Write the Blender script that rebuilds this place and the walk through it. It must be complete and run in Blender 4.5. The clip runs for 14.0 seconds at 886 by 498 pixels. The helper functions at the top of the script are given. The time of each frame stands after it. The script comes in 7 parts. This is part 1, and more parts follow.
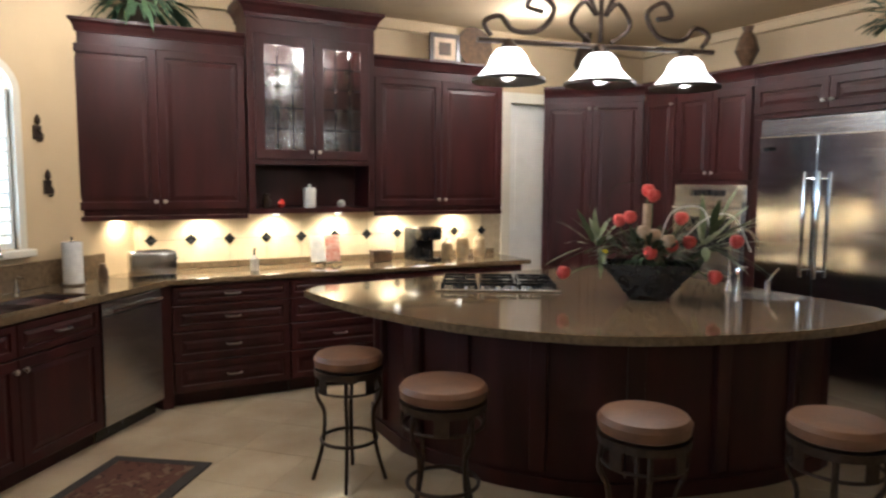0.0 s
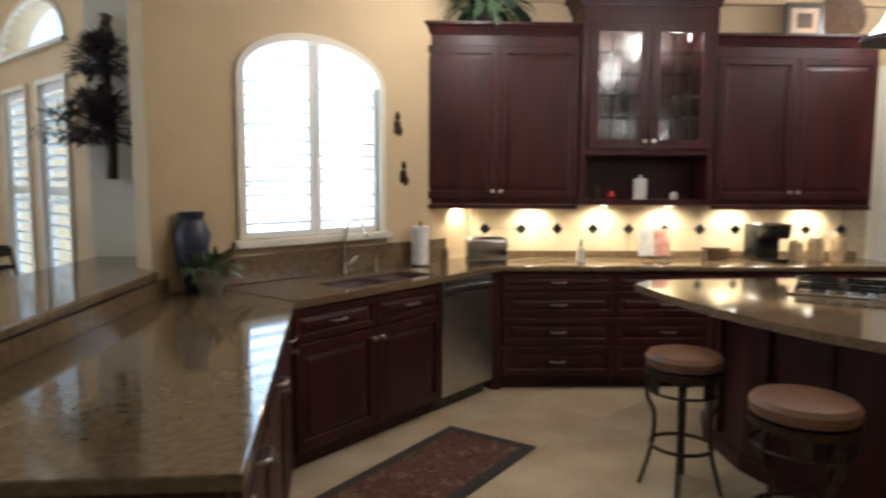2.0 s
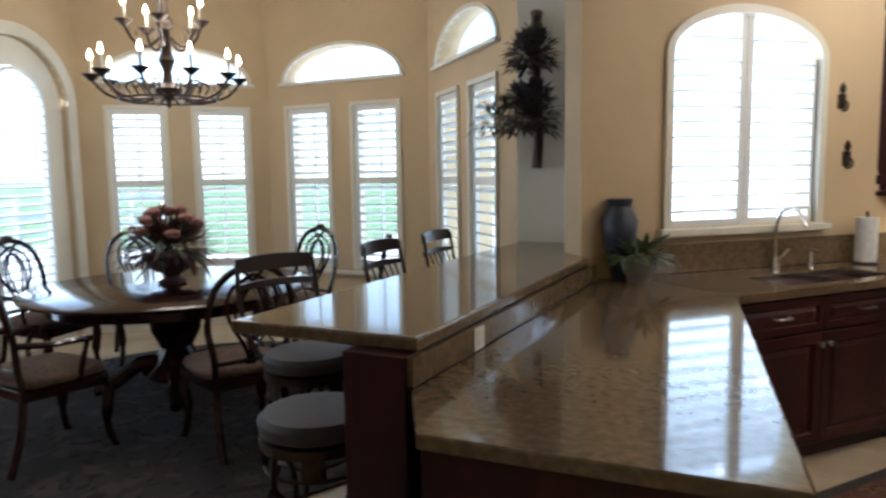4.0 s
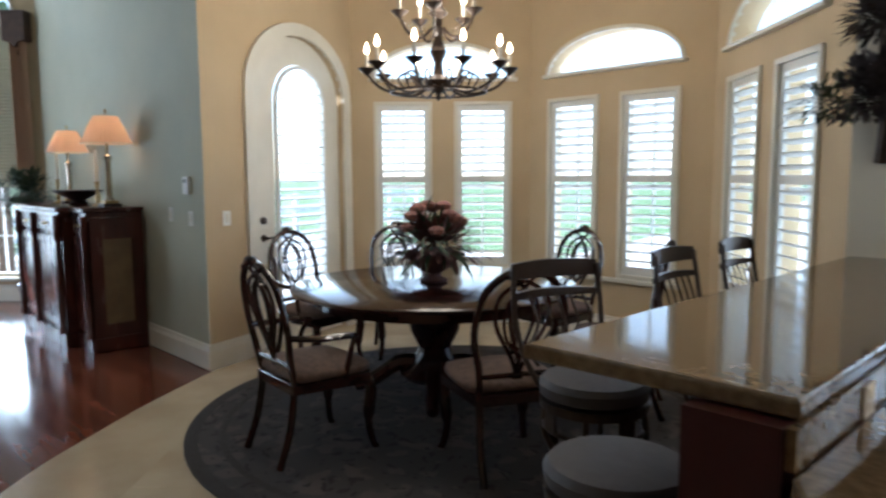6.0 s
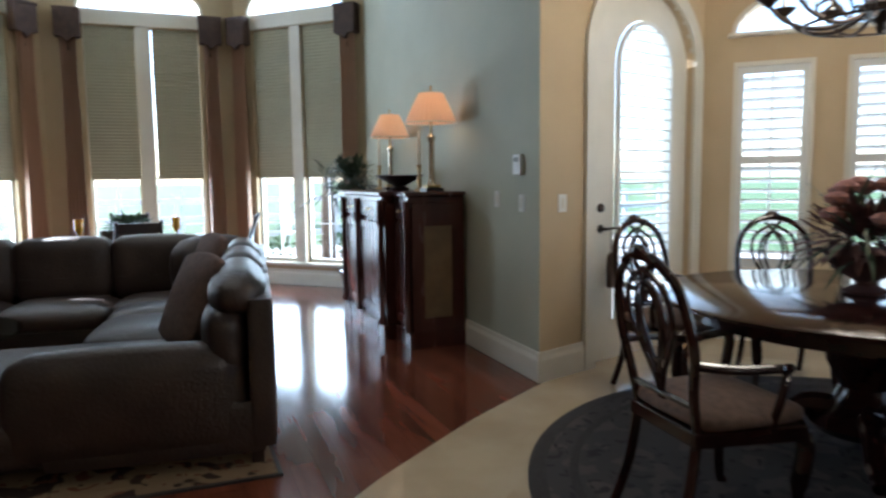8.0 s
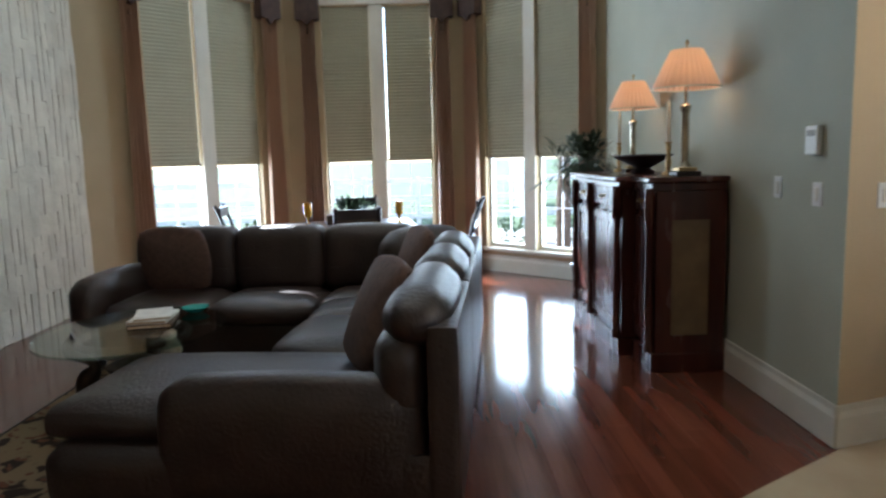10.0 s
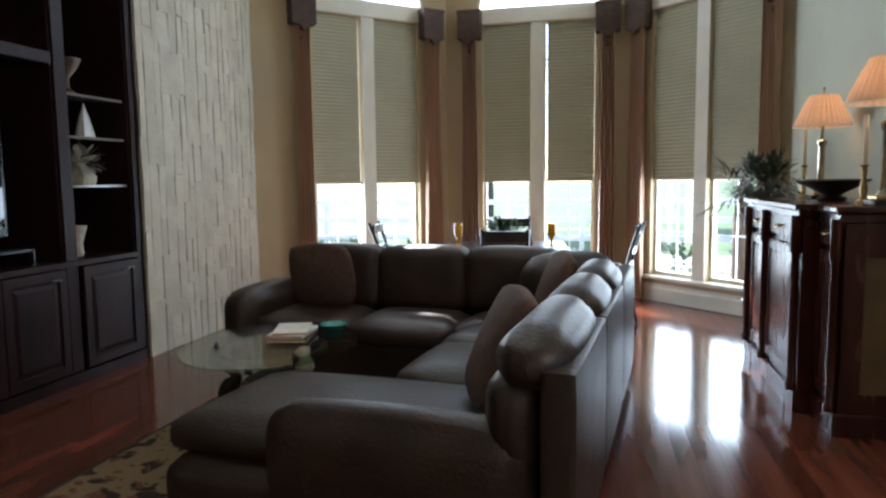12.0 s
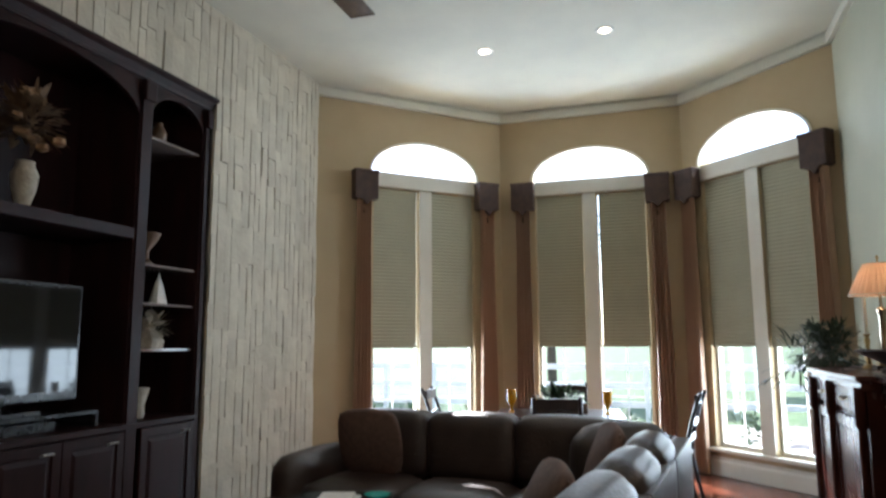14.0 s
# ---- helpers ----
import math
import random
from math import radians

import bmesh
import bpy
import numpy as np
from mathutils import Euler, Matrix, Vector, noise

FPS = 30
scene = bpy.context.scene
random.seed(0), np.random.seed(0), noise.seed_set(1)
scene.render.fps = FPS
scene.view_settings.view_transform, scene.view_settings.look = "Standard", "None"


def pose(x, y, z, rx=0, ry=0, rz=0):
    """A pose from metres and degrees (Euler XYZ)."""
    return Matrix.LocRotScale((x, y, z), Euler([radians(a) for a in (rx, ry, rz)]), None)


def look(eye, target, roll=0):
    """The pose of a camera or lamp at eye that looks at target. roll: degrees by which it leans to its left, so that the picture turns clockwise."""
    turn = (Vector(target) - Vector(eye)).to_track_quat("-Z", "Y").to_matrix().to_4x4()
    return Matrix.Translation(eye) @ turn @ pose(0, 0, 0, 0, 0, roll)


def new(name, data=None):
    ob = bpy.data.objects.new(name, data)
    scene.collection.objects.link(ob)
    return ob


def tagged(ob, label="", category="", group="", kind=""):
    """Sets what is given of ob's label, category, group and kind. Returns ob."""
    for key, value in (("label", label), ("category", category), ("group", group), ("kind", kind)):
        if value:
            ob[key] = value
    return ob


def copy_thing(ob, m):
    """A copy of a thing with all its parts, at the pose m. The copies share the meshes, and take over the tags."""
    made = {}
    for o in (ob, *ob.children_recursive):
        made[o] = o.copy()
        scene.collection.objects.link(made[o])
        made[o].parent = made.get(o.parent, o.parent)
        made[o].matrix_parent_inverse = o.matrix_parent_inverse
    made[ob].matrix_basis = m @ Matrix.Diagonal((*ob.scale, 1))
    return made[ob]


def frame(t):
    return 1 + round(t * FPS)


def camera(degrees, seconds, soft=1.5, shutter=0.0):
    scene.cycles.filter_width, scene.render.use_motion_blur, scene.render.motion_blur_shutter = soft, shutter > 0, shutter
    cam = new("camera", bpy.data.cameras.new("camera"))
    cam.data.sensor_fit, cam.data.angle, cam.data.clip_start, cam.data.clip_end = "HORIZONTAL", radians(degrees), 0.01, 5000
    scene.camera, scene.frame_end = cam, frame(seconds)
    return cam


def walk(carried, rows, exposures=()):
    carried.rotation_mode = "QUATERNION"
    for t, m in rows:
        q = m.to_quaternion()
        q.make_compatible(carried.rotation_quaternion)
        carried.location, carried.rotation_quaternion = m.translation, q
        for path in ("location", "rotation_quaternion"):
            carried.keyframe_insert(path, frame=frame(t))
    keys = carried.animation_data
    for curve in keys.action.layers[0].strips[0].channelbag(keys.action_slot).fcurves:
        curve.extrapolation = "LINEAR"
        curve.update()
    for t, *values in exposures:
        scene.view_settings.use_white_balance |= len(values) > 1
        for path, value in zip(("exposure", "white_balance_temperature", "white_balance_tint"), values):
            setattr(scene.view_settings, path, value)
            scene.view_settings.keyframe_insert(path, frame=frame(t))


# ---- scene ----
cam = camera(65.5, 14.0, soft=2.4, shutter=0.5)
PATH = [
    (0, (0.194, -0.276, 1.633), (1.116, 1.488, 1.439), 0.3),
    (0.5, (0.188, -0.192, 1.601), (0.983, 1.634, 1.413), 0.2),
    (1, (0.154, -0.121, 1.571), (0.775, 1.771, 1.389), 0.1),
    (1.5, (0.165, -0.12, 1.564), (0.52, 1.838, 1.378), 0.4),
    (2, (0.11, -0.13, 1.562), (0.18, 1.864, 1.362), 0.3),
    (2.5, (0.03, -0.153, 1.574), (-0.214, 1.821, 1.361), -0.8),
    (3, (-0.116, -0.092, 1.53), (-0.605, 1.837, 1.326), -0.8),
    (3.5, (-0.234, -0.095, 1.534), (-0.943, 1.763, 1.322), -0.8),
    (6, (-0.802, 0.193, 1.507), (-2.235, 1.572, 1.295), -0.3),
    (6.5, (-1.005, 0.292, 1.446), (-2.588, 1.496, 1.236), -0.1),
    (7, (-1.335, 0.29, 1.369), (-3.026, 1.34, 1.174), -0.1),
    (7.5, (-1.642, 0.195, 1.343), (-3.407, 1.117, 1.151), -0.7),
    (8, (-1.926, 0.334, 1.354), (-3.781, 1.054, 1.15), -0.7),
    (8.5, (-2.115, 0.414, 1.378), (-4.03, 0.947, 1.156), 0.2),
    (9, (-2.373, 0.521, 1.371), (-4.326, 0.884, 1.14), -0.7),
    (11.5, (-3.037, 0.733, 1.458), (-4.989, 0.378, 1.206), -0.6),
    (12, (-3.044, 0.802, 1.411), (-4.984, 0.356, 1.213), -0.7),
    (12.5, (-3.036, 0.903, 1.386), (-4.963, 0.383, 1.266), -1.4),
    (13, (-3.038, 1.009, 1.457), (-4.951, 0.425, 1.425), -1.0),
    (13.5, (-3.012, 1.011, 1.452), (-4.912, 0.396, 1.564), 0.1),
    (14, (-2.984, 0.939, 1.444), (-4.867, 0.321, 1.714), -0.3),
]
EXPOSURES = [(0, 2.45, 5300, 10), (1.5, 2.33, 5300, 10), (3, 2.2, 5300, 10), (6, 2.2, 5400, 10), (9, 2.1, 5400, 10), (11.5, 2.1, 5700, 11), (14, 2.0, 5900, 12)]
walk(cam, [(t, look(eye, target, roll)) for t, eye, target, roll in PATH], EXPOSURES)

# ---- world, sun and exposure ----
world = bpy.data.worlds.new("world")
scene.world = world
world.use_nodes = True
SUN_EL, SUN_AZ = radians(42), radians(235.8)
_nt = world.node_tree
_bg = _nt.nodes["Background"]
_sky = _nt.nodes.new("ShaderNodeTexSky")
_sky.sky_type = "NISHITA"
_sky.sun_disc = False
_sky.sun_elevation = SUN_EL
_sky.sun_rotation = SUN_AZ
_nt.links.new(_sky.outputs[0], _bg.inputs[0])
_bg.inputs[1].default_value = 0.15
sun = new("sun", bpy.data.lights.new("sun", "SUN"))
sun.data.energy = 5.0
sun.data.angle = radians(0.5)
sun.data.color = (1.0, 0.95, 0.88)
sun.matrix_world = look((0, 0, 30), (0 - math.sin(SUN_AZ) * 20, 0 - math.cos(SUN_AZ) * 20, 30 - math.tan(SUN_EL) * 20))

CEIL_K, CEIL_L = 3.06, 4.40


def lamp(name, kind, place, power, color=(1.0, 0.75, 0.5), size=0.1, target=None, size_y=None, spot=100):
    li = bpy.data.lights.new(name, kind)
    li.energy, li.color = power, color
    if kind == "AREA":
        li.size = size
        if size_y:
            li.shape, li.size_y = "RECTANGLE", size_y
    elif kind == "SPOT":
        li.spot_size, li.spot_blend, li.shadow_soft_size = radians(spot), 0.7, size
    else:
        li.shadow_soft_size = size
    ob = new(name, li)
    ob.matrix_world = look(place, target) if target else pose(*place)
    return ob


# ---- materials ----
def mat(name, color, rough=0.5, metal=0.0, color2=None, scale=6.0, bump=0.0, bump_scale=60.0, spec=0.5, coat=0.0, detail=4.0, stretch=(1, 1, 1), coat_rough=0.05, rand=0.0):
    """Two-scale noise over the colour, with fine bump, in object or world space."""
    m = bpy.data.materials.new(name)
    m.use_nodes = True
    nt = m.node_tree
    b = nt.nodes["Principled BSDF"]
    b.inputs["Roughness"].default_value = rough
    b.inputs["Metallic"].default_value = metal
    b.inputs["Specular IOR Level"].default_value = spec
    b.inputs["Coat Weight"].default_value = coat
    b.inputs["Coat Roughness"].default_value = coat_rough
    color2 = color2 or tuple(c * 0.82 for c in color)
    geo = nt.nodes.new("ShaderNodeNewGeometry")
    mp = nt.nodes.new("ShaderNodeMapping")
    mp.inputs["Scale"].default_value = stretch
    nt.links.new(geo.outputs["Position"], mp.inputs["Vector"])
    n1 = nt.nodes.new("ShaderNodeTexNoise")
    n1.inputs["Scale"].default_value, n1.inputs["Detail"].default_value = scale, detail
    nt.links.new(mp.outputs[0], n1.inputs["Vector"])
    ramp = nt.nodes.new("ShaderNodeValToRGB")
    ramp.color_ramp.elements[0].position, ramp.color_ramp.elements[1].position = 0.35, 0.65
    ramp.color_ramp.elements[0].color, ramp.color_ramp.elements[1].color = (*color2, 1), (*color, 1)
    nt.links.new(n1.outputs["Fac"], ramp.inputs[0])
    out = ramp.outputs[0]
    if rand:
        oi = nt.nodes.new("ShaderNodeObjectInfo")
        mr = nt.nodes.new("ShaderNodeMapRange")
        mr.inputs[3].default_value, mr.inputs[4].default_value = 1 - rand, 1 + rand
        hs = nt.nodes.new("ShaderNodeHueSaturation")
        nt.links.new(oi.outputs["Random"], mr.inputs[0])
        nt.links.new(mr.outputs[0], hs.inputs["Value"])
        nt.links.new(out, hs.inputs["Color"])
        out = hs.outputs[0]
    nt.links.new(out, b.inputs["Base Color"])
    rr = nt.nodes.new("ShaderNodeMapRange")
    rr.inputs[3].default_value, rr.inputs[4].default_value = max(rough - 0.07, 0.02), min(rough + 0.07, 1)
    nt.links.new(n1.outputs["Fac"], rr.inputs[0])
    nt.links.new(rr.outputs[0], b.inputs["Roughness"])
    if bump:
        n2 = nt.nodes.new("ShaderNodeTexNoise")
        n2.inputs["Scale"].default_value = bump_scale
        nt.links.new(mp.outputs[0], n2.inputs["Vector"])
        bp = nt.nodes.new("ShaderNodeBump")
        bp.inputs["Strength"].default_value, bp.inputs["Distance"].default_value = bump, 0.01
        nt.links.new(n2.outputs["Fac"], bp.inputs["Height"])
        nt.links.new(bp.outputs[0], b.inputs["Normal"])
    return m


def glow(name, color, strength):
    m = bpy.data.materials.new(name)
    m.use_nodes = True
    b = m.node_tree.nodes["Principled BSDF"]
    b.inputs["Base Color"].default_value = (*color, 1)
    b.inputs["Emission Color"].default_value = (*color, 1)
    b.inputs["Emission Strength"].default_value = strength
    return m


def glassy(name, color=(1, 1, 1), rough=0.0, thin=True):
    m = bpy.data.materials.new(name)
    m.use_nodes = True
    nt = m.node_tree
    if thin:
        out = nt.nodes["Material Output"]
        tr = nt.nodes.new("ShaderNodeBsdfTransparent")
        tr.inputs[0].default_value = (*color, 1)
        gl = nt.nodes.new("ShaderNodeBsdfGlossy")
        gl.inputs["Roughness"].default_value = rough + 0.02
        lw = nt.nodes.new("ShaderNodeLayerWeight")
        pw = nt.nodes.new("ShaderNodeMath")
        pw.operation, pw.inputs[1].default_value = "POWER", 4.0
        fr = nt.nodes.new("ShaderNodeMath")
        fr.operation, fr.inputs[1].default_value, fr.inputs[2].default_value = "MULTIPLY_ADD", 0.85, 0.045
        nt.links.new(lw.outputs["Facing"], pw.inputs[0])
        nt.links.new(pw.outputs[0], fr.inputs[0])
        mx = nt.nodes.new("ShaderNodeMixShader")
        nt.links.new(fr.outputs[0], mx.inputs[0])
        nt.links.new(tr.outputs[0], mx.inputs[1])
        nt.links.new(gl.outputs[0], mx.inputs[2])
        nt.links.new(mx.outputs[0], out.inputs[0])
    else:
        b = nt.nodes["Principled BSDF"]
        b.inputs["Base Color"].default_value = (*color, 1)
        b.inputs["Transmission Weight"].default_value = 1.0
        b.inputs["Roughness"].default_value = rough
    return m


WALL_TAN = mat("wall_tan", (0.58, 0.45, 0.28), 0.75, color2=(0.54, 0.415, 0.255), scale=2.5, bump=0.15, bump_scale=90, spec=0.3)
WALL_WHITE = mat("wall_pale", (0.76, 0.73, 0.64), 0.75, color2=(0.72, 0.69, 0.60), scale=2.5, bump=0.15, bump_scale=90, spec=0.3)
WALL_GREEN = mat("wall_sage", (0.46, 0.46, 0.36), 0.75, color2=(0.43, 0.43, 0.335), scale=2.5, bump=0.15, bump_scale=90, spec=0.3)
CEIL = mat("ceiling_paint", (0.72, 0.70, 0.60), 0.85, color2=(0.68, 0.66, 0.57), scale=3, bump=0.2, bump_scale=70, spec=0.2)
TRIM = mat("white_trim", (0.72, 0.68, 0.58), 0.4, color2=(0.68, 0.64, 0.54), scale=5, spec=0.4)
SHUT = mat("shutter_white", (0.78, 0.77, 0.73), 0.42, color2=(0.74, 0.73, 0.69), scale=8, spec=0.4)
CHERRY = mat("cherry_wood", (0.048, 0.010, 0.010), 0.40, color2=(0.026, 0.007, 0.007), scale=7, stretch=(1, 1, 0.18), spec=0.3, bump=0.06, bump_scale=120)
DARKWOOD = mat("espresso_wood", (0.030, 0.017, 0.014), 0.3, color2=(0.018, 0.010, 0.009), scale=7, stretch=(1, 1, 0.18), spec=0.5)
GRANITE = mat("gold_granite", (0.185, 0.13, 0.075), 0.07, color2=(0.115, 0.08, 0.045), scale=34, detail=6, spec=0.6)
BLACK = mat("black_plastic", (0.012, 0.012, 0.013), 0.25, color2=(0.018, 0.018, 0.019), scale=20)
STEEL_DOOR = mat("polished_steel", (0.58, 0.59, 0.61), 0.13, 1.0, color2=(0.52, 0.53, 0.55), scale=3, stretch=(1, 1, 10))
STEEL = mat("brushed_steel", (0.55, 0.55, 0.56), 0.24, 1.0, color2=(0.47, 0.47, 0.48), scale=5, stretch=(1, 1, 12), bump=0.03, bump_scale=150)
CHROME = mat("chrome", (0.75, 0.75, 0.76), 0.08, 1.0, scale=9)
NICKEL = mat("satin_nickel", (0.5, 0.48, 0.45), 0.3, 1.0, scale=9)
IRON = mat("bronze_iron", (0.060, 0.040, 0.028), 0.42, 0.7, color2=(0.035, 0.024, 0.018), scale=25, bump=0.1)
LEATHER = mat("dark_leather", (0.040, 0.025, 0.020), 0.42, color2=(0.024, 0.015, 0.012), scale=5, bump=0.35, bump_scale=55, spec=0.55)
LEATHER_TAN = mat("brown_leather", (0.17, 0.085, 0.045), 0.38, color2=(0.11, 0.052, 0.028), scale=9, bump=0.2, bump_scale=70)
CUSHION = mat("seat_fabric", (0.17, 0.11, 0.085), 0.85, color2=(0.11, 0.072, 0.056), scale=30, bump=0.3, bump_scale=240)
PILLOW = mat("pillow_fabric", (0.125, 0.072, 0.052), 0.85, color2=(0.085, 0.048, 0.036), scale=30, bump=0.3, bump_scale=240)
CURTAIN = mat("curtain_bronze", (0.46, 0.29, 0.19), 0.40, color2=(0.36, 0.22, 0.14), scale=4, stretch=(1, 1, 0.1), bump=0.1, bump_scale=200, spec=0.5)
VALANCE = mat("valance_brown", (0.085, 0.048, 0.034), 0.75, color2=(0.055, 0.03, 0.022), scale=12, bump=0.2, bump_scale=200)
SHADE = mat("shade_cloth", (0.42, 0.40, 0.29), 0.85, color2=(0.40, 0.375, 0.27), scale=3, bump=0.1, bump_scale=300, spec=0.2)
GLASS = glassy("window_glass")
TABLEGLASS = glassy("table_glass", (0.80, 0.90, 0.86))
FOLIAGE = mat("foliage", (0.060, 0.085, 0.040), 0.55, color2=(0.030, 0.048, 0.024), scale=30)
BULB = glow("bulb_glow", (1.0, 0.72, 0.42), 6.0)
# the tan paint scaled to 0.86: shade on the window walls put into the colour
WALL_TAN_SHADED = mat("wall_tan_shaded", (0.50, 0.39, 0.24), 0.75, color2=(0.47, 0.365, 0.222), scale=2.5, bump=0.15, bump_scale=90, spec=0.3)
STONE = mat("cream_stone", (0.56, 0.51, 0.41), 0.8, color2=(0.48, 0.43, 0.34), scale=5, bump=0.6, bump_scale=28, spec=0.3, rand=0.08)
TRAV = mat("travertine", (0.52, 0.43, 0.30), 0.16, color2=(0.44, 0.35, 0.235), scale=2.2, detail=8, bump=0.03, bump_scale=30, spec=0.5)
TRAVT = mat("travertine_tile", (0.53, 0.44, 0.31), 0.17, color2=(0.44, 0.35, 0.235), scale=2.6, detail=8, bump=0.03, bump_scale=30, spec=0.5, rand=0.05)
WOODFLOOR = mat("wood_floor", (0.17, 0.052, 0.028), 0.13, color2=(0.10, 0.028, 0.016), scale=9, stretch=(0.12, 1, 1), spec=0.5, bump=0.03, bump_scale=90, rand=0.16)
LAWN = mat("lawn", (0.07, 0.13, 0.04), 0.9, color2=(0.045, 0.085, 0.028), scale=3, bump=0.3)
PAVING = mat("paving", (0.42, 0.40, 0.36), 0.7, color2=(0.36, 0.34, 0.30), scale=2)
FENCE = mat("fence_white", (0.75, 0.75, 0.73), 0.5)
TILE = mat("backsplash_tile", (0.62, 0.52, 0.36), 0.3, color2=(0.54, 0.44, 0.29), scale=7, detail=7, rand=0.05)
RUG1 = mat("rug_border", (0.030, 0.024, 0.023), 0.95, color2=(0.035, 0.03, 0.028), scale=40, bump=0.4, bump_scale=400)


def rug_mat(name, base, second, third, scale):
    m = bpy.data.materials.new(name)
    m.use_nodes = True
    nt = m.node_tree
    b = nt.nodes["Principled BSDF"]
    b.inputs["Roughness"].default_value = 0.95
    b.inputs["Specular IOR Level"].default_value = 0.1
    geo = nt.nodes.new("ShaderNodeNewGeometry")
    no = nt.nodes.new("ShaderNodeTexNoise")
    no.inputs["Scale"].default_value = scale * 0.6
    mx = nt.nodes.new("ShaderNodeMixRGB")
    mx.inputs[0].default_value = 0.25
    nt.links.new(geo.outputs["Position"], no.inputs["Vector"])
    nt.links.new(geo.outputs["Position"], mx.inputs[1])
    nt.links.new(no.outputs["Color"], mx.inputs[2])
    last = None
    for k, (sc, lo, hi, col) in enumerate(((scale, 0.30, 0.36, second), (scale * 1.9, 0.22, 0.27, third))):
        vo = nt.nodes.new("ShaderNodeTexVoronoi")
        vo.feature = "SMOOTH_F1"
        vo.inputs["Scale"].default_value = sc
        nt.links.new(mx.outputs[0], vo.inputs["Vector"])
        ra = nt.nodes.new("ShaderNodeValToRGB")
        e = ra.color_ramp.elements
        e[0].position, e[0].color = lo, (1, 1, 1, 1)
        e[1].position, e[1].color = hi, (0, 0, 0, 1)
        nt.links.new(vo.outputs["Distance"], ra.inputs[0])
        cm = nt.nodes.new("ShaderNodeMixRGB")
        nt.links.new(ra.outputs[0], cm.inputs[0])
        if last is None:
            cm.inputs[1].default_value = (*base, 1)
        else:
            nt.links.new(last, cm.inputs[1])
        cm.inputs[2].default_value = (*col, 1)
        last = cm.outputs[0]
    nt.links.new(last, b.inputs["Base Color"])
    pile = nt.nodes.new("ShaderNodeTexNoise")
    pile.inputs["Scale"].default_value = 350
    nt.links.new(geo.outputs["Position"], pile.inputs["Vector"])
    bp = nt.nodes.new("ShaderNodeBump")
    bp.inputs["Strength"].default_value, bp.inputs["Distance"].default_value = 0.5, 0.005
    nt.links.new(pile.outputs["Fac"], bp.inputs["Height"])
    nt.links.new(bp.outputs[0], b.inputs["Normal"])
    return m


RUGROUND = rug_mat("round_rug_field", (0.066, 0.060, 0.060), (0.095, 0.082, 0.076), (0.042, 0.037, 0.040), 9)
RUGFLORAL = rug_mat("floral_rug_field", (0.25, 0.18, 0.11), (0.045, 0.03, 0.025), (0.16, 0.07, 0.045), 9)
RUGMAT = rug_mat("kitchen_mat_field", (0.11, 0.055, 0.042), (0.17, 0.11, 0.075), (0.045, 0.025, 0.025), 16)
GROUT = mat("grout", (0.40, 0.33, 0.23), 0.9, scale=20)
PUCK = glow("puck_glow", (1.0, 0.85, 0.6), 3.0)
BELL = glow("bell_shade_glow", (1.0, 0.93, 0.82), 0.8)
LAMPSHADE = bpy.data.materials.new("silk_lampshade")
LAMPSHADE.use_nodes = True
_n = LAMPSHADE.node_tree
_t = _n.nodes.new("ShaderNodeBsdfTranslucent")
_t.inputs[0].default_value = (0.95, 0.60, 0.38, 1)
_m = _n.nodes.new("ShaderNodeMixShader")
_m.inputs[0].default_value = 0.35
_n.nodes["Principled BSDF"].inputs["Base Color"].default_value = (0.78, 0.54, 0.40, 1)
_n.nodes["Principled BSDF"].inputs["Roughness"].default_value = 0.8
_n.links.new(_n.nodes["Principled BSDF"].outputs[0], _m.inputs[1])
_n.links.new(_t.outputs[0], _m.inputs[2])
_n.links.new(_m.outputs[0], _n.nodes["Material Output"].inputs[0])
HUTCHGLASS = glassy("cabinet_door_glass", (0.92, 0.93, 0.92), 0.12)
SIDEWOOD = mat("sideboard_wood", (0.085, 0.022, 0.015), 0.26, color2=(0.045, 0.012, 0.009), scale=7, stretch=(1, 1, 0.18), spec=0.5)
GLASSWARE = glassy("glassware", (0.85, 0.87, 0.86), 0.02)
CERAMIC = mat("white_ceramic", (0.62, 0.60, 0.55), 0.25, scale=12)
CERAMIC2 = mat("cream_ceramic", (0.50, 0.38, 0.22), 0.3, color2=(0.34, 0.24, 0.13), scale=18)
REDGLAZE = mat("red_glaze", (0.42, 0.04, 0.03), 0.2, scale=12)
BLUEGLAZE = mat("blue_glaze", (0.045, 0.055, 0.085), 0.35, color2=(0.03, 0.035, 0.055), scale=12)
GREYPOT = mat("grey_pot", (0.36, 0.36, 0.32), 0.6, scale=14, bump=0.2)
CHARGER = mat("brown_glaze", (0.13, 0.075, 0.04), 0.35, color2=(0.07, 0.04, 0.024), scale=22)
PAPER = mat("white_paper", (0.78, 0.77, 0.74), 0.9, scale=20, bump=0.2)
PINKPAGE = mat("pink_page", (0.55, 0.20, 0.16), 0.8, color2=(0.65, 0.45, 0.38), scale=30)
TULIP = mat("coral_petal", (0.80, 0.16, 0.15), 0.55, color2=(0.62, 0.06, 0.05), scale=40)
CREAMROSE = mat("cream_petal", (0.62, 0.48, 0.34), 0.7, color2=(0.50, 0.36, 0.24), scale=40)
YELLOW = mat("yellow_paint", (0.75, 0.62, 0.02), 0.5)
FOLIAGE_L = mat("foliage_light", (0.12, 0.15, 0.065), 0.5, color2=(0.07, 0.10, 0.045), scale=30)
FERN = mat("fern_green", (0.075, 0.13, 0.065), 0.6, color2=(0.04, 0.075, 0.04), scale=30)
SILK = mat("silk_flowers", (0.12, 0.06, 0.055), 0.8, color2=(0.12, 0.05, 0.045), scale=30)
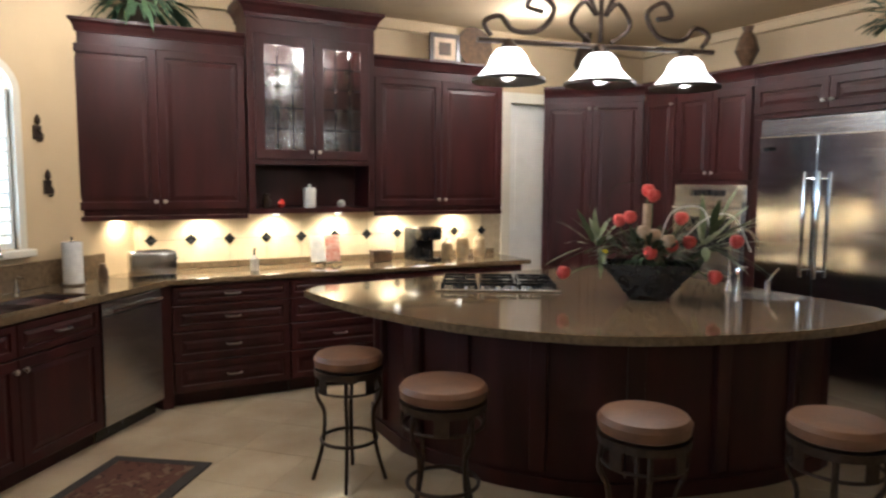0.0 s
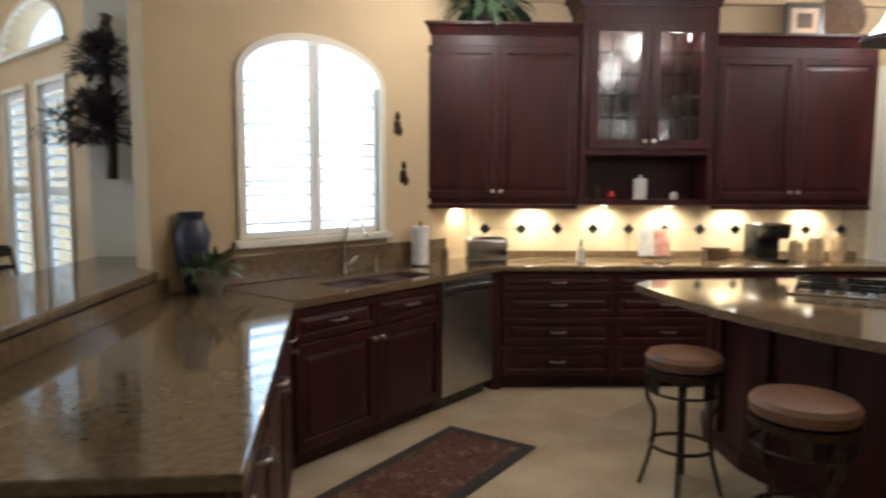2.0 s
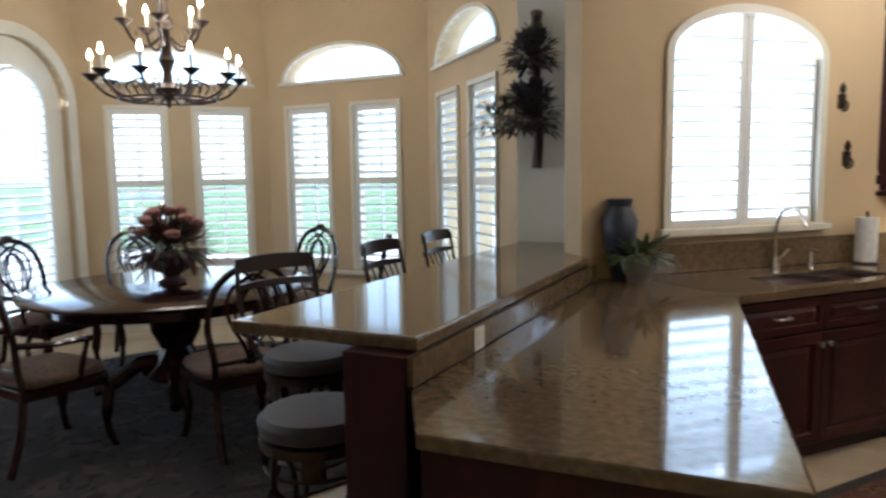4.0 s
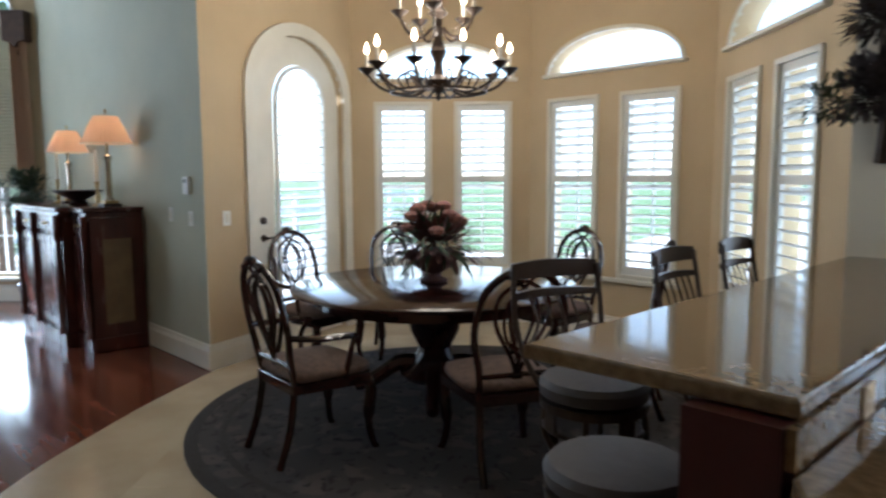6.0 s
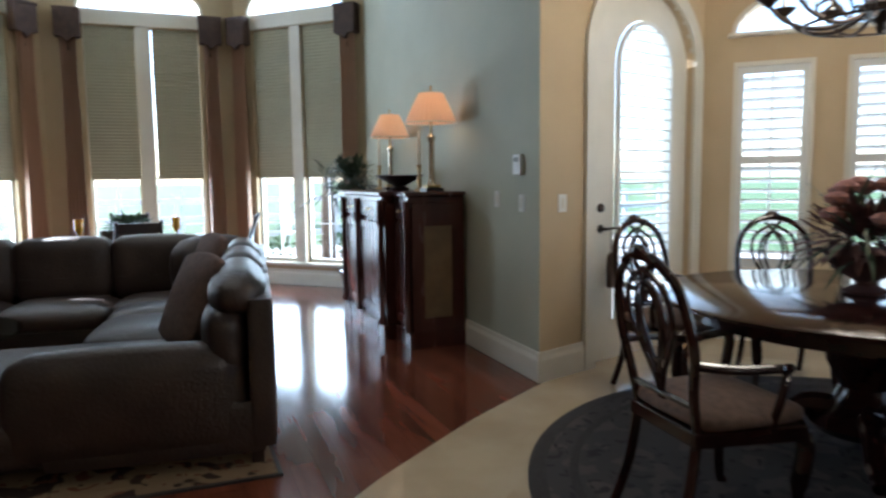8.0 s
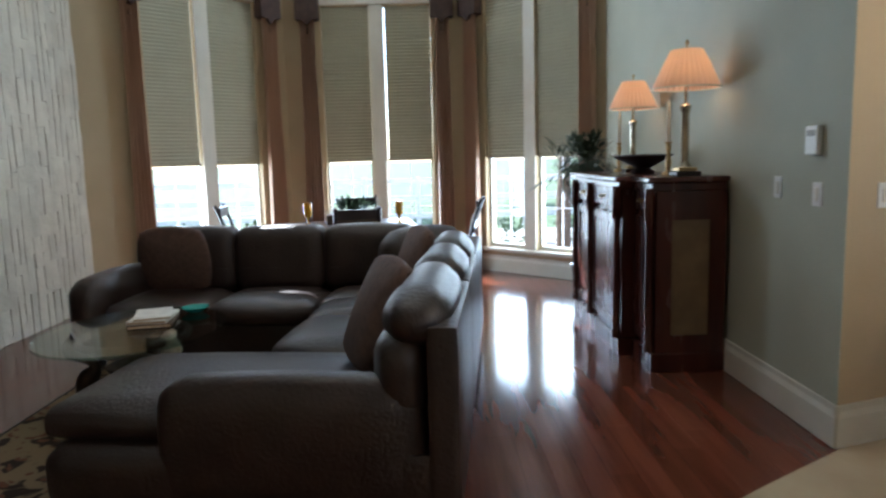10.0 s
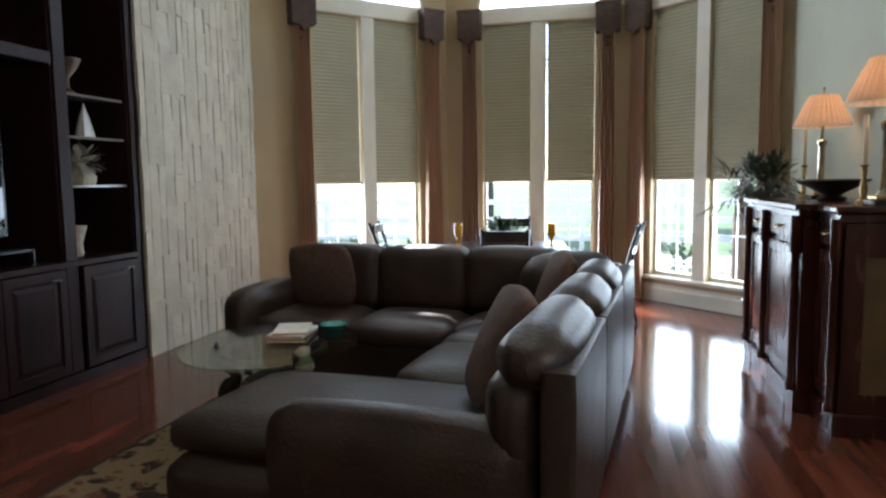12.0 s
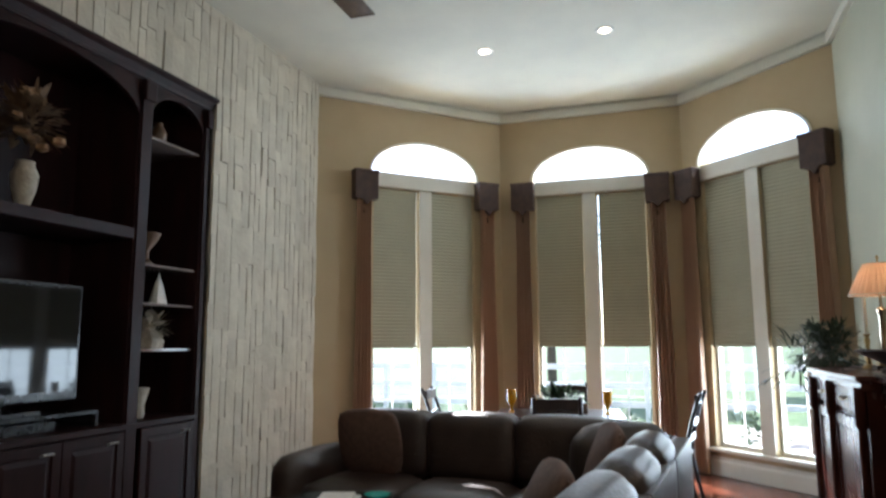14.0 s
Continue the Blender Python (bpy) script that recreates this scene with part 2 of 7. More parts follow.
ROSE = mat("rose_petals", (0.22, 0.11, 0.105), 0.8, color2=(0.36, 0.15, 0.11), scale=40)
BRASS = mat("antique_brass", (0.50, 0.36, 0.17), 0.3, 0.9, color2=(0.36, 0.25, 0.12), scale=20)
CRYSTAL = glassy("crystal", (0.80, 0.76, 0.68), 0.02)
AMBER = mat("amber_glass", (0.85, 0.40, 0.02), 0.15, color2=(0.7, 0.30, 0.015), scale=9)
DARKSHELF = mat("dark_shelf_wood", (0.026, 0.009, 0.009), 0.45, color2=(0.014, 0.006, 0.006), scale=7, stretch=(1, 1, 0.18), spec=0.15)
SCREEN = mat("tv_screen", (0.006, 0.006, 0.007), 0.0, spec=0.4)
GOLDPANEL = mat("gold_panel", (0.20, 0.13, 0.06), 0.5, color2=(0.15, 0.095, 0.045), scale=8)
CANDLE = mat("candle_wax", (0.75, 0.70, 0.58), 0.5)
PALESTONE = mat("pale_carving", (0.50, 0.45, 0.36), 0.7, color2=(0.36, 0.31, 0.24), scale=20, bump=0.4, bump_scale=60)
BARK = mat("bark", (0.12, 0.085, 0.06), 0.9, color2=(0.07, 0.05, 0.035), scale=10, bump=0.6, bump_scale=20)
LEAFOUT = mat("tree_leaves", (0.07, 0.12, 0.045), 0.7, color2=(0.04, 0.075, 0.028), scale=8)
MAHOG = mat("mahogany", (0.035, 0.012, 0.010), 0.14, color2=(0.020, 0.007, 0.006), scale=6, stretch=(1, 0.2, 1), spec=0.5)
CUSHION2 = mat("pale_seat_cloth", (0.075, 0.066, 0.068), 0.6, color2=(0.055, 0.048, 0.05), scale=20, bump=0.2, bump_scale=200)
SWAG = mat("dried_leaves", (0.095, 0.075, 0.075), 0.8, color2=(0.05, 0.042, 0.045), scale=30)
CRYSTALM = mat("silvered_column", (0.55, 0.48, 0.38), 0.18, 0.8, color2=(0.40, 0.34, 0.26), scale=15)
TEAL = mat("teal_glass", (0.03, 0.30, 0.27), 0.08, color2=(0.02, 0.22, 0.2), scale=9, spec=0.8)
SHELFGLASS = mat("shelf_glass", (0.20, 0.17, 0.16), 0.1, color2=(0.17, 0.14, 0.13), scale=9, spec=0.7)
DRIED = mat("dried_brown_leaves", (0.17, 0.10, 0.045), 0.8, color2=(0.10, 0.055, 0.028), scale=30)
DRIEDBLOOM = mat("dried_gold_bloom", (0.40, 0.26, 0.14), 0.8, color2=(0.26, 0.14, 0.07), scale=30)

# ---- builders ----
def part(name, bm, material, parent=None, label="", smooth=False, kind="", category="", group=""):
    bmesh.ops.recalc_face_normals(bm, faces=bm.faces)
    me = bpy.data.meshes.new(name)
    bm.to_mesh(me)
    bm.free()
    me.materials.append(material)
    if smooth:
        me.polygons.foreach_set("use_smooth", [True] * len(me.polygons))
        me.set_sharp_from_angle(angle=radians(40))
    ob = new(name, me)
    if parent:
        ob.parent = parent
    return tagged(ob, label, category, group, kind)


def thing(name, place=(0, 0, 0), turn=0.0, label="", category="", group="", kind=""):
    ob = new(name)
    ob.matrix_basis = pose(*place, 0, 0, turn)
    return tagged(ob, label, category, group, kind)


def B():
    return bmesh.new()


def box(bm, x0, x1, y0, y1, z0, z1, bev=0.0):
    r = bmesh.ops.create_cube(bm, size=1.0, matrix=Matrix.Translation(((x0 + x1) / 2, (y0 + y1) / 2, (z0 + z1) / 2)) @ Matrix.Diagonal((abs(x1 - x0), abs(y1 - y0), abs(z1 - z0), 1)))
    if bev:
        es = {e for v in r["verts"] for e in v.link_edges}
        bmesh.ops.bevel(bm, geom=list(es), offset=bev, segments=2, affect="EDGES", profile=0.5)
    return bm


def prism(bm, poly, z0, z1, bev=0.0):
    """A flat outline (x, y), raised from z0 to z1."""
    lo = [bm.verts.new((x, y, z0)) for x, y in poly]
    hi = [bm.verts.new((x, y, z1)) for x, y in poly]
    n = len(poly)
    fs = [bm.faces.new(lo[::-1]), bm.faces.new(hi)]
    for i in range(n):
        fs.append(bm.faces.new((lo[i], lo[(i + 1) % n], hi[(i + 1) % n], hi[i])))
    if bev:
        es = [e for f in fs[:2] for e in f.edges]
        bmesh.ops.bevel(bm, geom=es, offset=bev, segments=3, affect="EDGES", profile=0.5)
    return bm


def slab(bm, poly, y0, y1):
    """An outline in x and z, thick from y0 to y1."""
    a = [bm.verts.new((x, y0, z)) for x, z in poly]
    b = [bm.verts.new((x, y1, z)) for x, z in poly]
    n = len(poly)
    bm.faces.new(a)
    bm.faces.new(b[::-1])
    for i in range(n):
        bm.faces.new((a[i], b[i], b[(i + 1) % n], a[(i + 1) % n]))
    return bm


def lathe(bm, prof, n=20, at=(0, 0, 0), wave=0.0, waves=0):
    """Turns a profile of (radius, z) about the z axis at a place."""
    rings = []
    for r, z in prof:
        ring = []
        for i in range(n):
            a = 2 * math.pi * i / n
            q = r * (1 + wave * math.cos(waves * a))
            ring.append(bm.verts.new((at[0] + q * math.cos(a), at[1] + q * math.sin(a), at[2] + z)))
        rings.append(ring)
    for a, b in zip(rings, rings[1:]):
        for i in range(n):
            bm.faces.new((a[i], a[(i + 1) % n], b[(i + 1) % n], b[i]))
    bm.faces.new(rings[0][::-1])
    bm.faces.new(rings[-1])
    return bm


def band(bm, r0, r1, z0, z1, n=72):
    """A flat ring, open in the middle."""
    prof = ((r0, z0), (r1, z0), (r1, z1), (r0, z1))
    rings = [[bm.verts.new((r * math.cos(2 * math.pi * k / n), r * math.sin(2 * math.pi * k / n), z)) for k in range(n)] for r, z in prof]
    for a, b in zip(rings, rings[1:] + rings[:1]):
        for k in range(n):
            bm.faces.new((a[k], a[(k + 1) % n], b[(k + 1) % n], b[k]))
    return bm


def tube(bm, pts, r, n=8, closed=False, flat=1.0):
    """A round bar along points; r may be a list."""
    pts = [Vector(p) for p in pts]
    rings, m = [], len(pts)
    side = None
    for i, p in enumerate(pts):
        if closed:
            d = pts[(i + 1) % m] - pts[i - 1]
        else:
            d = pts[min(i + 1, m - 1)] - pts[max(i - 1, 0)]
        d.normalize()
        if side is None:
            side = d.orthogonal().normalized()
        side = (side - d * side.dot(d)).normalized()
        up = d.cross(side)
        q = r[i] if isinstance(r, (list, tuple)) else r
        rings.append([bm.verts.new(p + (side * math.cos(2 * math.pi * k / n) + up * flat * math.sin(2 * math.pi * k / n)) * q) for k in range(n)])
    pairs = list(zip(rings, rings[1:])) + ([(rings[-1], rings[0])] if closed else [])
    for a, b in pairs:
        for k in range(n):
            bm.faces.new((a[k], a[(k + 1) % n], b[(k + 1) % n], b[k]))
    if not closed:
        bm.faces.new(rings[0][::-1])
        bm.faces.new(rings[-1])
    return bm


def curve(pts, steps=8, closed=False):
    """A smooth line through points."""
    pts = [Vector(p) for p in pts]
    n = len(pts)
    out = []
    for i in range(n if closed else n - 1):
        p0 = pts[(i - 1) % n] if closed or i > 0 else pts[0]
        p1, p2 = pts[i], pts[(i + 1) % n]
        p3 = pts[(i + 2) % n] if closed or i + 2 < n else pts[-1]
        for k in range(steps):
            t = k / steps
            out.append(0.5 * ((2 * p1) + (p2 - p0) * t + (2 * p0 - 5 * p1 + 4 * p2 - p3) * t * t + (3 * p1 - p0 - 3 * p2 + p3) * t ** 3))
    if not closed:
        out.append(pts[-1])
    return out


def pad(bm, x0, x1, y0, y1, z0, z1, puff=0.03, n=8, round_=0.25, m=None):
    """A soft cushion: a box with rounded, swollen faces."""
    cx, cy, cz = (x0 + x1) / 2, (y0 + y1) / 2, (z0 + z1) / 2
    hx, hy, hz = (x1 - x0) / 2, (y1 - y0) / 2, (z1 - z0) / 2
    old = set(bm.verts)
    r = bmesh.ops.create_cube(bm, size=2.0)
    vs = r["verts"]
    bmesh.ops.subdivide_edges(bm, edges=list({e for v in vs for e in v.link_edges}), cuts=n, use_grid_fill=True)
    rad = min(hx, hy, hz) * 2 * round_ + 0.004
    seen = [v for v in bm.verts if v.index < 0 or v not in old]
    for v in seen:
        u = v.co.copy()
        p = Vector((u.x * hx, u.y * hy, u.z * hz))
        c = Vector((max(-hx + rad, min(hx - rad, p.x)), max(-hy + rad, min(hy - rad, p.y)), max(-hz + rad, min(hz - rad, p.z))))
        d = p - c
        if d.length > 1e-6:
            p = c + d.normalized() * min(rad, d.length * 1.0 if d.length < rad else rad)
        sx, sy, sz = (1 - u.x ** 2), (1 - u.y ** 2), (1 - u.z ** 2)
        p += Vector((u.x ** 3 * sy * sz, u.y ** 3 * sx * sz, u.z ** 3 * sx * sy)) * puff
        v.co = p + Vector((cx, cy, cz))
        if m:
            v.co = m @ v.co
    return bm


def wall_frame(p0, p1):
    d = Vector((p1[0] - p0[0], p1[1] - p0[1], 0))
    return Matrix.Translation((p0[0], p0[1], 0)) @ Matrix.Rotation(math.atan2(d.y, d.x), 4, "Z"), d.length


def arch_z(o, u):
    u0, u1, z0, z1, rise = o
    if not rise:
        return z1
    t = (2 * (u - u0) / (u1 - u0) - 1)
    return z1 + rise * math.sqrt(max(0.0, 1 - t * t))


def wall(name, p0, p1, z1, material, openings=(), thick=0.18, z0=0.0, label="painted plaster wall"):
    """A wall whose inner face runs from p0 to p1, with the room on its left; openings: (u0, u1, bottom, spring, rise)."""
    m, length = wall_frame(p0, p1)
    cuts = {0.0, length}
    for o in openings:
        n = 14 if o[4] else 1
        for k in range(n + 1):
            a = -math.cos(math.pi * k / n) if n > 1 else 2 * k - 1
            cuts.add(round((o[0] + o[1]) / 2 + a * (o[1] - o[0]) / 2, 5))
    cuts = sorted(cuts)
    bm = B()
    for ua, ub in zip(cuts, cuts[1:]):
        if ub - ua < 1e-4:
            continue
        mid = (ua + ub) / 2
        here = sorted((o for o in openings if o[0] < mid < o[1]), key=lambda o: o[2])
        lo = (z0, z0)
        spans = []
        for o in here:
            spans.append((lo, (o[2], o[2])))
            lo = (arch_z(o, ua), arch_z(o, ub))
        spans.append((lo, (z1, z1)))
        for (la, lb), (ha, hb) in spans:
            if ha - la < 1e-4 and hb - lb < 1e-4:
                continue
            q = [(ua, la), (ub, lb), (ub, hb), (ua, ha)]
            slab(bm, q, 0, -thick)
    bmesh.ops.remove_doubles(bm, verts=bm.verts, dist=1e-5)
    ob = part(name, bm, material, label=label, kind="structure")
    ob.matrix_basis = m
    return ob


def holder(name, p0, p1, label="", kind="structure", category="", group=""):
    ob = new(name)
    ob.matrix_basis = wall_frame(p0, p1)[0]
    return tagged(ob, label, category, group, kind)

# ---- large structure ----
P = dict(
    a=(5.62, -3.0), b=(5.62, 5.46), c=(0.53, 5.46), d=(-1.33, 3.60), d2=(-1.457, 3.727), e=(-1.457, 4.29), f=(-1.95, 4.29), g=(-3.33, 5.67),
    h=(-5.23, 5.67), i=(-6.47, 4.38), j=(-5.85, 2.53), k=(-10.12, 2.53), l=(-11.49, 1.16), m=(-11.49, -1.07), n=(-9.76, -2.80), o=(-7.90, -2.80),
    p=(-7.90, -3.45), q=(-4.62, -3.45), r=(-4.62, -2.80), s=(-3.0, -2.80),
)


def span(a, b):
    return (Vector(P[b]) - Vector(P[a])).length


def pair(c):
    return [(c - 0.66, c - 0.14, 0.60, 2.21, 0), (c + 0.14, c + 0.66, 0.60, 2.21, 0), (c - 0.68, c + 0.68, 2.47, 2.475, 0.32)]


def tall_pair(c):
    return [(c - 0.67, c - 0.08, 0.30, 3.27, 0), (c + 0.08, c + 0.67, 0.30, 3.27, 0), (c - 0.70, c + 0.70, 3.46, 3.465, 0.38)]


K_WIN = (1.0, 2.06, 1.20, 2.18, 0.24)
DOOR = (0.15, 1.40, 0.0, 2.22, 0.52)
NOOK = (("f", "g", 1.00), ("g", "h", 0.98), ("h", "i", 0.87))
BAY = (("k", "l", 0.99), ("l", "m", 1.11), ("m", "n", 1.07))

wall("wall_kitchen_east", P["a"], P["b"], CEIL_L, WALL_TAN)
wall("wall_kitchen_north", P["b"], P["c"], CEIL_L, WALL_TAN, [(1.06, 1.70, 0, 2.40, 0)])
wall("wall_kitchen_window", P["c"], P["d"], CEIL_L, WALL_TAN, [K_WIN])
wall("wall_bar_end", P["d2"], P["e"], CEIL_L, WALL_WHITE, thick=0.12)
wall("wall_pale", P["e"], P["f"], CEIL_L, WALL_WHITE)
for (a, b, c), w in zip(NOOK, ("east", "north", "west")):
    wall("wall_nook_" + w, P[a], P[b], CEIL_L, WALL_TAN, pair(c))
wall("wall_nook_door", P["i"], (-5.869, 2.587), CEIL_L, WALL_TAN, [DOOR])
part("wall_corner_tan", prism(B(), [(-5.869, 2.587), (-5.964, 2.555), (-5.85, 2.53)], 0, CEIL_L), WALL_TAN, label="tan plaster edge of the projecting corner", kind="structure")
part("wall_corner_sage", prism(B(), [(-5.85, 2.53), (-5.964, 2.555), (-6.03, 2.60), (-6.03, 2.53)], 0, CEIL_L), WALL_GREEN, label="sage plaster edge of the projecting corner", kind="structure")
wall("wall_sage", (-6.03, 2.53), P["k"], CEIL_L, WALL_GREEN)
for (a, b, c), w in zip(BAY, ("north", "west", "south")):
    wall("wall_bay_" + w, P[a], P[b], CEIL_L, WALL_TAN_SHADED, tall_pair(c))
wall("wall_stone_backing", P["n"], P["o"], CEIL_L, STONE, label="rough cream stone wall backing")
wall("wall_cabinet_side", P["o"], P["p"], CEIL_L, STONE)
wall("wall_cabinet_back", P["p"], P["q"], CEIL_L, STONE)
wall("wall_cabinet_end", P["q"], P["r"], CEIL_L, STONE)
wall("wall_stone_east", P["r"], P["s"], CEIL_L, STONE)
wall("wall_over_cabinet", P["o"], P["r"], CEIL_L, STONE, z0=3.58, thick=0.12)
wall("wall_south", P["s"], P["a"], CEIL_L, WALL_TAN)

OUT = [P[x] for x in "abcd"] + [P["d2"]] + [P[x] for x in "efghijklmno"] + [P["p"], P["q"], P["r"], P["s"]]
part("ceiling", prism(B(), OUT, CEIL_L, CEIL_L + 0.12), CEIL, label="cream painted high ceiling", kind="structure")
part("ceiling_kitchen", prism(B(), [(5.62, 1.2), (5.62, 5.46), (0.53, 5.46), (-1.33, 3.6), (-1.0, 1.2)], CEIL_K, CEIL_K + 0.1), WALL_TAN, label="low tan kitchen ceiling", kind="structure")
part("ceiling_soffit", box(B(), -1.0, 5.62, 1.12, 1.2, CEIL_K, CEIL_L), WALL_TAN, label="tan soffit face above the kitchen", kind="structure")


def run_trim(name, pts, z, w, h, material, label):
    """A moulding along the room's walls: pts run with the room on their left."""
    bm = B()
    for a, b in zip(pts, pts[1:]):
        m, L = wall_frame(a, b)
        prof = [(0.0, 0.0), (w, 0.0), (w, h * 0.72), (w * 0.55, h * 0.86), (w * 0.5, h), (0.0, h)]
        ring0 = [bm.verts.new(m @ Vector((-w, y + 0.001, z + q))) for y, q in prof]
        ring1 = [bm.verts.new(m @ Vector((L + w, y + 0.001, z + q))) for y, q in prof]
        n = len(prof)
        for k in range(n):
            bm.faces.new((ring0[k], ring0[(k + 1) % n], ring1[(k + 1) % n], ring1[k]))
        bm.faces.new(ring0[::-1])
        bm.faces.new(ring1)
    return part(name, bm, material, label=label, kind="structure")


def along(a, b, u):
    d = (Vector(P[b]) - Vector(P[a])).normalized()
    return (P[a][0] + d.x * u, P[a][1] + d.y * u)


run_trim("baseboard_nook", [P["f"], P["g"], P["h"], P["i"], along("i", "j", 0.04)], 0.004, 0.022, 0.2, TRIM, "tall cream painted baseboard")
run_trim("baseboard_sage", [along("i", "j", 1.52), P["j"], P["k"], P["l"], P["m"], P["n"]], 0.004, 0.022, 0.2, TRIM, "tall cream painted baseboard")
run_trim("crown_bay", [P["j"], P["k"], P["l"], P["m"], P["n"]], CEIL_L - 0.13, 0.05, 0.128, CEIL, "cream crown moulding")
run_trim("crown_kitchen", [P["b"], P["c"], P["d"]], CEIL_K - 0.1, 0.06, 0.098, WALL_TAN, "tan crown moulding")
run_trim("crown_kitchen_side", [(5.62, 1.3), P["b"]], CEIL_K - 0.1, 0.06, 0.098, WALL_TAN, "tan crown moulding")

# the floors: wood under everything west of a curved line, pale stone east of it
EDGE = [tuple(p[:2]) for p in curve([(-5.95, 2.7, 0), (-5.80, 2.50, 0), (-5.40, 1.88, 0), (-5.05, 1.42, 0), (-4.72, 1.02, 0), (-4.20, 0.55, 0), (-3.5, 0.15, 0), (-2.7, -0.1, 0), (-1.9, -0.2, 0), (-1.9, -3.2, 0)], 6)]
STONE_EDGE = EDGE + [(5.8, -3.2), (5.8, 5.7), (0.4, 5.7), (-1.3, 4.0), (-1.3, 4.5), (-1.9, 4.5), (-3.2, 5.85), (-5.4, 5.85), (-6.7, 4.5), (-6.2, 2.7)]
part("floor_wood", prism(B(), [(-11.8, -3.4), (-1.8, -3.4), (-1.8, 2.7), (-11.8, 2.7)], -0.12, -0.006), WOODFLOOR, label="dark subfloor under the wood boards", kind="structure")
floor_stone = part("floor_stone", prism(B(), STONE_EDGE, -0.1, 0.004), TRAV, label="polished cream travertine floor with a curved edge", kind="structure")
part("ground", prism(B(), [(-400, -400), (400, -400), (400, 400), (-400, 400)], -0.5, -0.3), LAWN, label="mown green lawn", kind="structure")
# pale slab added over the lawn so the kitchen window's view burns out white
part("pale_ground", prism(B(), [(-9, 11.01), (14, 11.01), (60, 300), (-66, 300)], -0.3, -0.16), PAVING, label="added pale ground that whitens the kitchen window view", kind="structure")
part("terrace", prism(B(), [(-17.5, -9), (0, -9), (0, 11), (-17.5, 11)], -0.3, -0.14), PAVING, label="pale concrete terrace", kind="structure")


# ---- windows ----
def bars(bm, rects, y0, y1):
    for x0, x1, z0, z1 in rects:
        box(bm, x0, x1, y0, y1, z0, z1)
    return bm


def louvres(parent, x0, x1, z0, z1, step, tilt, material, y=-0.03, wide=0.075):
    n = int((z1 - z0) / step)
    me = None
    for k in range(n):
        z = z0 + (k + 0.5) * (z1 - z0) / n
        if me is None:
            bm = B()
            box(bm, 0, x1 - x0, -wide / 2, wide / 2, -0.005, 0.005, 0.002)
            ob = part("louvre", bm, material, parent)
            me = ob.data
        else:
            ob = new("louvre", me)
            ob.parent = parent
        ob.matrix_basis = pose(x0, y, z, tilt, 0, 0)


def arch_ring(bm, u0, u1, z1, rise, w, y0, y1, z0=None, n=18):
    """A flat band round an arched opening; with z0 it runs down both sides."""
    c, r = (u0 + u1) / 2, (u1 - u0) / 2
    inner = [(c - r * math.cos(math.pi * k / n), z1 + rise * math.sin(math.pi * k / n)) for k in range(n + 1)]
    outer = [(c - (r + w) * math.cos(math.pi * k / n), z1 + (rise + w) * math.sin(math.pi * k / n)) for k in range(n + 1)]
    if z0 is not None:
        inner = [(u0, z0)] + inner + [(u1, z0)]
        outer = [(u0 - w, z0)] + outer + [(u1 + w, z0)]
    for a, b, c2, d in zip(inner, inner[1:], outer[1:], outer):
        slab(bm, [a, b, c2, d], y0, y1)
    return bm


def arch_pane(bm, u0, u1, z1, rise, y, z0=None, n=18):
    c, r = (u0 + u1) / 2, (u1 - u0) / 2
    top = [(c - r * math.cos(math.pi * k / n), z1 + rise * math.sin(math.pi * k / n)) for k in range(n + 1)]
    if z0 is not None:
        top = [(u0, z0)] + top + [(u1, z0)]
    return slab(bm, top, y, y - 0.006)


def pane(bm, parent):
    ob = part("pane", bm, GLASS, parent, "clear window glass")
    ob.visible_shadow = False
    return ob


number = 0
for a, b, c in NOOK:
    number += 1
    w = holder("window_%d" % number, P[a], P[b], "twin narrow windows with cream louvred shutters below an arched fanlight")
    for s in (-1, 1):
        x0, x1 = (c - 0.66, c - 0.14) if s < 0 else (c + 0.14, c + 0.66)
        part("window_frame", bars(B(), [(x0 - 0.03, x0 + 0.004, 0.57, 2.24), (x1 - 0.004, x1 + 0.03, 0.57, 2.24), (x0, x1, 2.205, 2.24), (x0, x1, 0.57, 0.605)], -0.02, 0.022), TRIM, w)
        part("shutter_frame", bars(B(), [(x0 + 0.004, x0 + 0.05, 0.605, 2.205), (x1 - 0.05, x1 - 0.004, 0.605, 2.205), (x0 + 0.05, x1 - 0.05, 2.15, 2.205), (x0 + 0.05, x1 - 0.05, 0.605, 0.68), (x0 + 0.05, x1 - 0.05, 1.44, 1.50)], -0.045, -0.012), SHUT, w)
        louvres(w, x0 + 0.052, x1 - 0.052, 0.69, 1.43, 0.075, 20, SHUT)
        louvres(w, x0 + 0.052, x1 - 0.052, 1.51, 2.14, 0.075, 20, SHUT)
        pane(box(B(), x0, x1, -0.115, -0.109, 0.60, 2.21), w)
        part("glazing_bar", bars(B(), [((x0 + x1) / 2 - 0.01, (x0 + x1) / 2 + 0.01, 0.60, 2.21), (x0, x1, 1.38, 1.42)], -0.108, -0.09), SHUT, w)
    part("fanlight_frame", arch_ring(B(), c - 0.68, c + 0.68, 2.475, 0.32, 0.035, -0.02, 0.02), TRIM, w)
    part("window_sill", box(B(), c - 0.74, c + 0.74, -0.02, 0.05, 2.435, 2.468, 0.008), TRIM, w)
    part("window_sill", box(B(), c - 0.74, c + 0.74, 0.0, 0.05, 0.53, 0.568, 0.008), TRIM, w)
    pane(arch_pane(B(), c - 0.68, c + 0.68, 2.475, 0.32, -0.11), w)

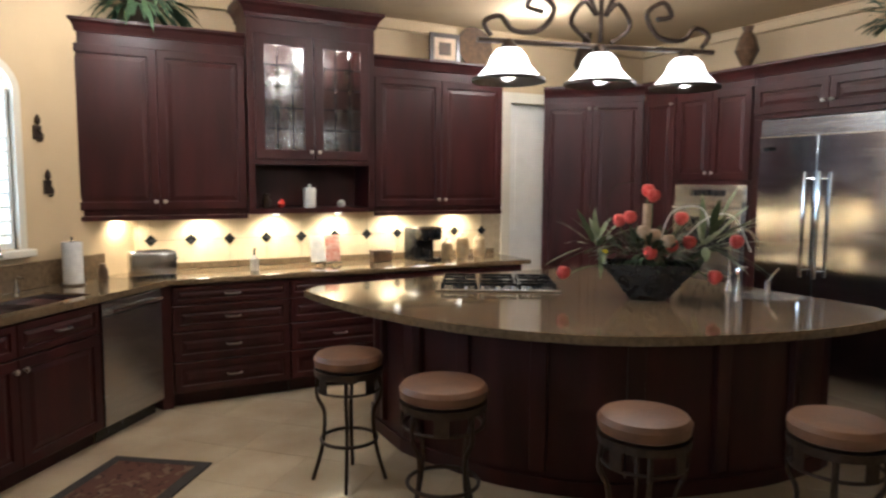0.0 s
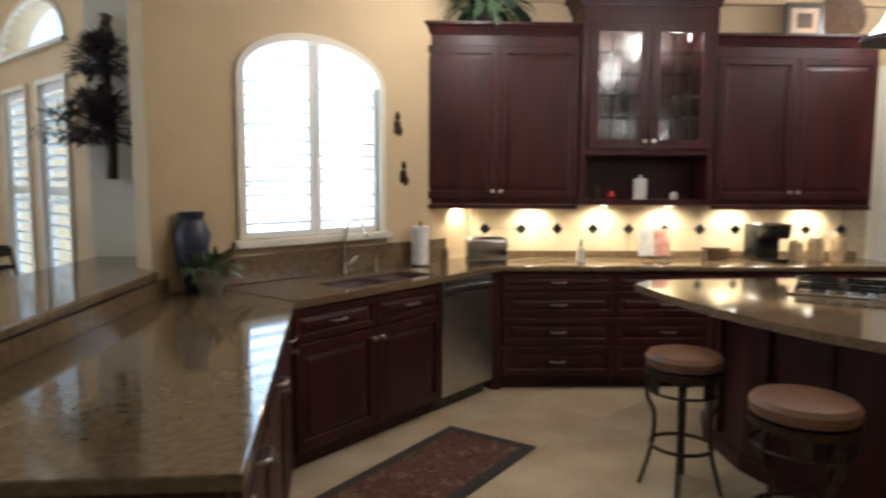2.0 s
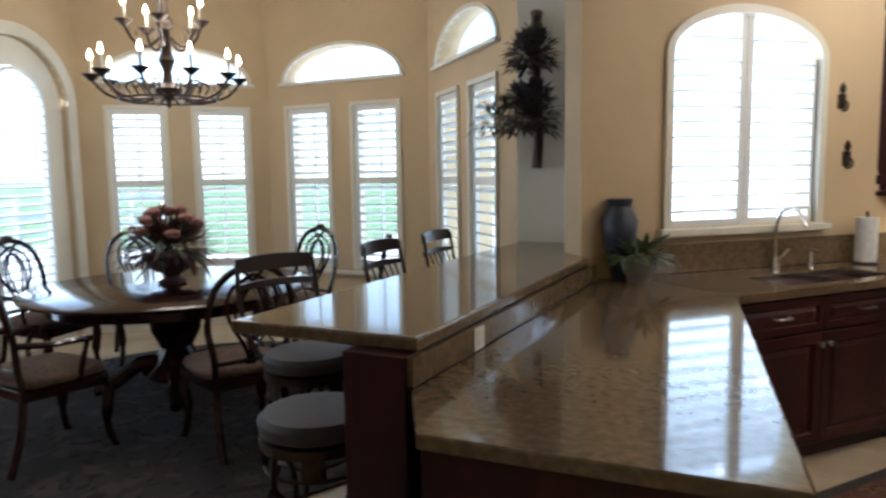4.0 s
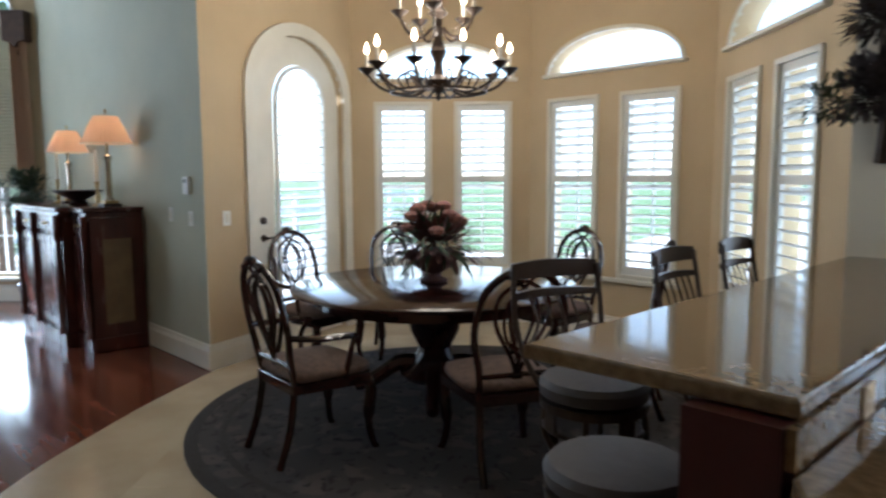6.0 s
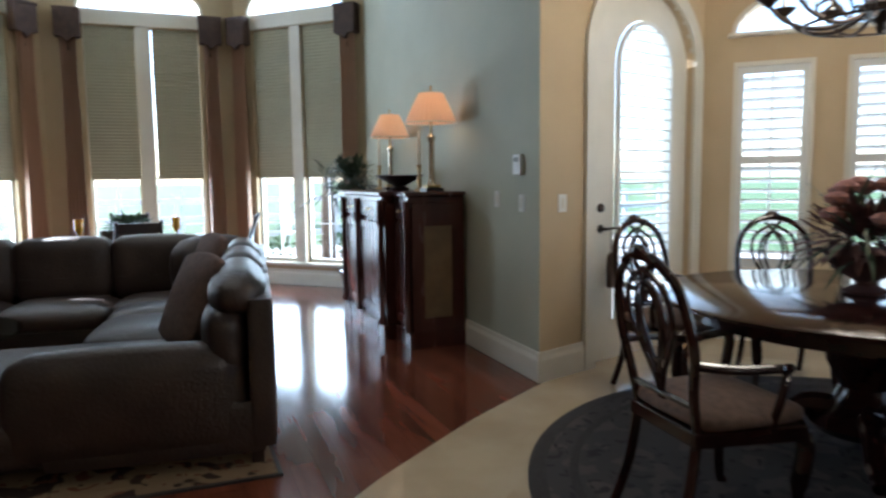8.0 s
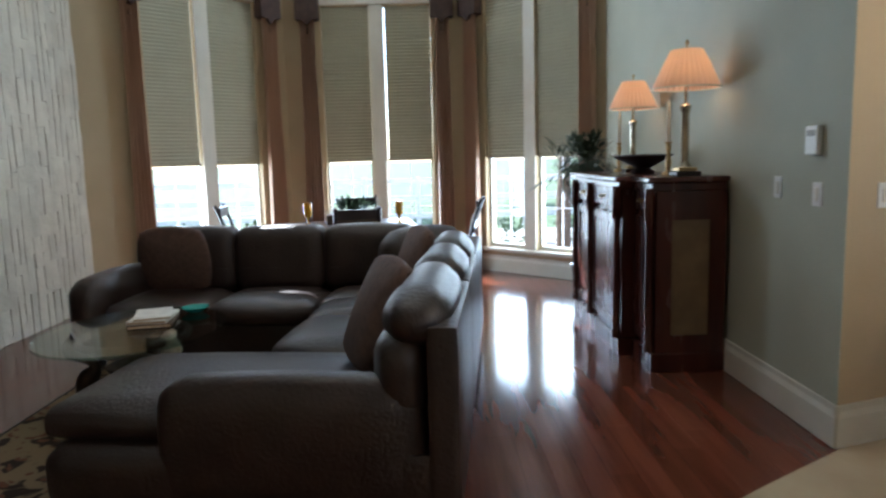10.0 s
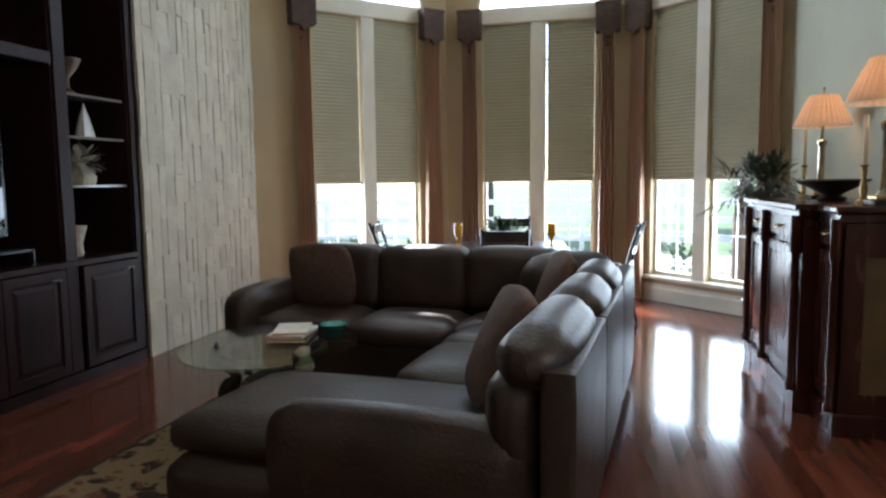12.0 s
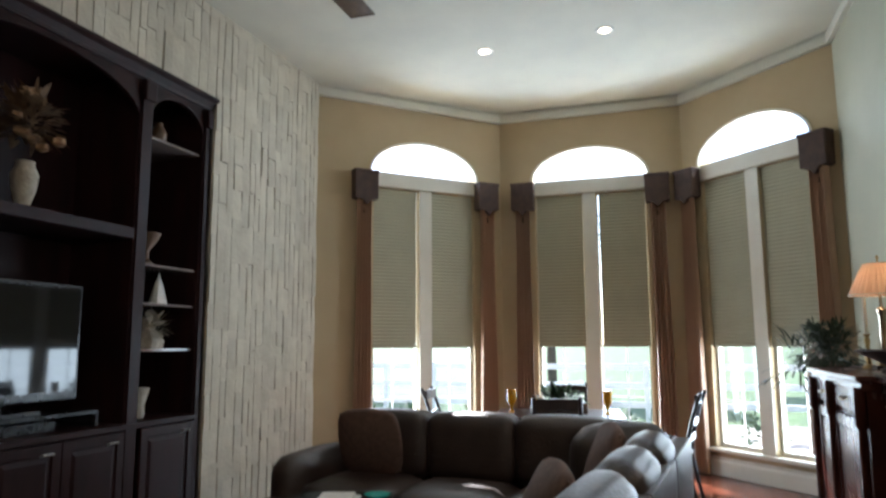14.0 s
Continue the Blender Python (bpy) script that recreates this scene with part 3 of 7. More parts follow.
number += 1
w = holder("window_%d" % number, P["c"], P["d"], "arched kitchen window with cream louvred shutters over the sink")
u0, u1, z0, z1, rise = K_WIN
mid = 1.53
part("window_frame", arch_ring(B(), u0, u1, z1, rise, 0.05, -0.02, 0.025, z0), TRIM, w)
part("window_sill", box(B(), u0 - 0.09, u1 + 0.09, 0.0, 0.06, z0 - 0.05, z0 - 0.002, 0.008), TRIM, w)
bm = B()
bars(bm, [(u0 + 0.004, u0 + 0.03, z0 + 0.002, z1), (u1 - 0.03, u1 - 0.004, z0 + 0.002, z1), (mid - 0.045, mid - 0.003, z0 + 0.002, z1 + rise - 0.01), (mid + 0.003, mid + 0.045, z0 + 0.002, z1 + rise - 0.01), (u0 + 0.03, mid - 0.045, z0 + 0.002, z0 + 0.04), (mid + 0.045, u1 - 0.03, z0 + 0.002, z0 + 0.04)], -0.05, -0.015)
part("shutter_frame", bm, SHUT, w)
for xa, xb in ((u0 + 0.03, mid - 0.045), (mid + 0.045, u1 - 0.03)):
    louvres(w, xa + 0.002, xb - 0.002, z0 + 0.045, z1, 0.085, 12, SHUT, wide=0.08)
    louvres(w, xa + (0.07 if xa < mid - 0.3 else 0.0), xb - (0.07 if xa > mid else 0.0), z1 + 0.005, z1 + 0.17, 0.085, 12, SHUT, wide=0.08)
pane(arch_pane(B(), u0, u1, z1, rise, -0.13, z0), w)

d1 = holder("door_1", P["i"], P["j"], "cream glazed arched garden door with a louvred shutter, closed")
u0, u1, z0, z1, rise = DOOR
part("door_frame", arch_ring(B(), u0, u1, z1, rise, 0.11, -0.02, 0.03, 0.004), TRIM, d1)
bm = B()
g0, g1, gz0, gz1, gr = 0.40, 1.10, 0.30, 2.16, 0.34
slab(bm, [(u0 + 0.005, 0.01), (u1 - 0.005, 0.01), (u1 - 0.005, gz0), (u0 + 0.005, gz0)], -0.05, -0.1)
slab(bm, [(u0 + 0.005, gz0), (g0, gz0), (g0, gz1), (u0 + 0.005, gz1)], -0.05, -0.1)
slab(bm, [(g1, gz0), (u1 - 0.005, gz0), (u1 - 0.005, gz1), (g1, gz1)], -0.05, -0.1)
n = 16
cm = (u0 + u1) / 2
gm = (g0 + g1) / 2
for k in range(n):
    a0, a1 = math.pi * k / n, math.pi * (k + 1) / n
    pi = [(gm - (g1 - g0) / 2 * math.cos(a), gz1 + gr * math.sin(a)) for a in (a0, a1)]
    po = [(cm - ((u1 - u0) / 2 - 0.005) * math.cos(a), gz1 + 0.002 + (z1 + rise - gz1 - 0.004) * math.sin(a)) for a in (a0, a1)]
    slab(bm, [pi[0], pi[1], po[1], po[0]], -0.05, -0.1)
part("door_leaf", bm, TRIM, d1)
pane(arch_pane(B(), g0, g1, gz1, gr, -0.085, gz0), d1)
bm = B()
arch_ring(bm, g0 + 0.03, g1 - 0.03, gz1 - 0.02, gr - 0.02, 0.03, -0.045, -0.015, gz0)
part("shutter_frame", bm, SHUT, d1)
louvres(d1, g0 + 0.032, g1 - 0.032, gz0 + 0.02, gz1 - 0.02, 0.078, -12, SHUT)
for k in range(4):
    zz = gz1 + 0.02 + k * 0.078
    hw = ((g1 - g0) / 2 - 0.045) * math.sqrt(max(0.05, 1 - ((zz + 0.03 - gz1) / (gr - 0.01)) ** 2))
    bm = B()
    box(bm, gm - hw, gm + hw, -0.03 - 0.03, -0.03 + 0.03, zz - 0.004, zz + 0.004)
    part("louvre", bm, SHUT, d1)
part("lever_handle", tube(tube(B(), [(1.26, -0.05, 0.98), (1.26, 0.01, 0.98)], 0.012), [(1.26, 0.01, 0.98), (1.2, 0.02, 0.985), (1.13, 0.015, 0.98)], 0.009), IRON, d1, "bronze lever handle")
part("handle_plate", lathe(B(), [(0.03, 0), (0.03, 0.012)], 16), IRON, d1).matrix_basis = pose(1.26, -0.05, 0.98, -90, 0, 0)
part("deadbolt", lathe(B(), [(0.033, 0), (0.03, 0.02), (0.012, 0.03)], 16), IRON, d1, "round bronze deadbolt").matrix_basis = pose(1.26, -0.05, 1.13, -90, 0, 0)
tassel = thing("tassel", (0, 0, 0), 0, "dark red cord tassel hanging from the door handle", "tassel")
tassel.matrix_basis = wall_frame(P["i"], P["j"])[0] @ pose(1.22, 0.02, 0.97)
part("cord", tube(B(), [(0, 0, 0.02), (0.004, 0.004, -0.08), (0, 0, -0.18)], 0.004), VALANCE, tassel)
part("skirt", lathe(B(), [(0.012, 0), (0.028, -0.03), (0.034, -0.12), (0.03, -0.25)], 12, (0, 0, -0.16)), VALANCE, tassel)

for bay, (a, b, c) in enumerate(BAY):
    number += 1
    w = holder("window_%d" % number, P[a], P[b], "tall twin window with half-lowered olive cellular shades below an arched fanlight")
    for x0, x1 in ((c - 0.67, c - 0.08), (c + 0.08, c + 0.67)):
        part("window_frame", bars(B(), [(x0 + 0.002, x0 + (0.012 if bay == 2 and x0 > c else 0.035), 0.30, 3.268), (x1 - (0.012 if bay == 1 and x0 < c else 0.035), x1 - 0.002, 0.30, 3.268), (x0 + 0.035, x1 - 0.035, 3.23, 3.268), (x0 + 0.035, x1 - 0.035, 0.302, 0.345)], -0.12, -0.07), TRIM, w)
        pane(box(B(), x0, x1, -0.105, -0.099, 0.30, 3.27), w)
        part("glazing_bar", bars(B(), [(x0 + 0.035, x1 - 0.035, 0.79, 0.803), ((x0 + x1) / 2 - 0.006, (x0 + x1) / 2 + 0.006, 0.345, 1.42)], -0.116, -0.104), SHUT, w)
        bm = B()
        nz = 92
        top, low = 3.26, 1.41
        slit = (bay == 1 and x0 < c, bay == 2 and x0 > c)
        xs = (x0 + (0.034 if slit[1] else 0.012), x1 - (0.034 if slit[0] else 0.012))
        prev = None
        for k in range(nz + 1):
            z = top + (low - top) * k / nz
            y = -0.03 + (0.0035 if k % 2 else -0.0035)
            cur = [bm.verts.new((x, y, z)) for x in xs] + [bm.verts.new((x, y - 0.02, z)) for x in xs[::-1]]
            if prev:
                for q in range(4):
                    bm.faces.new((prev[q], prev[(q + 1) % 4], cur[(q + 1) % 4], cur[q]))
            else:
                bm.faces.new(cur)
            prev = cur
        bm.faces.new(prev[::-1])
        part("shade", bm, SHADE, w, "pleated olive shade")
        part("shade_rail", box(B(), x0 + 0.01, x1 - 0.01, -0.06, -0.02, 1.385, 1.412, 0.004), SHADE, w)
    part("mullion_face", box(B(), c - 0.078, c + 0.078, -0.012, 0.012, 0.30, 3.27), TRIM, w)
    part("window_head", box(B(), c - 0.72, c + 0.72, -0.01, 0.03, 3.275, 3.455, 0.01), TRIM, w)
    part("window_sill", box(B(), c - 0.74, c + 0.74, -0.02, 0.06, 0.255, 0.298, 0.01), TRIM, w)
    part("fanlight_frame", arch_ring(B(), c - 0.70, c + 0.70, 3.465, 0.38, 0.03, -0.02, 0.015), TRIM, w)
    pane(arch_pane(B(), c - 0.70, c + 0.70, 3.465, 0.38, -0.11), w)


# ---- curtains ----
def curtain(a, b, uc, seed):
    rng = random.Random(seed)
    c = thing("curtain", (0, 0, 0), 0, "bronze silk curtain panel hanging full length under a dark valance", "curtain", "curtains of the bay")
    c.matrix_basis = wall_frame(P[a], P[b])[0] @ pose(uc, 0.09, 0)
    bm = B()
    n, wdt = 60, 0.112
    rows = [(3.3, 0.8), (2.6, 0.75), (1.6, 0.85), (0.8, 0.95), (0.02, 1.05)]
    ph = rng.random() * 6
    prev = None
    for z, sp in rows:
        front = []
        for k in range(n + 1):
            t = k / n
            x = (t - 0.5) * 2 * wdt * sp
            y = 0.040 * math.sin(t * 2 * math.pi * 5 + ph) + 0.008 * math.sin(t * 17 + z * 2)
            front.append((x, y, z))
        cur = [bm.verts.new(q) for q in front] + [bm.verts.new((q[0], q[1] - 0.008, q[2])) for q in front[::-1]]
        m = len(cur)
        if prev:
            for k in range(m):
                bm.faces.new((prev[k], prev[(k + 1) % m], cur[(k + 1) % m], cur[k]))
        else:
            bm.faces.new(cur)
        prev = cur
    bm.faces.new(prev[::-1])
    part("drape", bm, CURTAIN, c, smooth=True)
    bm = B()
    poly = [(-0.14, 3.42), (-0.14, 3.09), (-0.05, 3.085), (0.0, 3.01), (0.05, 3.085), (0.14, 3.09), (0.14, 3.42)]
    slab(bm, poly, 0.07, -0.075)
    bmesh.ops.bevel(bm, geom=bm.edges[:], offset=0.008, segments=2, affect="EDGES")
    part("valance", bm, VALANCE, c, "dark brown padded valance")
    part("valance_band", box(B(), -0.146, 0.146, -0.07, 0.078, 3.395, 3.43, 0.006), VALANCE, c)
    part("tassel", lathe(B(), [(0.006, 3.01), (0.014, 2.99), (0.02, 2.94), (0.016, 2.93)], 10, (0, 0.0, 0)), VALANCE, c)


for s, (a, b, c) in enumerate(BAY):
    curtain(a, b, c - 0.81, s * 2)
    curtain(a, b, c + 0.81, s * 2 + 1)


# ---- daylight through the openings, and unseen ceiling lamps added to fill the kitchen ----
def sky_lamp(a, b, u, z, w, h, power, color=(0.80, 0.93, 1.0)):
    li = bpy.data.lights.new("window_light", "AREA")
    li.energy, li.color, li.shape, li.size, li.size_y = power, color, "RECTANGLE", w, h
    ob = new("window_light", li)
    ob.matrix_world = wall_frame(P[a], P[b])[0] @ pose(u, -0.20, z, 90, 0, 0)


for a, b, c in NOOK:
    sky_lamp(a, b, c, 1.72, 1.6, 2.7, 7)
sky_lamp("c", "d", 1.53, 1.8, 1.3, 1.5, 9)
sky_lamp("i", "j", 0.75, 1.4, 1.3, 2.7, 7)
for a, b, c in BAY:
    sky_lamp(a, b, c, 3.66, 1.4, 0.42, 10)
    sky_lamp(a, b, c, 0.86, 1.5, 1.12, 20)
# these fittings and point lamps are added only to brighten the kitchen
for x, y in ((0.6, 3.2), (0.6, 4.4), (2.2, 3.6), (3.8, 3.4), (3.6, 4.6), (2.4, 1.9)):
    dl = thing("kitchen_downlight", (x, y, CEIL_K), 0, "round white recessed ceiling light, lit", "ceiling light", "kitchen ceiling lights")
    part("trim", lathe(B(), [(0.06, -0.004), (0.085, -0.012), (0.09, 0.0)], 24), SHUT, dl)
    part("lens", lathe(B(), [(0.055, -0.006), (0.055, -0.001)], 20), PUCK, dl)
    lamp("kitchen_lamp", "POINT", (x, y, CEIL_K - 0.22), 5, (1.0, 0.87, 0.70), 0.08)

# ---- kitchen ----
CT = 0.94  # worktop height


def pull(parent, x, z, vertical=False, y=-0.022):
    pts = curve([(-0.05, 0, 0), (-0.045, -0.028, 0), (0, -0.036, 0), (0.045, -0.028, 0), (0.05, 0, 0)], 4)
    ob = part("handle", tube(B(), pts, 0.0065, 8), NICKEL, parent, "satin nickel bow handle", smooth=True)
    ob.matrix_basis = pose(x, y, z) @ (Matrix.Rotation(math.pi / 2, 4, "Y") if vertical else Matrix.Identity(4))
    return ob


def knob(parent, x, z, y=-0.022):
    ob = part("knob", lathe(B(), [(0.007, 0), (0.006, 0.012), (0.015, 0.02), (0.016, 0.026), (0.008, 0.032)], 12), NICKEL, parent, "satin nickel knob", smooth=True)
    ob.matrix_basis = pose(x, y, z, 90, 0, 0)
    return ob


def panel_front(name, parent, x0, x1, z0, z1, material, rail=0.06, glass=False):
    """A mitred frame proud of the carcass, round a raised middle panel."""
    t, e = 0.022, 0.004
    bm = B()
    loops = []
    for inset, y in ((0, -0.001), (0, e - t), (e, -t), (rail - e, -t), (rail, e - t), (rail, -0.001)):
        loops.append([bm.verts.new(q) for q in ((x0 + inset, y, z0 + inset), (x1 - inset, y, z0 + inset), (x1 - inset, y, z1 - inset), (x0 + inset, y, z1 - inset))])
    for a, b in zip(loops, loops[1:] + loops[:1]):
        for k in range(4):
            bm.faces.new((a[k], a[(k + 1) % 4], b[(k + 1) % 4], b[k]))
    front = part(name, bm, material, parent)
    if not glass:
        g = max(0.004, min(0.03, (z1 - z0 - 2 * rail) / 4, (x1 - x0 - 2 * rail) / 4))
        bm = B()
        loops = []
        for inset, y in ((0.001, -0.002), (0.001, -0.010), (g * 0.4, -0.010), (g * 1.3, -0.018)):
            q = rail + inset
            loops.append([bm.verts.new(v) for v in ((x0 + q, y, z0 + q), (x1 - q, y, z0 + q), (x1 - q, y, z1 - q), (x0 + q, y, z1 - q))])
        for a, b in zip(loops, loops[1:]):
            for k in range(4):
                bm.faces.new((a[k], a[(k + 1) % 4], b[(k + 1) % 4], b[k]))
        bm.faces.new(loops[0][::-1])
        bm.faces.new(loops[-1])
        part("panel", bm, material, front)
    return front


def cabinet(name, place, turn, w, d, z0, z1, label, rows=(), toe=0.0, material=CHERRY, doors=0, door_z=None, knobs="low", category="cabinet", group=""):
    """A cabinet unit: local x along its front, y into its depth. rows: (bottom, top) of drawers; doors: count over door_z."""
    c = thing(name, place, turn, label, category, group)
    bm = B()
    box(bm, 0, w, 0, d, z0 + toe, z1)
    if toe:
        box(bm, 0.002, w - 0.002, 0.06, d, z0, z0 + toe)
    part("body", bm, material, c)
    for a, b in rows:
        panel_front("drawer", c, 0.006, w - 0.006, a, b, material, rail=min(0.05, (b - a) * 0.28))
        pull(c, w / 2, (a + b) / 2)
    if doors:
        a, b = door_z
        dw = (w - 0.012) / doors
        for k in range(doors):
            x0, x1 = 0.006 + k * dw + 0.0015, 0.006 + (k + 1) * dw - 0.0015
            panel_front("door", c, x0, x1, a, b, material)
            zz = a + 0.06 if knobs == "low" else b - 0.06
            if doors == 1:
                knob(c, x1 - 0.03, zz)
            else:
                knob(c, x1 - 0.03 if k % 2 == 0 else x0 + 0.03, zz)
    return c


def crown(parent, pts, z, material, out=0.06, h=0.09):
    """A stepped cornice: pts along the front, outward to the right of travel."""
    prof = [(0, 0), (0.012, 0), (0.018, h * 0.25), (out * 0.6, h * 0.6), (out * 0.85, h * 0.72), (out, h * 0.78), (out, h), (0, h)]
    bm = B()
    n = len(pts)
    rings = []
    for i, p in enumerate(pts):
        dirs = []
        if i > 0:
            dirs.append((Vector(p) - Vector(pts[i - 1])).normalized())
        if i < n - 1:
            dirs.append((Vector(pts[i + 1]) - Vector(p)).normalized())
        nn = Vector((0, 0))
        for q in dirs:
            nn += Vector((q.y, -q.x))
        nn.normalize()
        k = 1 / max(0.5, nn.dot(Vector((dirs[0].y, -dirs[0].x))))
        rings.append([bm.verts.new((p[0] + nn.x * o * k, p[1] + nn.y * o * k, z + q)) for o, q in prof])
    m = len(prof)
    for a, b in zip(rings, rings[1:]):
        for q in range(m):
            bm.faces.new((a[q], a[(q + 1) % m], b[(q + 1) % m], b[q]))
    bm.faces.new(rings[0][::-1])
    bm.faces.new(rings[-1])
    return part("cornice", bm, material, parent)


# wall run, base units
YF = 4.87
for k, (x0, x1, n) in enumerate(((0.72, 1.56, 4), (1.56, 2.36, 4), (2.36, 3.0, 4), (3.0, 3.68, 0))):
    rows = [(0.755, 0.885), (0.56, 0.745), (0.345, 0.55), (0.115, 0.335)] if n else [(0.755, 0.885)]
    cabinet("base_cabinet", (x0, YF, 0), 0, x1 - x0, 0.57, 0, CT - 0.04, "dark cherry base cabinet with a bank of drawers under the worktop" if n else "dark cherry base cabinet with a drawer over two doors", rows=rows, toe=0.1, doors=0 if n else 2, door_z=(0.115, 0.745), knobs="high", group="wall base cabinets")
filler = thing("corner_filler", (0, 0, 0), 0, "dark cherry angled filler between dishwasher and drawers", "cabinet filler")
part("body", prism(B(), [(0.645, 4.87), (0.719, 4.87), (0.719, 5.40), (0.42, 5.25)], 0.0, CT - 0.04), CHERRY, filler)

# angled sink run: local frame along the diagonal
DT = 50.1  # the sink run turns a little more than its wall
S0 = Vector((-0.551, 3.396, 0))
sink_unit = cabinet("sink_cabinet", S0, DT, 1.24, 0.50, 0, CT - 0.04, "dark cherry sink cabinet with false drawer fronts over double doors", toe=0.1, doors=2, door_z=(0.115, 0.70), knobs="high")
panel_front("drawer", sink_unit, 0.006, 0.62, 0.71, 0.885, CHERRY, 0.04)
panel_front("drawer", sink_unit, 0.623, 1.234, 0.71, 0.885, CHERRY, 0.04)
pull(sink_unit, 0.31, 0.80)
pull(sink_unit, 0.93, 0.80)
dw = thing("dishwasher", S0 + Vector((0.6414, 0.7672, 0)) * 1.243, DT, "stainless steel dishwasher with a bar handle between cherry cabinets", "dishwasher")
part("tub", box(B(), 0.0, 0.60, 0.0, 0.48, 0.1, CT - 0.045), BLACK, dw)
part("door", box(B(), 0.004, 0.596, -0.028, 0.0, 0.115, 0.80, 0.006), STEEL, dw)
part("control_panel", box(B(), 0.004, 0.596, -0.028, 0.0, 0.806, 0.888, 0.004), STEEL, dw)
part("handle", tube(tube(tube(B(), [(0.05, -0.065, 0.83), (0.55, -0.065, 0.83)], 0.011), [(0.08, -0.02, 0.83), (0.08, -0.065, 0.83)], 0.007), [(0.52, -0.02, 0.83), (0.52, -0.065, 0.83)], 0.007), CHROME, dw, "round steel bar handle")
part("kick_plate", box(B(), 0.0, 0.60, 0.05, 0.06, 0.0, 0.1), BLACK, dw)

# peninsula base
PEN_E0, PEN_E1 = Vector((-0.30, 1.34, 0)), Vector((-0.565, 3.38, 0))
pd = PEN_E1 - PEN_E0
pen_turn = math.degrees(math.atan2(pd.y, pd.x))
pl = pd.length
for k, (a, b) in enumerate(((0.0, 0.68), (0.68, 1.38), (1.38, pl - 0.01))):
    cabinet("base_cabinet", PEN_E0 + pd.normalized() * a, pen_turn, b - a, 0.50, 0, CT - 0.04, "dark cherry base cabinet with drawer and door under the peninsula", rows=[(0.755, 0.885)], toe=0.1, doors=1, door_z=(0.115, 0.745), knobs="high", group="peninsula cabinets")
pen = thing("peninsula_end_panel", (0, 0, 0), 0, "dark cherry end panel and filler below the peninsula worktop", "cabinet panel")
part("panel", prism(B(), [(-1.08, 1.315), (-0.305, 1.338), (-0.305, 1.318), (-1.08, 1.285)], 0.0, CT - 0.04), CHERRY, pen)
part("filler", prism(B(), [(-1.24, 1.57), (-1.08, 1.32), (-0.83, 1.34), (-1.15, 3.4), (-1.24, 3.5)], 0.0, CT - 0.045), CHERRY, pen)
knee = thing("bar_knee_wall", (0, 0, 0), 0, "dark cherry panelled wall that carries the raised bar", "bar wall")
part("wall", box(B(), -1.47, -1.265, 1.53, 3.56, 0, CT + 0.085), CHERRY, knee)
part("wall_extension", box(B(), -1.56, -1.465, 3.561, 4.28, 0, CT + 0.085), CHERRY, knee)

# the worktop: wall run, diagonal with a hole for the sink, and peninsula
bm = B()
prism(bm, [(0.70, 4.83), (3.76, 4.83), (3.76, 5.455), (0.537, 5.455), (0.21, 5.24)], CT - 0.04, CT, 0.008)
worktop = thing("worktop", (0, 0, 0), 0, "polished brown granite worktop along the wall, sink and peninsula", "worktop")
part("wall_slab", bm, GRANITE, worktop)
bm = B()
DW = Matrix.Translation((-0.64, 3.49, 0)) @ Matrix.Rotation(radians(45), 4, "Z")
DM = Matrix.Translation((-0.52, 3.37, 0)) @ Matrix.Rotation(radians(DT), 4, "Z")
SX0, SX1, SY0, SY1 = 0.47, 1.27, 0.09, 0.44
for q in ([(0, 0), (SX0, 0), (SX0, 0.70), (0, 0.745)], [(SX1, 0), (1.90, 0), (1.90, 0.64), (SX1, 0.64)], [(SX0, 0), (SX1, 0), (SX1, SY0), (SX0, SY0)], [(SX0, SY1), (SX1, SY1), (SX1, 0.66), (SX0, 0.68)]):
    part("sink_slab", prism(B(), [tuple((DM @ Vector((x, y, 0)))[:2]) for x, y in q], CT - 0.04, CT), GRANITE, worktop)
bm = B()
prism(bm, [(-0.26, 1.285), (-0.52, 3.37), (-1.091, 3.848), (-1.24, 3.68), (-1.24, 1.52), (-1.075, 1.245)], CT - 0.04, CT, 0.008)
part("peninsula_slab", bm, GRANITE, worktop)
bm = B()
box(bm, 0.56, 3.74, 5.43, 5.455, CT + 0.001, CT + 0.05, 0.004)
part("upstand", bm, GRANITE, worktop)
ob = part("upstand", box(B(), 0.0, 1.90, 0.54, 0.558, CT + 0.001, 1.11, 0.004), GRANITE, worktop)
ob.matrix_basis = DW
part("riser", box(B(), -1.263, -1.242, 1.54, 3.6, CT + 0.001, CT + 0.085), GRANITE, worktop)
ring = thing("towel_ring", (-0.285, 1.43, 0.80), 0, "satin steel towel ring below the end of the peninsula worktop", "towel ring")
part("mount", box(B(), 0.0, 0.012, -0.02, 0.02, -0.02, 0.02, 0.004), NICKEL, ring)
part("arm", tube(B(), [(0.01, 0, 0), (0.045, 0, 0)], 0.006), NICKEL, ring)
part("ring", tube(B(), [(0.045, 0.06 * math.cos(2 * math.pi * k / 28), -0.06 + 0.06 * math.sin(2 * math.pi * k / 28)) for k in range(28)], 0.006, 8, closed=True), NICKEL, ring, smooth=True)
bar = thing("bar_counter", (0, 0, 0), 0, "raised polished granite bar top with a rounded edge", "bar top")
part("slab", prism(B(), [(-1.93, 1.57), (-1.255, 1.59), (-1.27, 3.54), (-1.325, 3.595), (-1.46, 3.732), (-1.46, 4.285), (-1.93, 4.285)], CT + 0.087, CT + 0.13, 0.01), GRANITE, bar)
outlet = thing("wall_outlet", (0, 0, 0), 0, "cream double outlet plate on the bar riser", "outlet")
part("plate", box(B(), -1.241, -1.235, 1.95, 2.03, CT + 0.003, CT + 0.08, 0.002), SHUT, outlet)
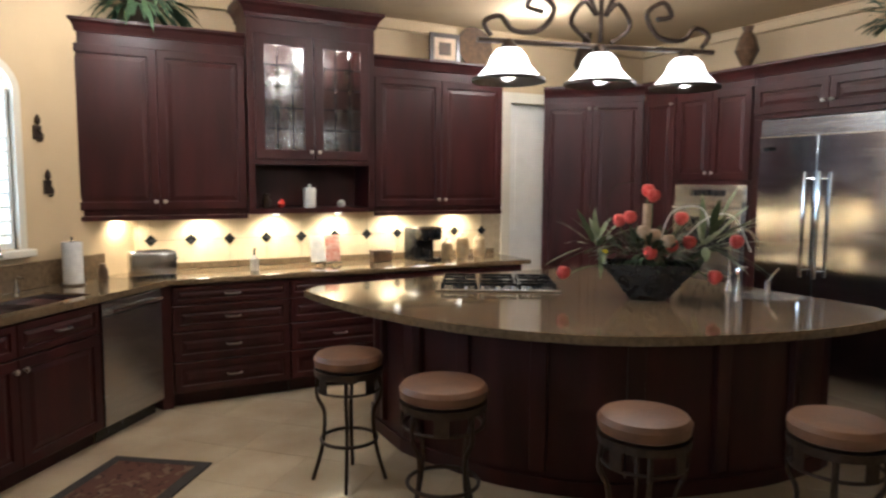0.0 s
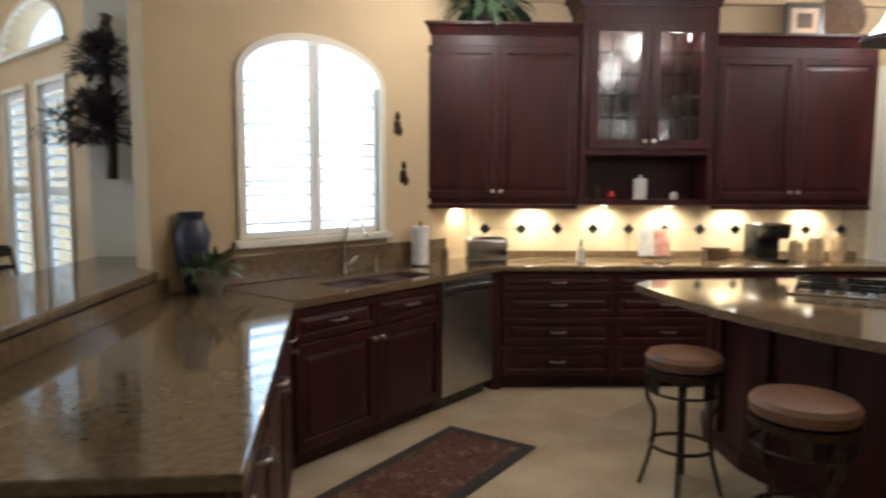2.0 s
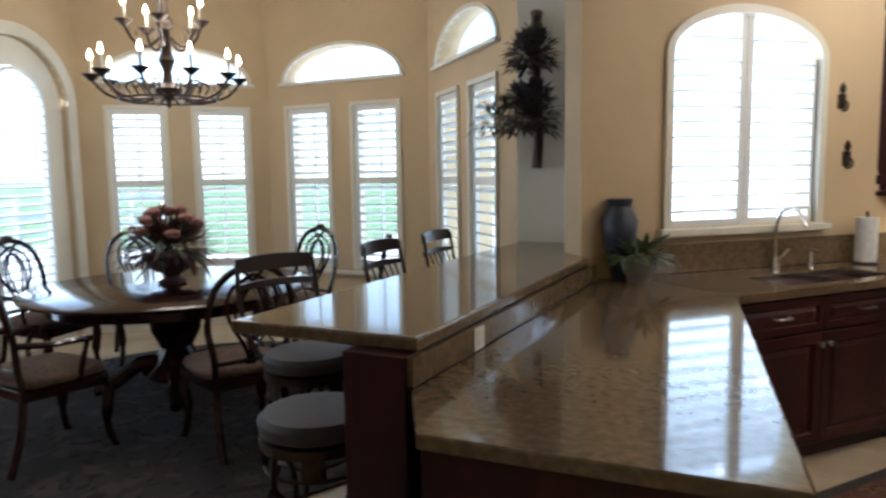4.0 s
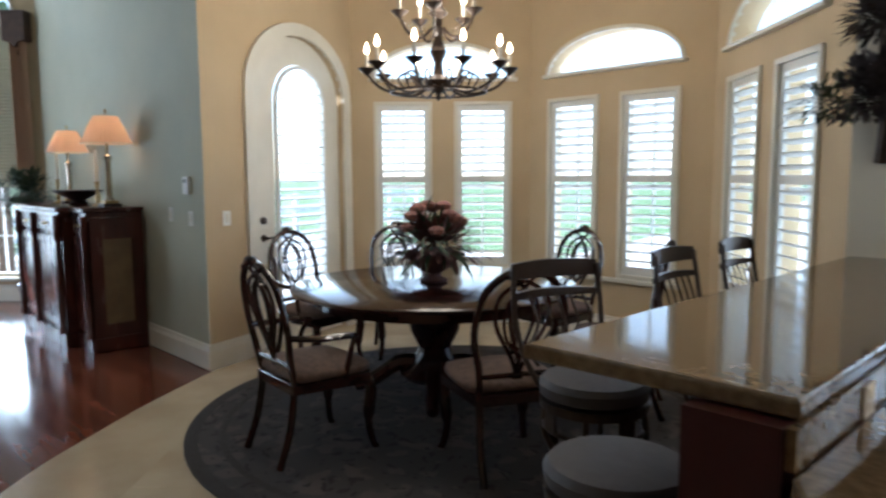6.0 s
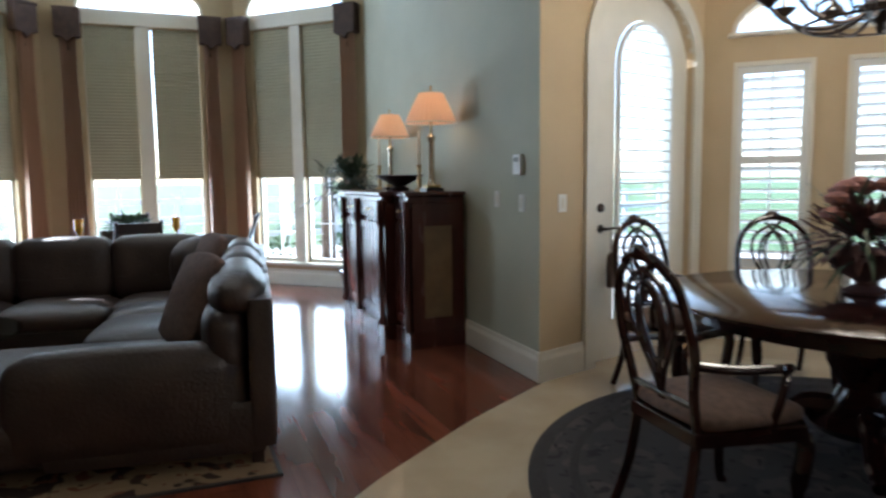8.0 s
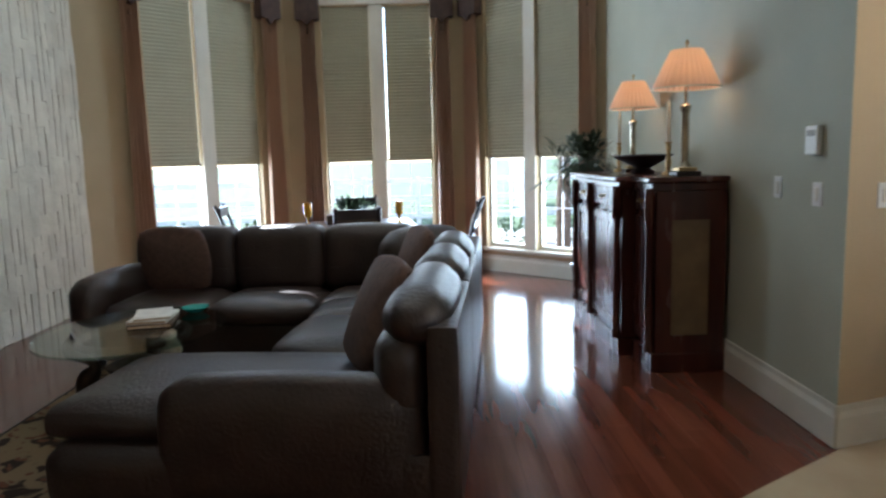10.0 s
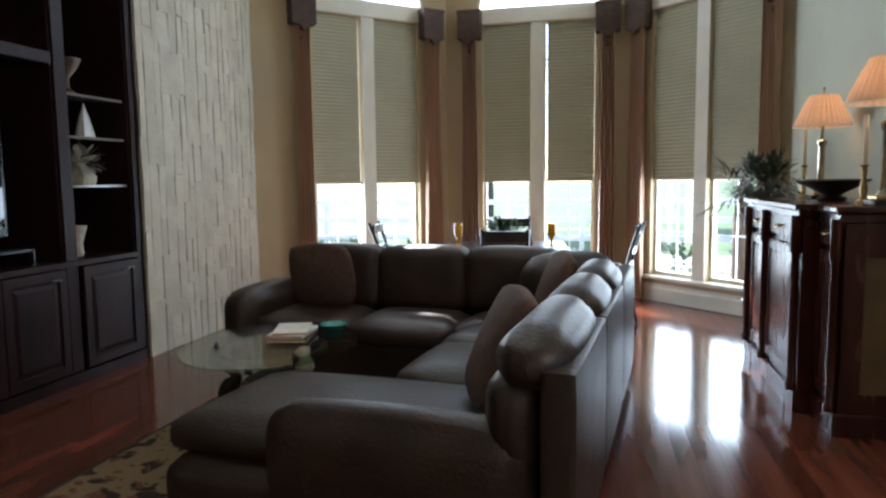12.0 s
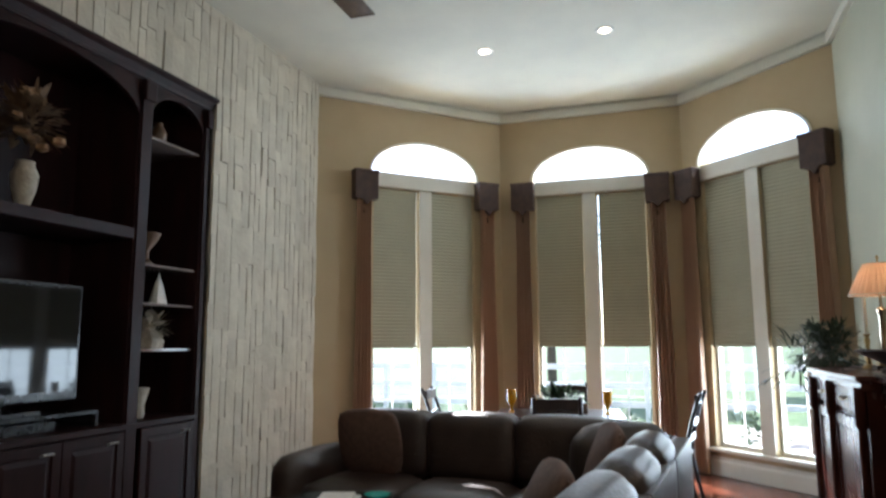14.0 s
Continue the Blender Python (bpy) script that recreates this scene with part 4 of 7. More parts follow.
for z in (0.96, 0.99):
    part("socket", box(B(), -1.235, -1.232, 1.97, 2.01, z, z + 0.02), TRIM, outlet)

sink = thing("sink", (0, 0, 0), 0, "undermounted double bowl stainless sink in the granite worktop", "sink")
sink.matrix_basis = DM
for x0, x1 in ((SX0, SX0 + 0.42), (SX0 + 0.44, SX1)):
    bm = B()
    box(bm, x0, x1, SY0, SY1, CT - 0.22, CT - 0.212)
    box(bm, x0, x0 + 0.008, SY0, SY1, CT - 0.212, CT - 0.012)
    box(bm, x1 - 0.008, x1, SY0, SY1, CT - 0.212, CT - 0.012)
    box(bm, x0 + 0.008, x1 - 0.008, SY0, SY0 + 0.008, CT - 0.212, CT - 0.012)
    box(bm, x0 + 0.008, x1 - 0.008, SY1 - 0.008, SY1, CT - 0.212, CT - 0.012)
    part("bowl", bm, STEEL, sink)
    part("drain", lathe(B(), [(0.04, 0), (0.035, 0.004), (0.01, 0.002)], 16, ((x0 + x1) / 2, (SY0 + SY1) / 2, CT - 0.212)), CHROME, sink)


def faucet(m, h, reach, label):
    f = thing("faucet", (0, 0, 0), 0, label, "faucet")
    f.matrix_basis = m
    part("base", lathe(B(), [(0.027, 0), (0.025, 0.02), (0.016, 0.05), (0.013, 0.07)], 16), CHROME, f, smooth=True)
    part("spout", tube(B(), curve([(0, 0, 0.06), (0, 0, h * 0.7), (0, -reach * 0.25, h * 0.97), (0, -reach * 0.7, h * 0.96), (0, -reach, h * 0.72)], 6), 0.011, 10), CHROME, f, smooth=True)
    part("lever", tube(B(), [(0.02, 0, 0.05), (0.05, 0, 0.07), (0.09, -0.01, 0.11)], 0.007), CHROME, f, smooth=True)
    return f


faucet(DW @ pose(0.86, 0.49, CT), 0.36, 0.22, "chrome gooseneck faucet behind the double sink")
sprayer = thing("soap_dispenser", (0, 0, 0), 0, "small chrome soap dispenser beside the sink faucet", "soap dispenser")
sprayer.matrix_basis = DW @ pose(1.12, 0.48, CT)
part("body", lathe(B(), [(0.02, 0), (0.014, 0.03), (0.01, 0.09)], 12), CHROME, sprayer, smooth=True)
part("nozzle", tube(B(), [(0, 0, 0.08), (0, -0.02, 0.10), (0, -0.06, 0.095)], 0.006), CHROME, sprayer)

# upper units
up = cabinet("wall_cabinet", (0.07, 5.13, 0), 0, 1.25, 0.325, 1.38, 2.66, "dark cherry wall cabinet with two tall panelled doors", doors=2, door_z=(1.42, 2.56), group="wall cabinets")
crown(up, [(0.0, 0.325), (0.0, -0.002), (1.25, -0.002)], 2.64, CHERRY, 0.05, 0.09)
part("light_rail", box(B(), 0.0, 1.25, -0.02, 0.0, 1.345, 1.379, 0.004), CHERRY, up)
up = cabinet("wall_cabinet", (2.36, 5.13, 0), 0, 1.26, 0.325, 1.38, 2.60, "dark cherry wall cabinet with two panelled doors", doors=2, door_z=(1.42, 2.50), group="wall cabinets")
crown(up, [(0.0, -0.002), (1.26, -0.002), (1.26, 0.325)], 2.58, CHERRY, 0.05, 0.09)
part("light_rail", box(B(), 0.0, 1.26, -0.02, 0.0, 1.345, 1.379, 0.004), CHERRY, up)
hutch = thing("glass_cabinet", (1.325, 5.09, 0), 0, "dark cherry display cabinet with leaded glass doors over a niche", "cabinet", "wall cabinets")
W = 1.03
D = 0.365
for name, x0, x1, y0, y1, z0, z1 in (("side", 0, 0.05, 0, D, 1.38, 2.90), ("side", W - 0.05, W, 0, D, 1.38, 2.90), ("back", 0.05, W - 0.05, D - 0.02, D, 1.38, 2.90), ("top", 0.05, W - 0.05, 0, D - 0.02, 2.74, 2.90), ("bottom", 0.05, W - 0.05, 0, D - 0.02, 1.38, 1.42), ("niche_top", 0.05, W - 0.05, 0, D - 0.02, 1.76, 1.80), ("stile", W / 2 - 0.02, W / 2 + 0.02, 0.0, 0.02, 1.80, 2.74)):
    part(name, box(B(), x0, x1, y0, y1, z0, z1), CHERRY, hutch)
crown(hutch, [(0.0, D), (0.0, -0.002), (W, -0.002), (W, D)], 2.86, CHERRY, 0.07, 0.12)
for x0, x1 in ((0.054, W / 2 - 0.003), (W / 2 + 0.003, W - 0.054)):
    dr = panel_front("door", hutch, x0, x1, 1.80, 2.74, CHERRY, 0.075, glass=True)
    part("glass", box(B(), x0 + 0.07, x1 - 0.07, -0.012, -0.008, 1.87, 2.67), HUTCHGLASS, dr)
    bm = B()
    for zz in (2.03, 2.19, 2.35, 2.51):
        box(bm, x0 + 0.072, x1 - 0.072, -0.016, -0.006, zz, zz + 0.011)
    for xx in ((x0 + x1) / 2 - 0.06, (x0 + x1) / 2 + 0.06):
        box(bm, xx, xx + 0.008, -0.017, -0.005, 1.87, 2.67)
    part("lead_grid", bm, BLACK, dr)
    knob(hutch, x1 - 0.03 if x0 < 0.3 else x0 + 0.03, 1.86)
for zz in (2.1, 2.4):
    part("shelf", box(B(), 0.05, W - 0.05, 0.04, D - 0.02, zz, zz + 0.008), GLASS, hutch)
for xx in (0.27, 0.76):
    part("puck_light", lathe(B(), [(0.03, 0), (0.03, 0.012)], 16, (xx, 0.16, 2.727)), PUCK, hutch)
    lamp("display_lamp", "POINT", (1.325 + xx, 5.22, 2.66), 1.4, (1.0, 0.86, 0.66), 0.03)

rng = random.Random(5)


def cup(place, r, h, material, label="glass tumbler on the display shelf", name="tumbler"):
    t = thing(name, place, 0, label, name, "glassware on the shelves")
    part("bowl", lathe(B(), [(r * 0.75, 0), (r, h), (r * 0.9, h), (r * 0.68, 0.01)], 12), material, t, smooth=True)


for zz in (1.80, 2.108, 2.408):
    for xx in (0.15, 0.27, 0.40, 0.64, 0.76, 0.88):
        cup((1.325 + xx + rng.uniform(-0.02, 0.02), 5.26 + rng.uniform(-0.05, 0.05), zz + 0.001), rng.uniform(0.03, 0.042), rng.uniform(0.10, 0.17), GLASSWARE)


def vase(name, place, prof, material, label, category="vase", parts=None):
    v = thing(name, place, 0, label, category)
    part("body", lathe(B(), prof, 20), material, v, smooth=True)
    return v


vase("canister", (1.83, 5.2, 1.421), [(0.05, 0), (0.052, 0.15), (0.046, 0.16), (0.012, 0.165), (0.016, 0.18), (0.004, 0.19)], CERAMIC, "white ceramic canister with a lid in the open niche", "canister")
vase("ornament", (1.60, 5.2, 1.421), [(0.02, 0), (0.034, 0.03), (0.02, 0.06), (0.008, 0.07)], REDGLAZE, "small red glazed ornament in the open niche", "ornament")
vase("ornament", (2.10, 5.2, 1.421), [(0.025, 0), (0.035, 0.02), (0.03, 0.045), (0.01, 0.06)], CERAMIC, "small white ornament in the open niche", "ornament")
vase("ornament", (1.48, 5.2, 1.421), [(0.03, 0), (0.036, 0.05), (0.02, 0.09), (0.026, 0.11)], IRON, "small dark jar in the open niche", "ornament")

# backsplash: tiles, diamonds, under-cabinet lamps
back = thing("backsplash", (0, 0, 0), 0, "cream stone tile backsplash with small black diamond insets", "backsplash")
part("grout", box(B(), 0.56, 3.90, 5.448, 5.456, CT + 0.0, 1.38), GROUT, back)
tx = [0.35 + 0.295 * k for k in range(-1, 12)]
tme = {}
for r, (za, zb) in enumerate(((CT + 0.052, 1.168), (1.172, 1.376))):
    for a, b in zip(tx, tx[1:]):
        a, b = max(a, 0.563), min(b, 3.74)
        if b - a < 0.05:
            continue
        key = (round(b - a, 3), r)
        if key not in tme:
            ob = part("tile", box(B(), 0.002, b - a - 0.002, -0.009, 0, 0, zb - za - 0.002), TILE, back)
            tme[key] = ob.data
        else:
            ob = new("tile", tme[key])
            ob.parent = back
        ob.matrix_basis = pose(a, 5.4475, za)
dme = None
for k in range(0, 11):
    x = 0.645 + 0.295 * k
    if x > 3.7:
        continue
    if dme is None:
        ob = part("diamond", box(B(), -0.033, 0.033, -0.006, 0, -0.033, 0.033, 0.002), BLACK, back, "black diamond inset")
        dme = ob.data
    else:
        ob = new("diamond", dme)
        ob.parent = back
        ob["label"] = "black diamond inset"
    ob.matrix_basis = pose(x, 5.439, 1.17, 0, 45, 0)
for k, x in enumerate((0.42, 1.02, 1.58, 2.10, 2.65, 3.28)):
    puck = thing("under_cabinet_light", (x, 5.30, 1.366), 0, "small round halogen light under the wall cabinets", "cabinet light", "under cabinet lights")
    part("housing", lathe(B(), [(0.035, 0), (0.035, 0.013)], 16), STEEL, puck)
    part("lens", lathe(B(), [(0.028, 0), (0.028, 0.003)], 16, (0, 0, -0.003)), PUCK, puck)
    lamp("cabinet_lamp", "SPOT", (x, 5.31, 1.355), 5.0, (1.0, 0.80, 0.48), 0.06, (x, 5.40, 0.9), spot=165)

# door in the north wall
d2 = holder("door_2", P["b"], P["c"], "closed cream panelled door with a cream casing beside tall cabinets")
part("door_leaf", box(B(), 1.065, 1.695, -0.09, -0.05, 0.006, 2.395), SHUT, d2)
for z0, z1 in ((0.2, 1.0), (1.15, 2.22)):
    bm = B()
    box(bm, 1.16, 1.60, -0.049, -0.042, z0, z1, 0.003)
    part("door_panel", bm, SHUT, d2)
part("door_frame", bars(B(), [(0.96, 1.058, 0.006, 2.50), (1.702, 1.80, 0.006, 2.50), (1.058, 1.702, 2.402, 2.50)], -0.02, 0.022), TRIM, d2)
part("door_knob", lathe(B(), [(0.012, 0), (0.01, 0.03), (0.027, 0.045), (0.024, 0.065)], 14), NICKEL, d2, "satin nickel door knob").matrix_basis = pose(1.12, -0.05, 1.02, -90, 0, 0)
sw = thing("light_switch", (3.86, 5.455, 1.17), 0, "cream double light switch on the wall by the door", "light switch")
part("plate", box(B(), -0.04, 0.04, -0.006, 0, 0, 0.115, 0.002), SHUT, sw)
part("toggle", box(B(), -0.018, -0.01, -0.014, -0.006, 0.045, 0.07), SHUT, sw)
part("toggle", box(B(), 0.01, 0.018, -0.014, -0.006, 0.045, 0.07), SHUT, sw)

# tall units on the east wall
XF = 4.95
tall = cabinet("tall_cabinet", (4.27, 5.38, 0), -45, 0.95, 0.30, 0, 2.48, "dark cherry angled pantry cabinet with tall panelled doors", toe=0.1, doors=2, door_z=(0.12, 2.40), knobs="high")
crown(tall, [(0.0, 0.0), (0.95, 0.0)], 2.46, CHERRY, 0.06, 0.10)
oven = cabinet("oven_cabinet", (XF, 4.705, 0), -90, 0.40, 0.60, 0, 2.48, "dark cherry tall cabinet beside the wall ovens", toe=0.1, doors=1, door_z=(0.12, 2.40), knobs="high")
crown(oven, [(0.0, 0.0), (0.40, 0.0)], 2.46, CHERRY, 0.06, 0.10)
oven = cabinet("oven_cabinet", (XF, 4.30, 0), -90, 0.80, 0.60, 0, 2.48, "dark cherry tall cabinet holding the stainless wall ovens", toe=0.1, doors=2, door_z=(1.66, 2.40), rows=[(0.12, 0.30)])
crown(oven, [(0.0, 0.0), (0.80, 0.0)], 2.46, CHERRY, 0.06, 0.10)
ov = thing("wall_oven", (XF, 4.28, -0.10), -90, "stainless steel double wall oven with dark glass doors", "oven")
part("frame", box(B(), 0, 0.76, -0.02, -0.001, 0.42, 1.72, 0.004), STEEL, ov)
part("control_panel", box(B(), 0.02, 0.74, -0.032, -0.021, 1.60, 1.70, 0.003), STEEL, ov)
part("display", box(B(), 0.20, 0.56, -0.036, -0.033, 1.625, 1.675), BLACK, ov, "dark oven display")
for z0, z1 in ((1.06, 1.585), (0.44, 1.04)):
    dr = part("door", box(B(), 0.02, 0.74, -0.05, -0.021, z0, z1, 0.005), STEEL, ov)
    part("window", box(B(), 0.12, 0.64, -0.054, -0.051, z0 + 0.1, z1 - 0.14), BLACK, dr, "dark oven glass")
    part("handle", tube(tube(tube(B(), [(0.06, -0.10, z1 - 0.06), (0.70, -0.10, z1 - 0.06)], 0.012), [(0.1, -0.05, z1 - 0.06), (0.1, -0.10, z1 - 0.06)], 0.008), [(0.66, -0.05, z1 - 0.06), (0.66, -0.10, z1 - 0.06)], 0.008), CHROME, dr, "steel bar handle")
fr = thing("refrigerator", (XF, 3.41, 0), -90, "large built-in stainless refrigerator with two doors and long handles", "refrigerator")
part("body", box(B(), 0, 1.10, 0.0, 0.62, 0.0, 2.12), STEEL, fr)
for x0, x1, hx in ((0.01, 0.50, 0.45), (0.505, 1.09, 0.56)):
    dr = part("door", box(B(), x0, x1, -0.05, -0.002, 0.12, 1.99, 0.006), STEEL_DOOR, fr)
    part("handle", tube(tube(tube(B(), [(hx, -0.11, 0.95), (hx, -0.11, 1.72)], 0.015), [(hx, -0.05, 1.0), (hx, -0.11, 1.0)], 0.009), [(hx, -0.05, 1.67), (hx, -0.11, 1.67)], 0.009), CHROME, dr, "long steel bar handle")
bm = B()
box(bm, 0.01, 1.09, -0.02, -0.002, 2.0, 2.115)
for k in range(4):
    box(bm, 0.02, 1.08, -0.045, -0.02, 2.01 + k * 0.026, 2.022 + k * 0.026)
part("grille", bm, STEEL, fr, "slatted steel vent grille")
part("badge", box(B(), 0.06, 0.16, -0.053, -0.051, 1.88, 1.91), BLACK, fr, "small dark maker's plate")
over = cabinet("wall_cabinet", (XF, 3.495, 0), -90, 1.25, 0.60, 2.13, 2.48, "dark cherry bridge cabinet above the refrigerator", doors=2, door_z=(2.17, 2.40))
crown(over, [(0.0, 0.0), (1.25, 0.0)], 2.46, CHERRY, 0.06, 0.10)
panel = thing("cabinet_panel", (XF, 3.495, 0), -90, "dark cherry upright panel beside the refrigerator", "cabinet panel")
part("panel", box(B(), 0.0, 0.08, 0.0, 0.60, 0.0, 2.129), CHERRY, panel)
nxt = cabinet("tall_cabinet", (XF, 2.24, 0), -90, 0.9, 0.60, 0, 2.48, "dark cherry tall pantry cabinet beside the refrigerator", toe=0.1, doors=2, door_z=(0.12, 2.40), knobs="high")
crown(nxt, [(0.0, 0.0), (0.9, 0.0)], 2.46, CHERRY, 0.06, 0.10)


# ---- island ----
ISL = [(1.42, 3.98), (1.50, 3.42), (1.62, 3.03), (1.84, 2.56), (2.28, 2.10), (2.84, 1.86), (3.45, 1.75), (4.02, 1.78)]
front = [tuple(p[:2]) for p in curve([(x, y, 0) for x, y in ISL], 5)]
ring = front + [(4.16, 2.0), (4.16, 4.05), (4.0, 4.22), (2.47, 4.22), (1.55, 4.14)]
island = thing("island", (0, 0, 0), 0, "large curved dark cherry kitchen island with a polished granite top", "kitchen island")
part("worktop", prism(B(), ring, CT - 0.045, CT, 0.012), GRANITE, island, "polished gold granite top")
cen = Vector((3.2, 3.4))
inner = []
for x, y in front:
    v = Vector((x, y)) - cen
    inner.append(tuple(cen + v * (1 - 0.36 / v.length)))
base_ring = [(max(x, 1.86), y) for x, y in inner] + [(3.95, 2.12), (4.08, 4.12), (1.95, 4.12)]
part("base", prism(B(), base_ring, 0.09, CT - 0.046), CHERRY, island)
part("plinth", prism(B(), [tuple(Vector(p) + (Vector((3.2, 3.3)) - Vector(p)).normalized() * -0.02) for p in base_ring], 0.004, 0.09), CHERRY, island)
for k in range(2, len(inner) - 2, 5):
    x, y = inner[k]
    v = (Vector((x, y)) - cen).normalized()
    ob = part("pilaster", box(B(), -0.045, 0.045, -0.022, 0.012, 0.12, CT - 0.05, 0.005), CHERRY, island)
    ob.matrix_basis = pose(max(x, 1.86), y, 0, 0, 0, math.degrees(math.atan2(v.y, v.x)) + 90)
hob = thing("cooktop", (2.64, 3.62, CT), -30, "stainless gas cooktop with black cast iron grates set in the island", "cooktop")
part("tray", box(B(), -0.40, 0.40, -0.27, 0.27, 0.001, 0.014, 0.004), STEEL, hob)
for gx in (-0.25, 0.0, 0.25):
    bm = B()
    for q in (-0.11, 0.11):
        box(bm, gx + q - 0.006, gx + q + 0.006, -0.24, 0.24, 0.035, 0.05)
    for q in (-0.22, -0.08, 0.08, 0.22):
        box(bm, gx - 0.11, gx + 0.11, q - 0.006, q + 0.006, 0.035, 0.052)
    for qx in (-0.11, 0.11):
        for qy in (-0.22, 0.22):
            box(bm, gx + qx - 0.008, gx + qx + 0.008, qy - 0.008, qy + 0.008, 0.014, 0.036)
    part("grate", bm, BLACK, hob, "black cast iron grate")
    for q in (-0.13, 0.13):
        part("burner", lathe(B(), [(0.045, 0), (0.04, 0.012), (0.02, 0.016)], 16, (gx, q, 0.014)), BLACK, hob)
for k in range(5):
    part("knob", lathe(B(), [(0.018, 0), (0.015, 0.022)], 12, (-0.2 + k * 0.1, -0.25, 0.014)), STEEL, hob)

prep = thing("prep_sink", (3.93, 2.52, CT), 0, "small round prep sink rim set in the island granite", "sink")
part("rim", lathe(B(), [(0.19, 0.001), (0.20, 0.004), (0.17, 0.005), (0.15, 0.002)], 28), STEEL, prep)
faucet(pose(3.88, 2.78, CT, 0, 0, 40), 0.40, 0.16, "tall chrome gooseneck faucet on the island")
s2 = thing("soap_dispenser", (3.62, 2.50, CT), 0, "chrome soap dispenser beside the island faucet", "soap dispenser")
part("body", lathe(B(), [(0.022, 0), (0.016, 0.04), (0.012, 0.14)], 12), CHROME, s2, smooth=True)
part("nozzle", tube(B(), curve([(0, 0, 0.13), (0, 0, 0.19), (0.04, -0.03, 0.20)], 4), 0.008), CHROME, s2)
s3 = thing("faucet_lever", (4.02, 2.60, CT), 0, "chrome side lever beside the island faucet", "faucet lever")
part("body", lathe(B(), [(0.024, 0), (0.018, 0.05), (0.02, 0.08)], 12), CHROME, s3, smooth=True)
part("lever", tube(B(), [(0, 0, 0.07), (0.02, -0.02, 0.12), (0.05, -0.04, 0.16)], 0.007), CHROME, s3)


# ---- bar stools with round leather seats ----
def bar_stool(place, turn, sh=0.72, back=False, seat=None, group="island bar stools", label="round brown leather swivel stool with curved bronze iron legs", rise=0.0):
    s = thing("bar_stool", place, turn, label, "bar stool", group)
    part("seat", lathe(B(), [(0.17, sh - 0.085), (0.205, sh - 0.07), (0.212, sh - 0.03), (0.195, sh - 0.008), (0.12, sh), (0.02, sh)], 28), seat or LEATHER_TAN, s, smooth=True)
    part("seat_ring", lathe(B(), [(0.17, sh - 0.12), (0.208, sh - 0.12), (0.21, sh - 0.086), (0.17, sh - 0.086)], 28), IRON, s, "bronze ring under the seat")
    part("swivel", lathe(B(), [(0.06, sh - 0.17), (0.10, sh - 0.12)], 16), IRON, s)
    for k in range(4):
        a = radians(45 + 90 * k)
        c, d = math.cos(a), math.sin(a)
        pts = curve([(0.185 * c, 0.185 * d, sh - 0.12), (0.195 * c, 0.195 * d, sh - 0.24), (0.15 * c, 0.15 * d, 0.38), (0.165 * c, 0.165 * d, 0.2), (0.225 * c, 0.225 * d, 0.006)], 5)
        part("leg", tube(B(), pts, 0.012, 7), IRON, s, smooth=True)
    part("foot_ring", tube(B(), [(0.172 * math.cos(2 * math.pi * k / 28), 0.172 * math.sin(2 * math.pi * k / 28), 0.24) for k in range(28)], 0.01, 7, closed=True), IRON, s, smooth=True)
    part("upper_ring", tube(B(), [(0.19 * math.cos(2 * math.pi * k / 28), 0.19 * math.sin(2 * math.pi * k / 28), sh - 0.20) for k in range(28)], 0.008, 7, closed=True), IRON, s, smooth=True)
    for k in range(4):
        a = radians(90 * k)
        part("bracket", box(B(), -0.035, 0.035, -0.004, 0.004, sh - 0.20, sh - 0.12, 0.003), IRON, s).matrix_basis = pose(0.197 * math.cos(a), 0.197 * math.sin(a), 0, 0, 0, 90 * k + 90)
    if back:
        for q in (-1, 1):
            part("back_post", tube(B(), curve([(q * 0.13, -0.15, sh - 0.10), (q * 0.19, -0.21, sh + 0.05), (q * 0.21, -0.25, sh + 0.22), (q * 0.2, -0.27 - 0.2 * rise, sh + 0.36 + rise)], 5), 0.012, 8), DARKWOOD, s, smooth=True)
        for zz, hh in ((sh + 0.31 + rise, 0.065), (sh + 0.23 + rise, 0.025)):
            bm = B()
            prev = None
            for k in range(13):
                t = (k - 6) / 6
                x, y = t * 0.205, -0.27 - 0.03 * (1 - t * t) + (sh + 0.33 - zz) * 0.12 - 0.08 * rise
                cur = [bm.verts.new(p) for p in ((x, y, zz), (x, y - 0.018, zz), (x, y - 0.022, zz + hh + 0.01 * (1 - t * t)), (x, y - 0.004, zz + hh + 0.01 * (1 - t * t)))]
                if prev:
                    for e in range(4):
                        bm.faces.new((prev[e], prev[(e + 1) % 4], cur[(e + 1) % 4], cur[e]))
                else:
                    bm.faces.new(cur)
                prev = cur
            bm.faces.new(prev[::-1])
            part("back_rail", bm, DARKWOOD, s)
        for q in range(5):
            x = -0.13 + q * 0.065
            part("back_scroll", tube(B(), curve([(x, -0.19, sh + 0.0), (x + 0.03, -0.225, sh + 0.07), (x - 0.03, -0.245, sh + 0.15), (x, -0.265 - 0.2 * rise, sh + 0.24 + rise)], 5), 0.006, 6), IRON, s, smooth=True)
    return s


first = bar_stool((1.43, 3.18, 0.004), 20)
first.matrix_basis = first.matrix_basis @ Matrix.Diagonal((0.88, 0.88, 1.0, 1.0))
for x, y, r, k in ((1.63, 2.46, 60, 1.1), (2.15, 1.72, 10, 1.0), (2.79, 1.33, 75, 1.0)):
    copy_thing(first, pose(x, y, 0.004, 0, 0, r) @ Matrix.Diagonal((k, k, 1.0, 1.0)))

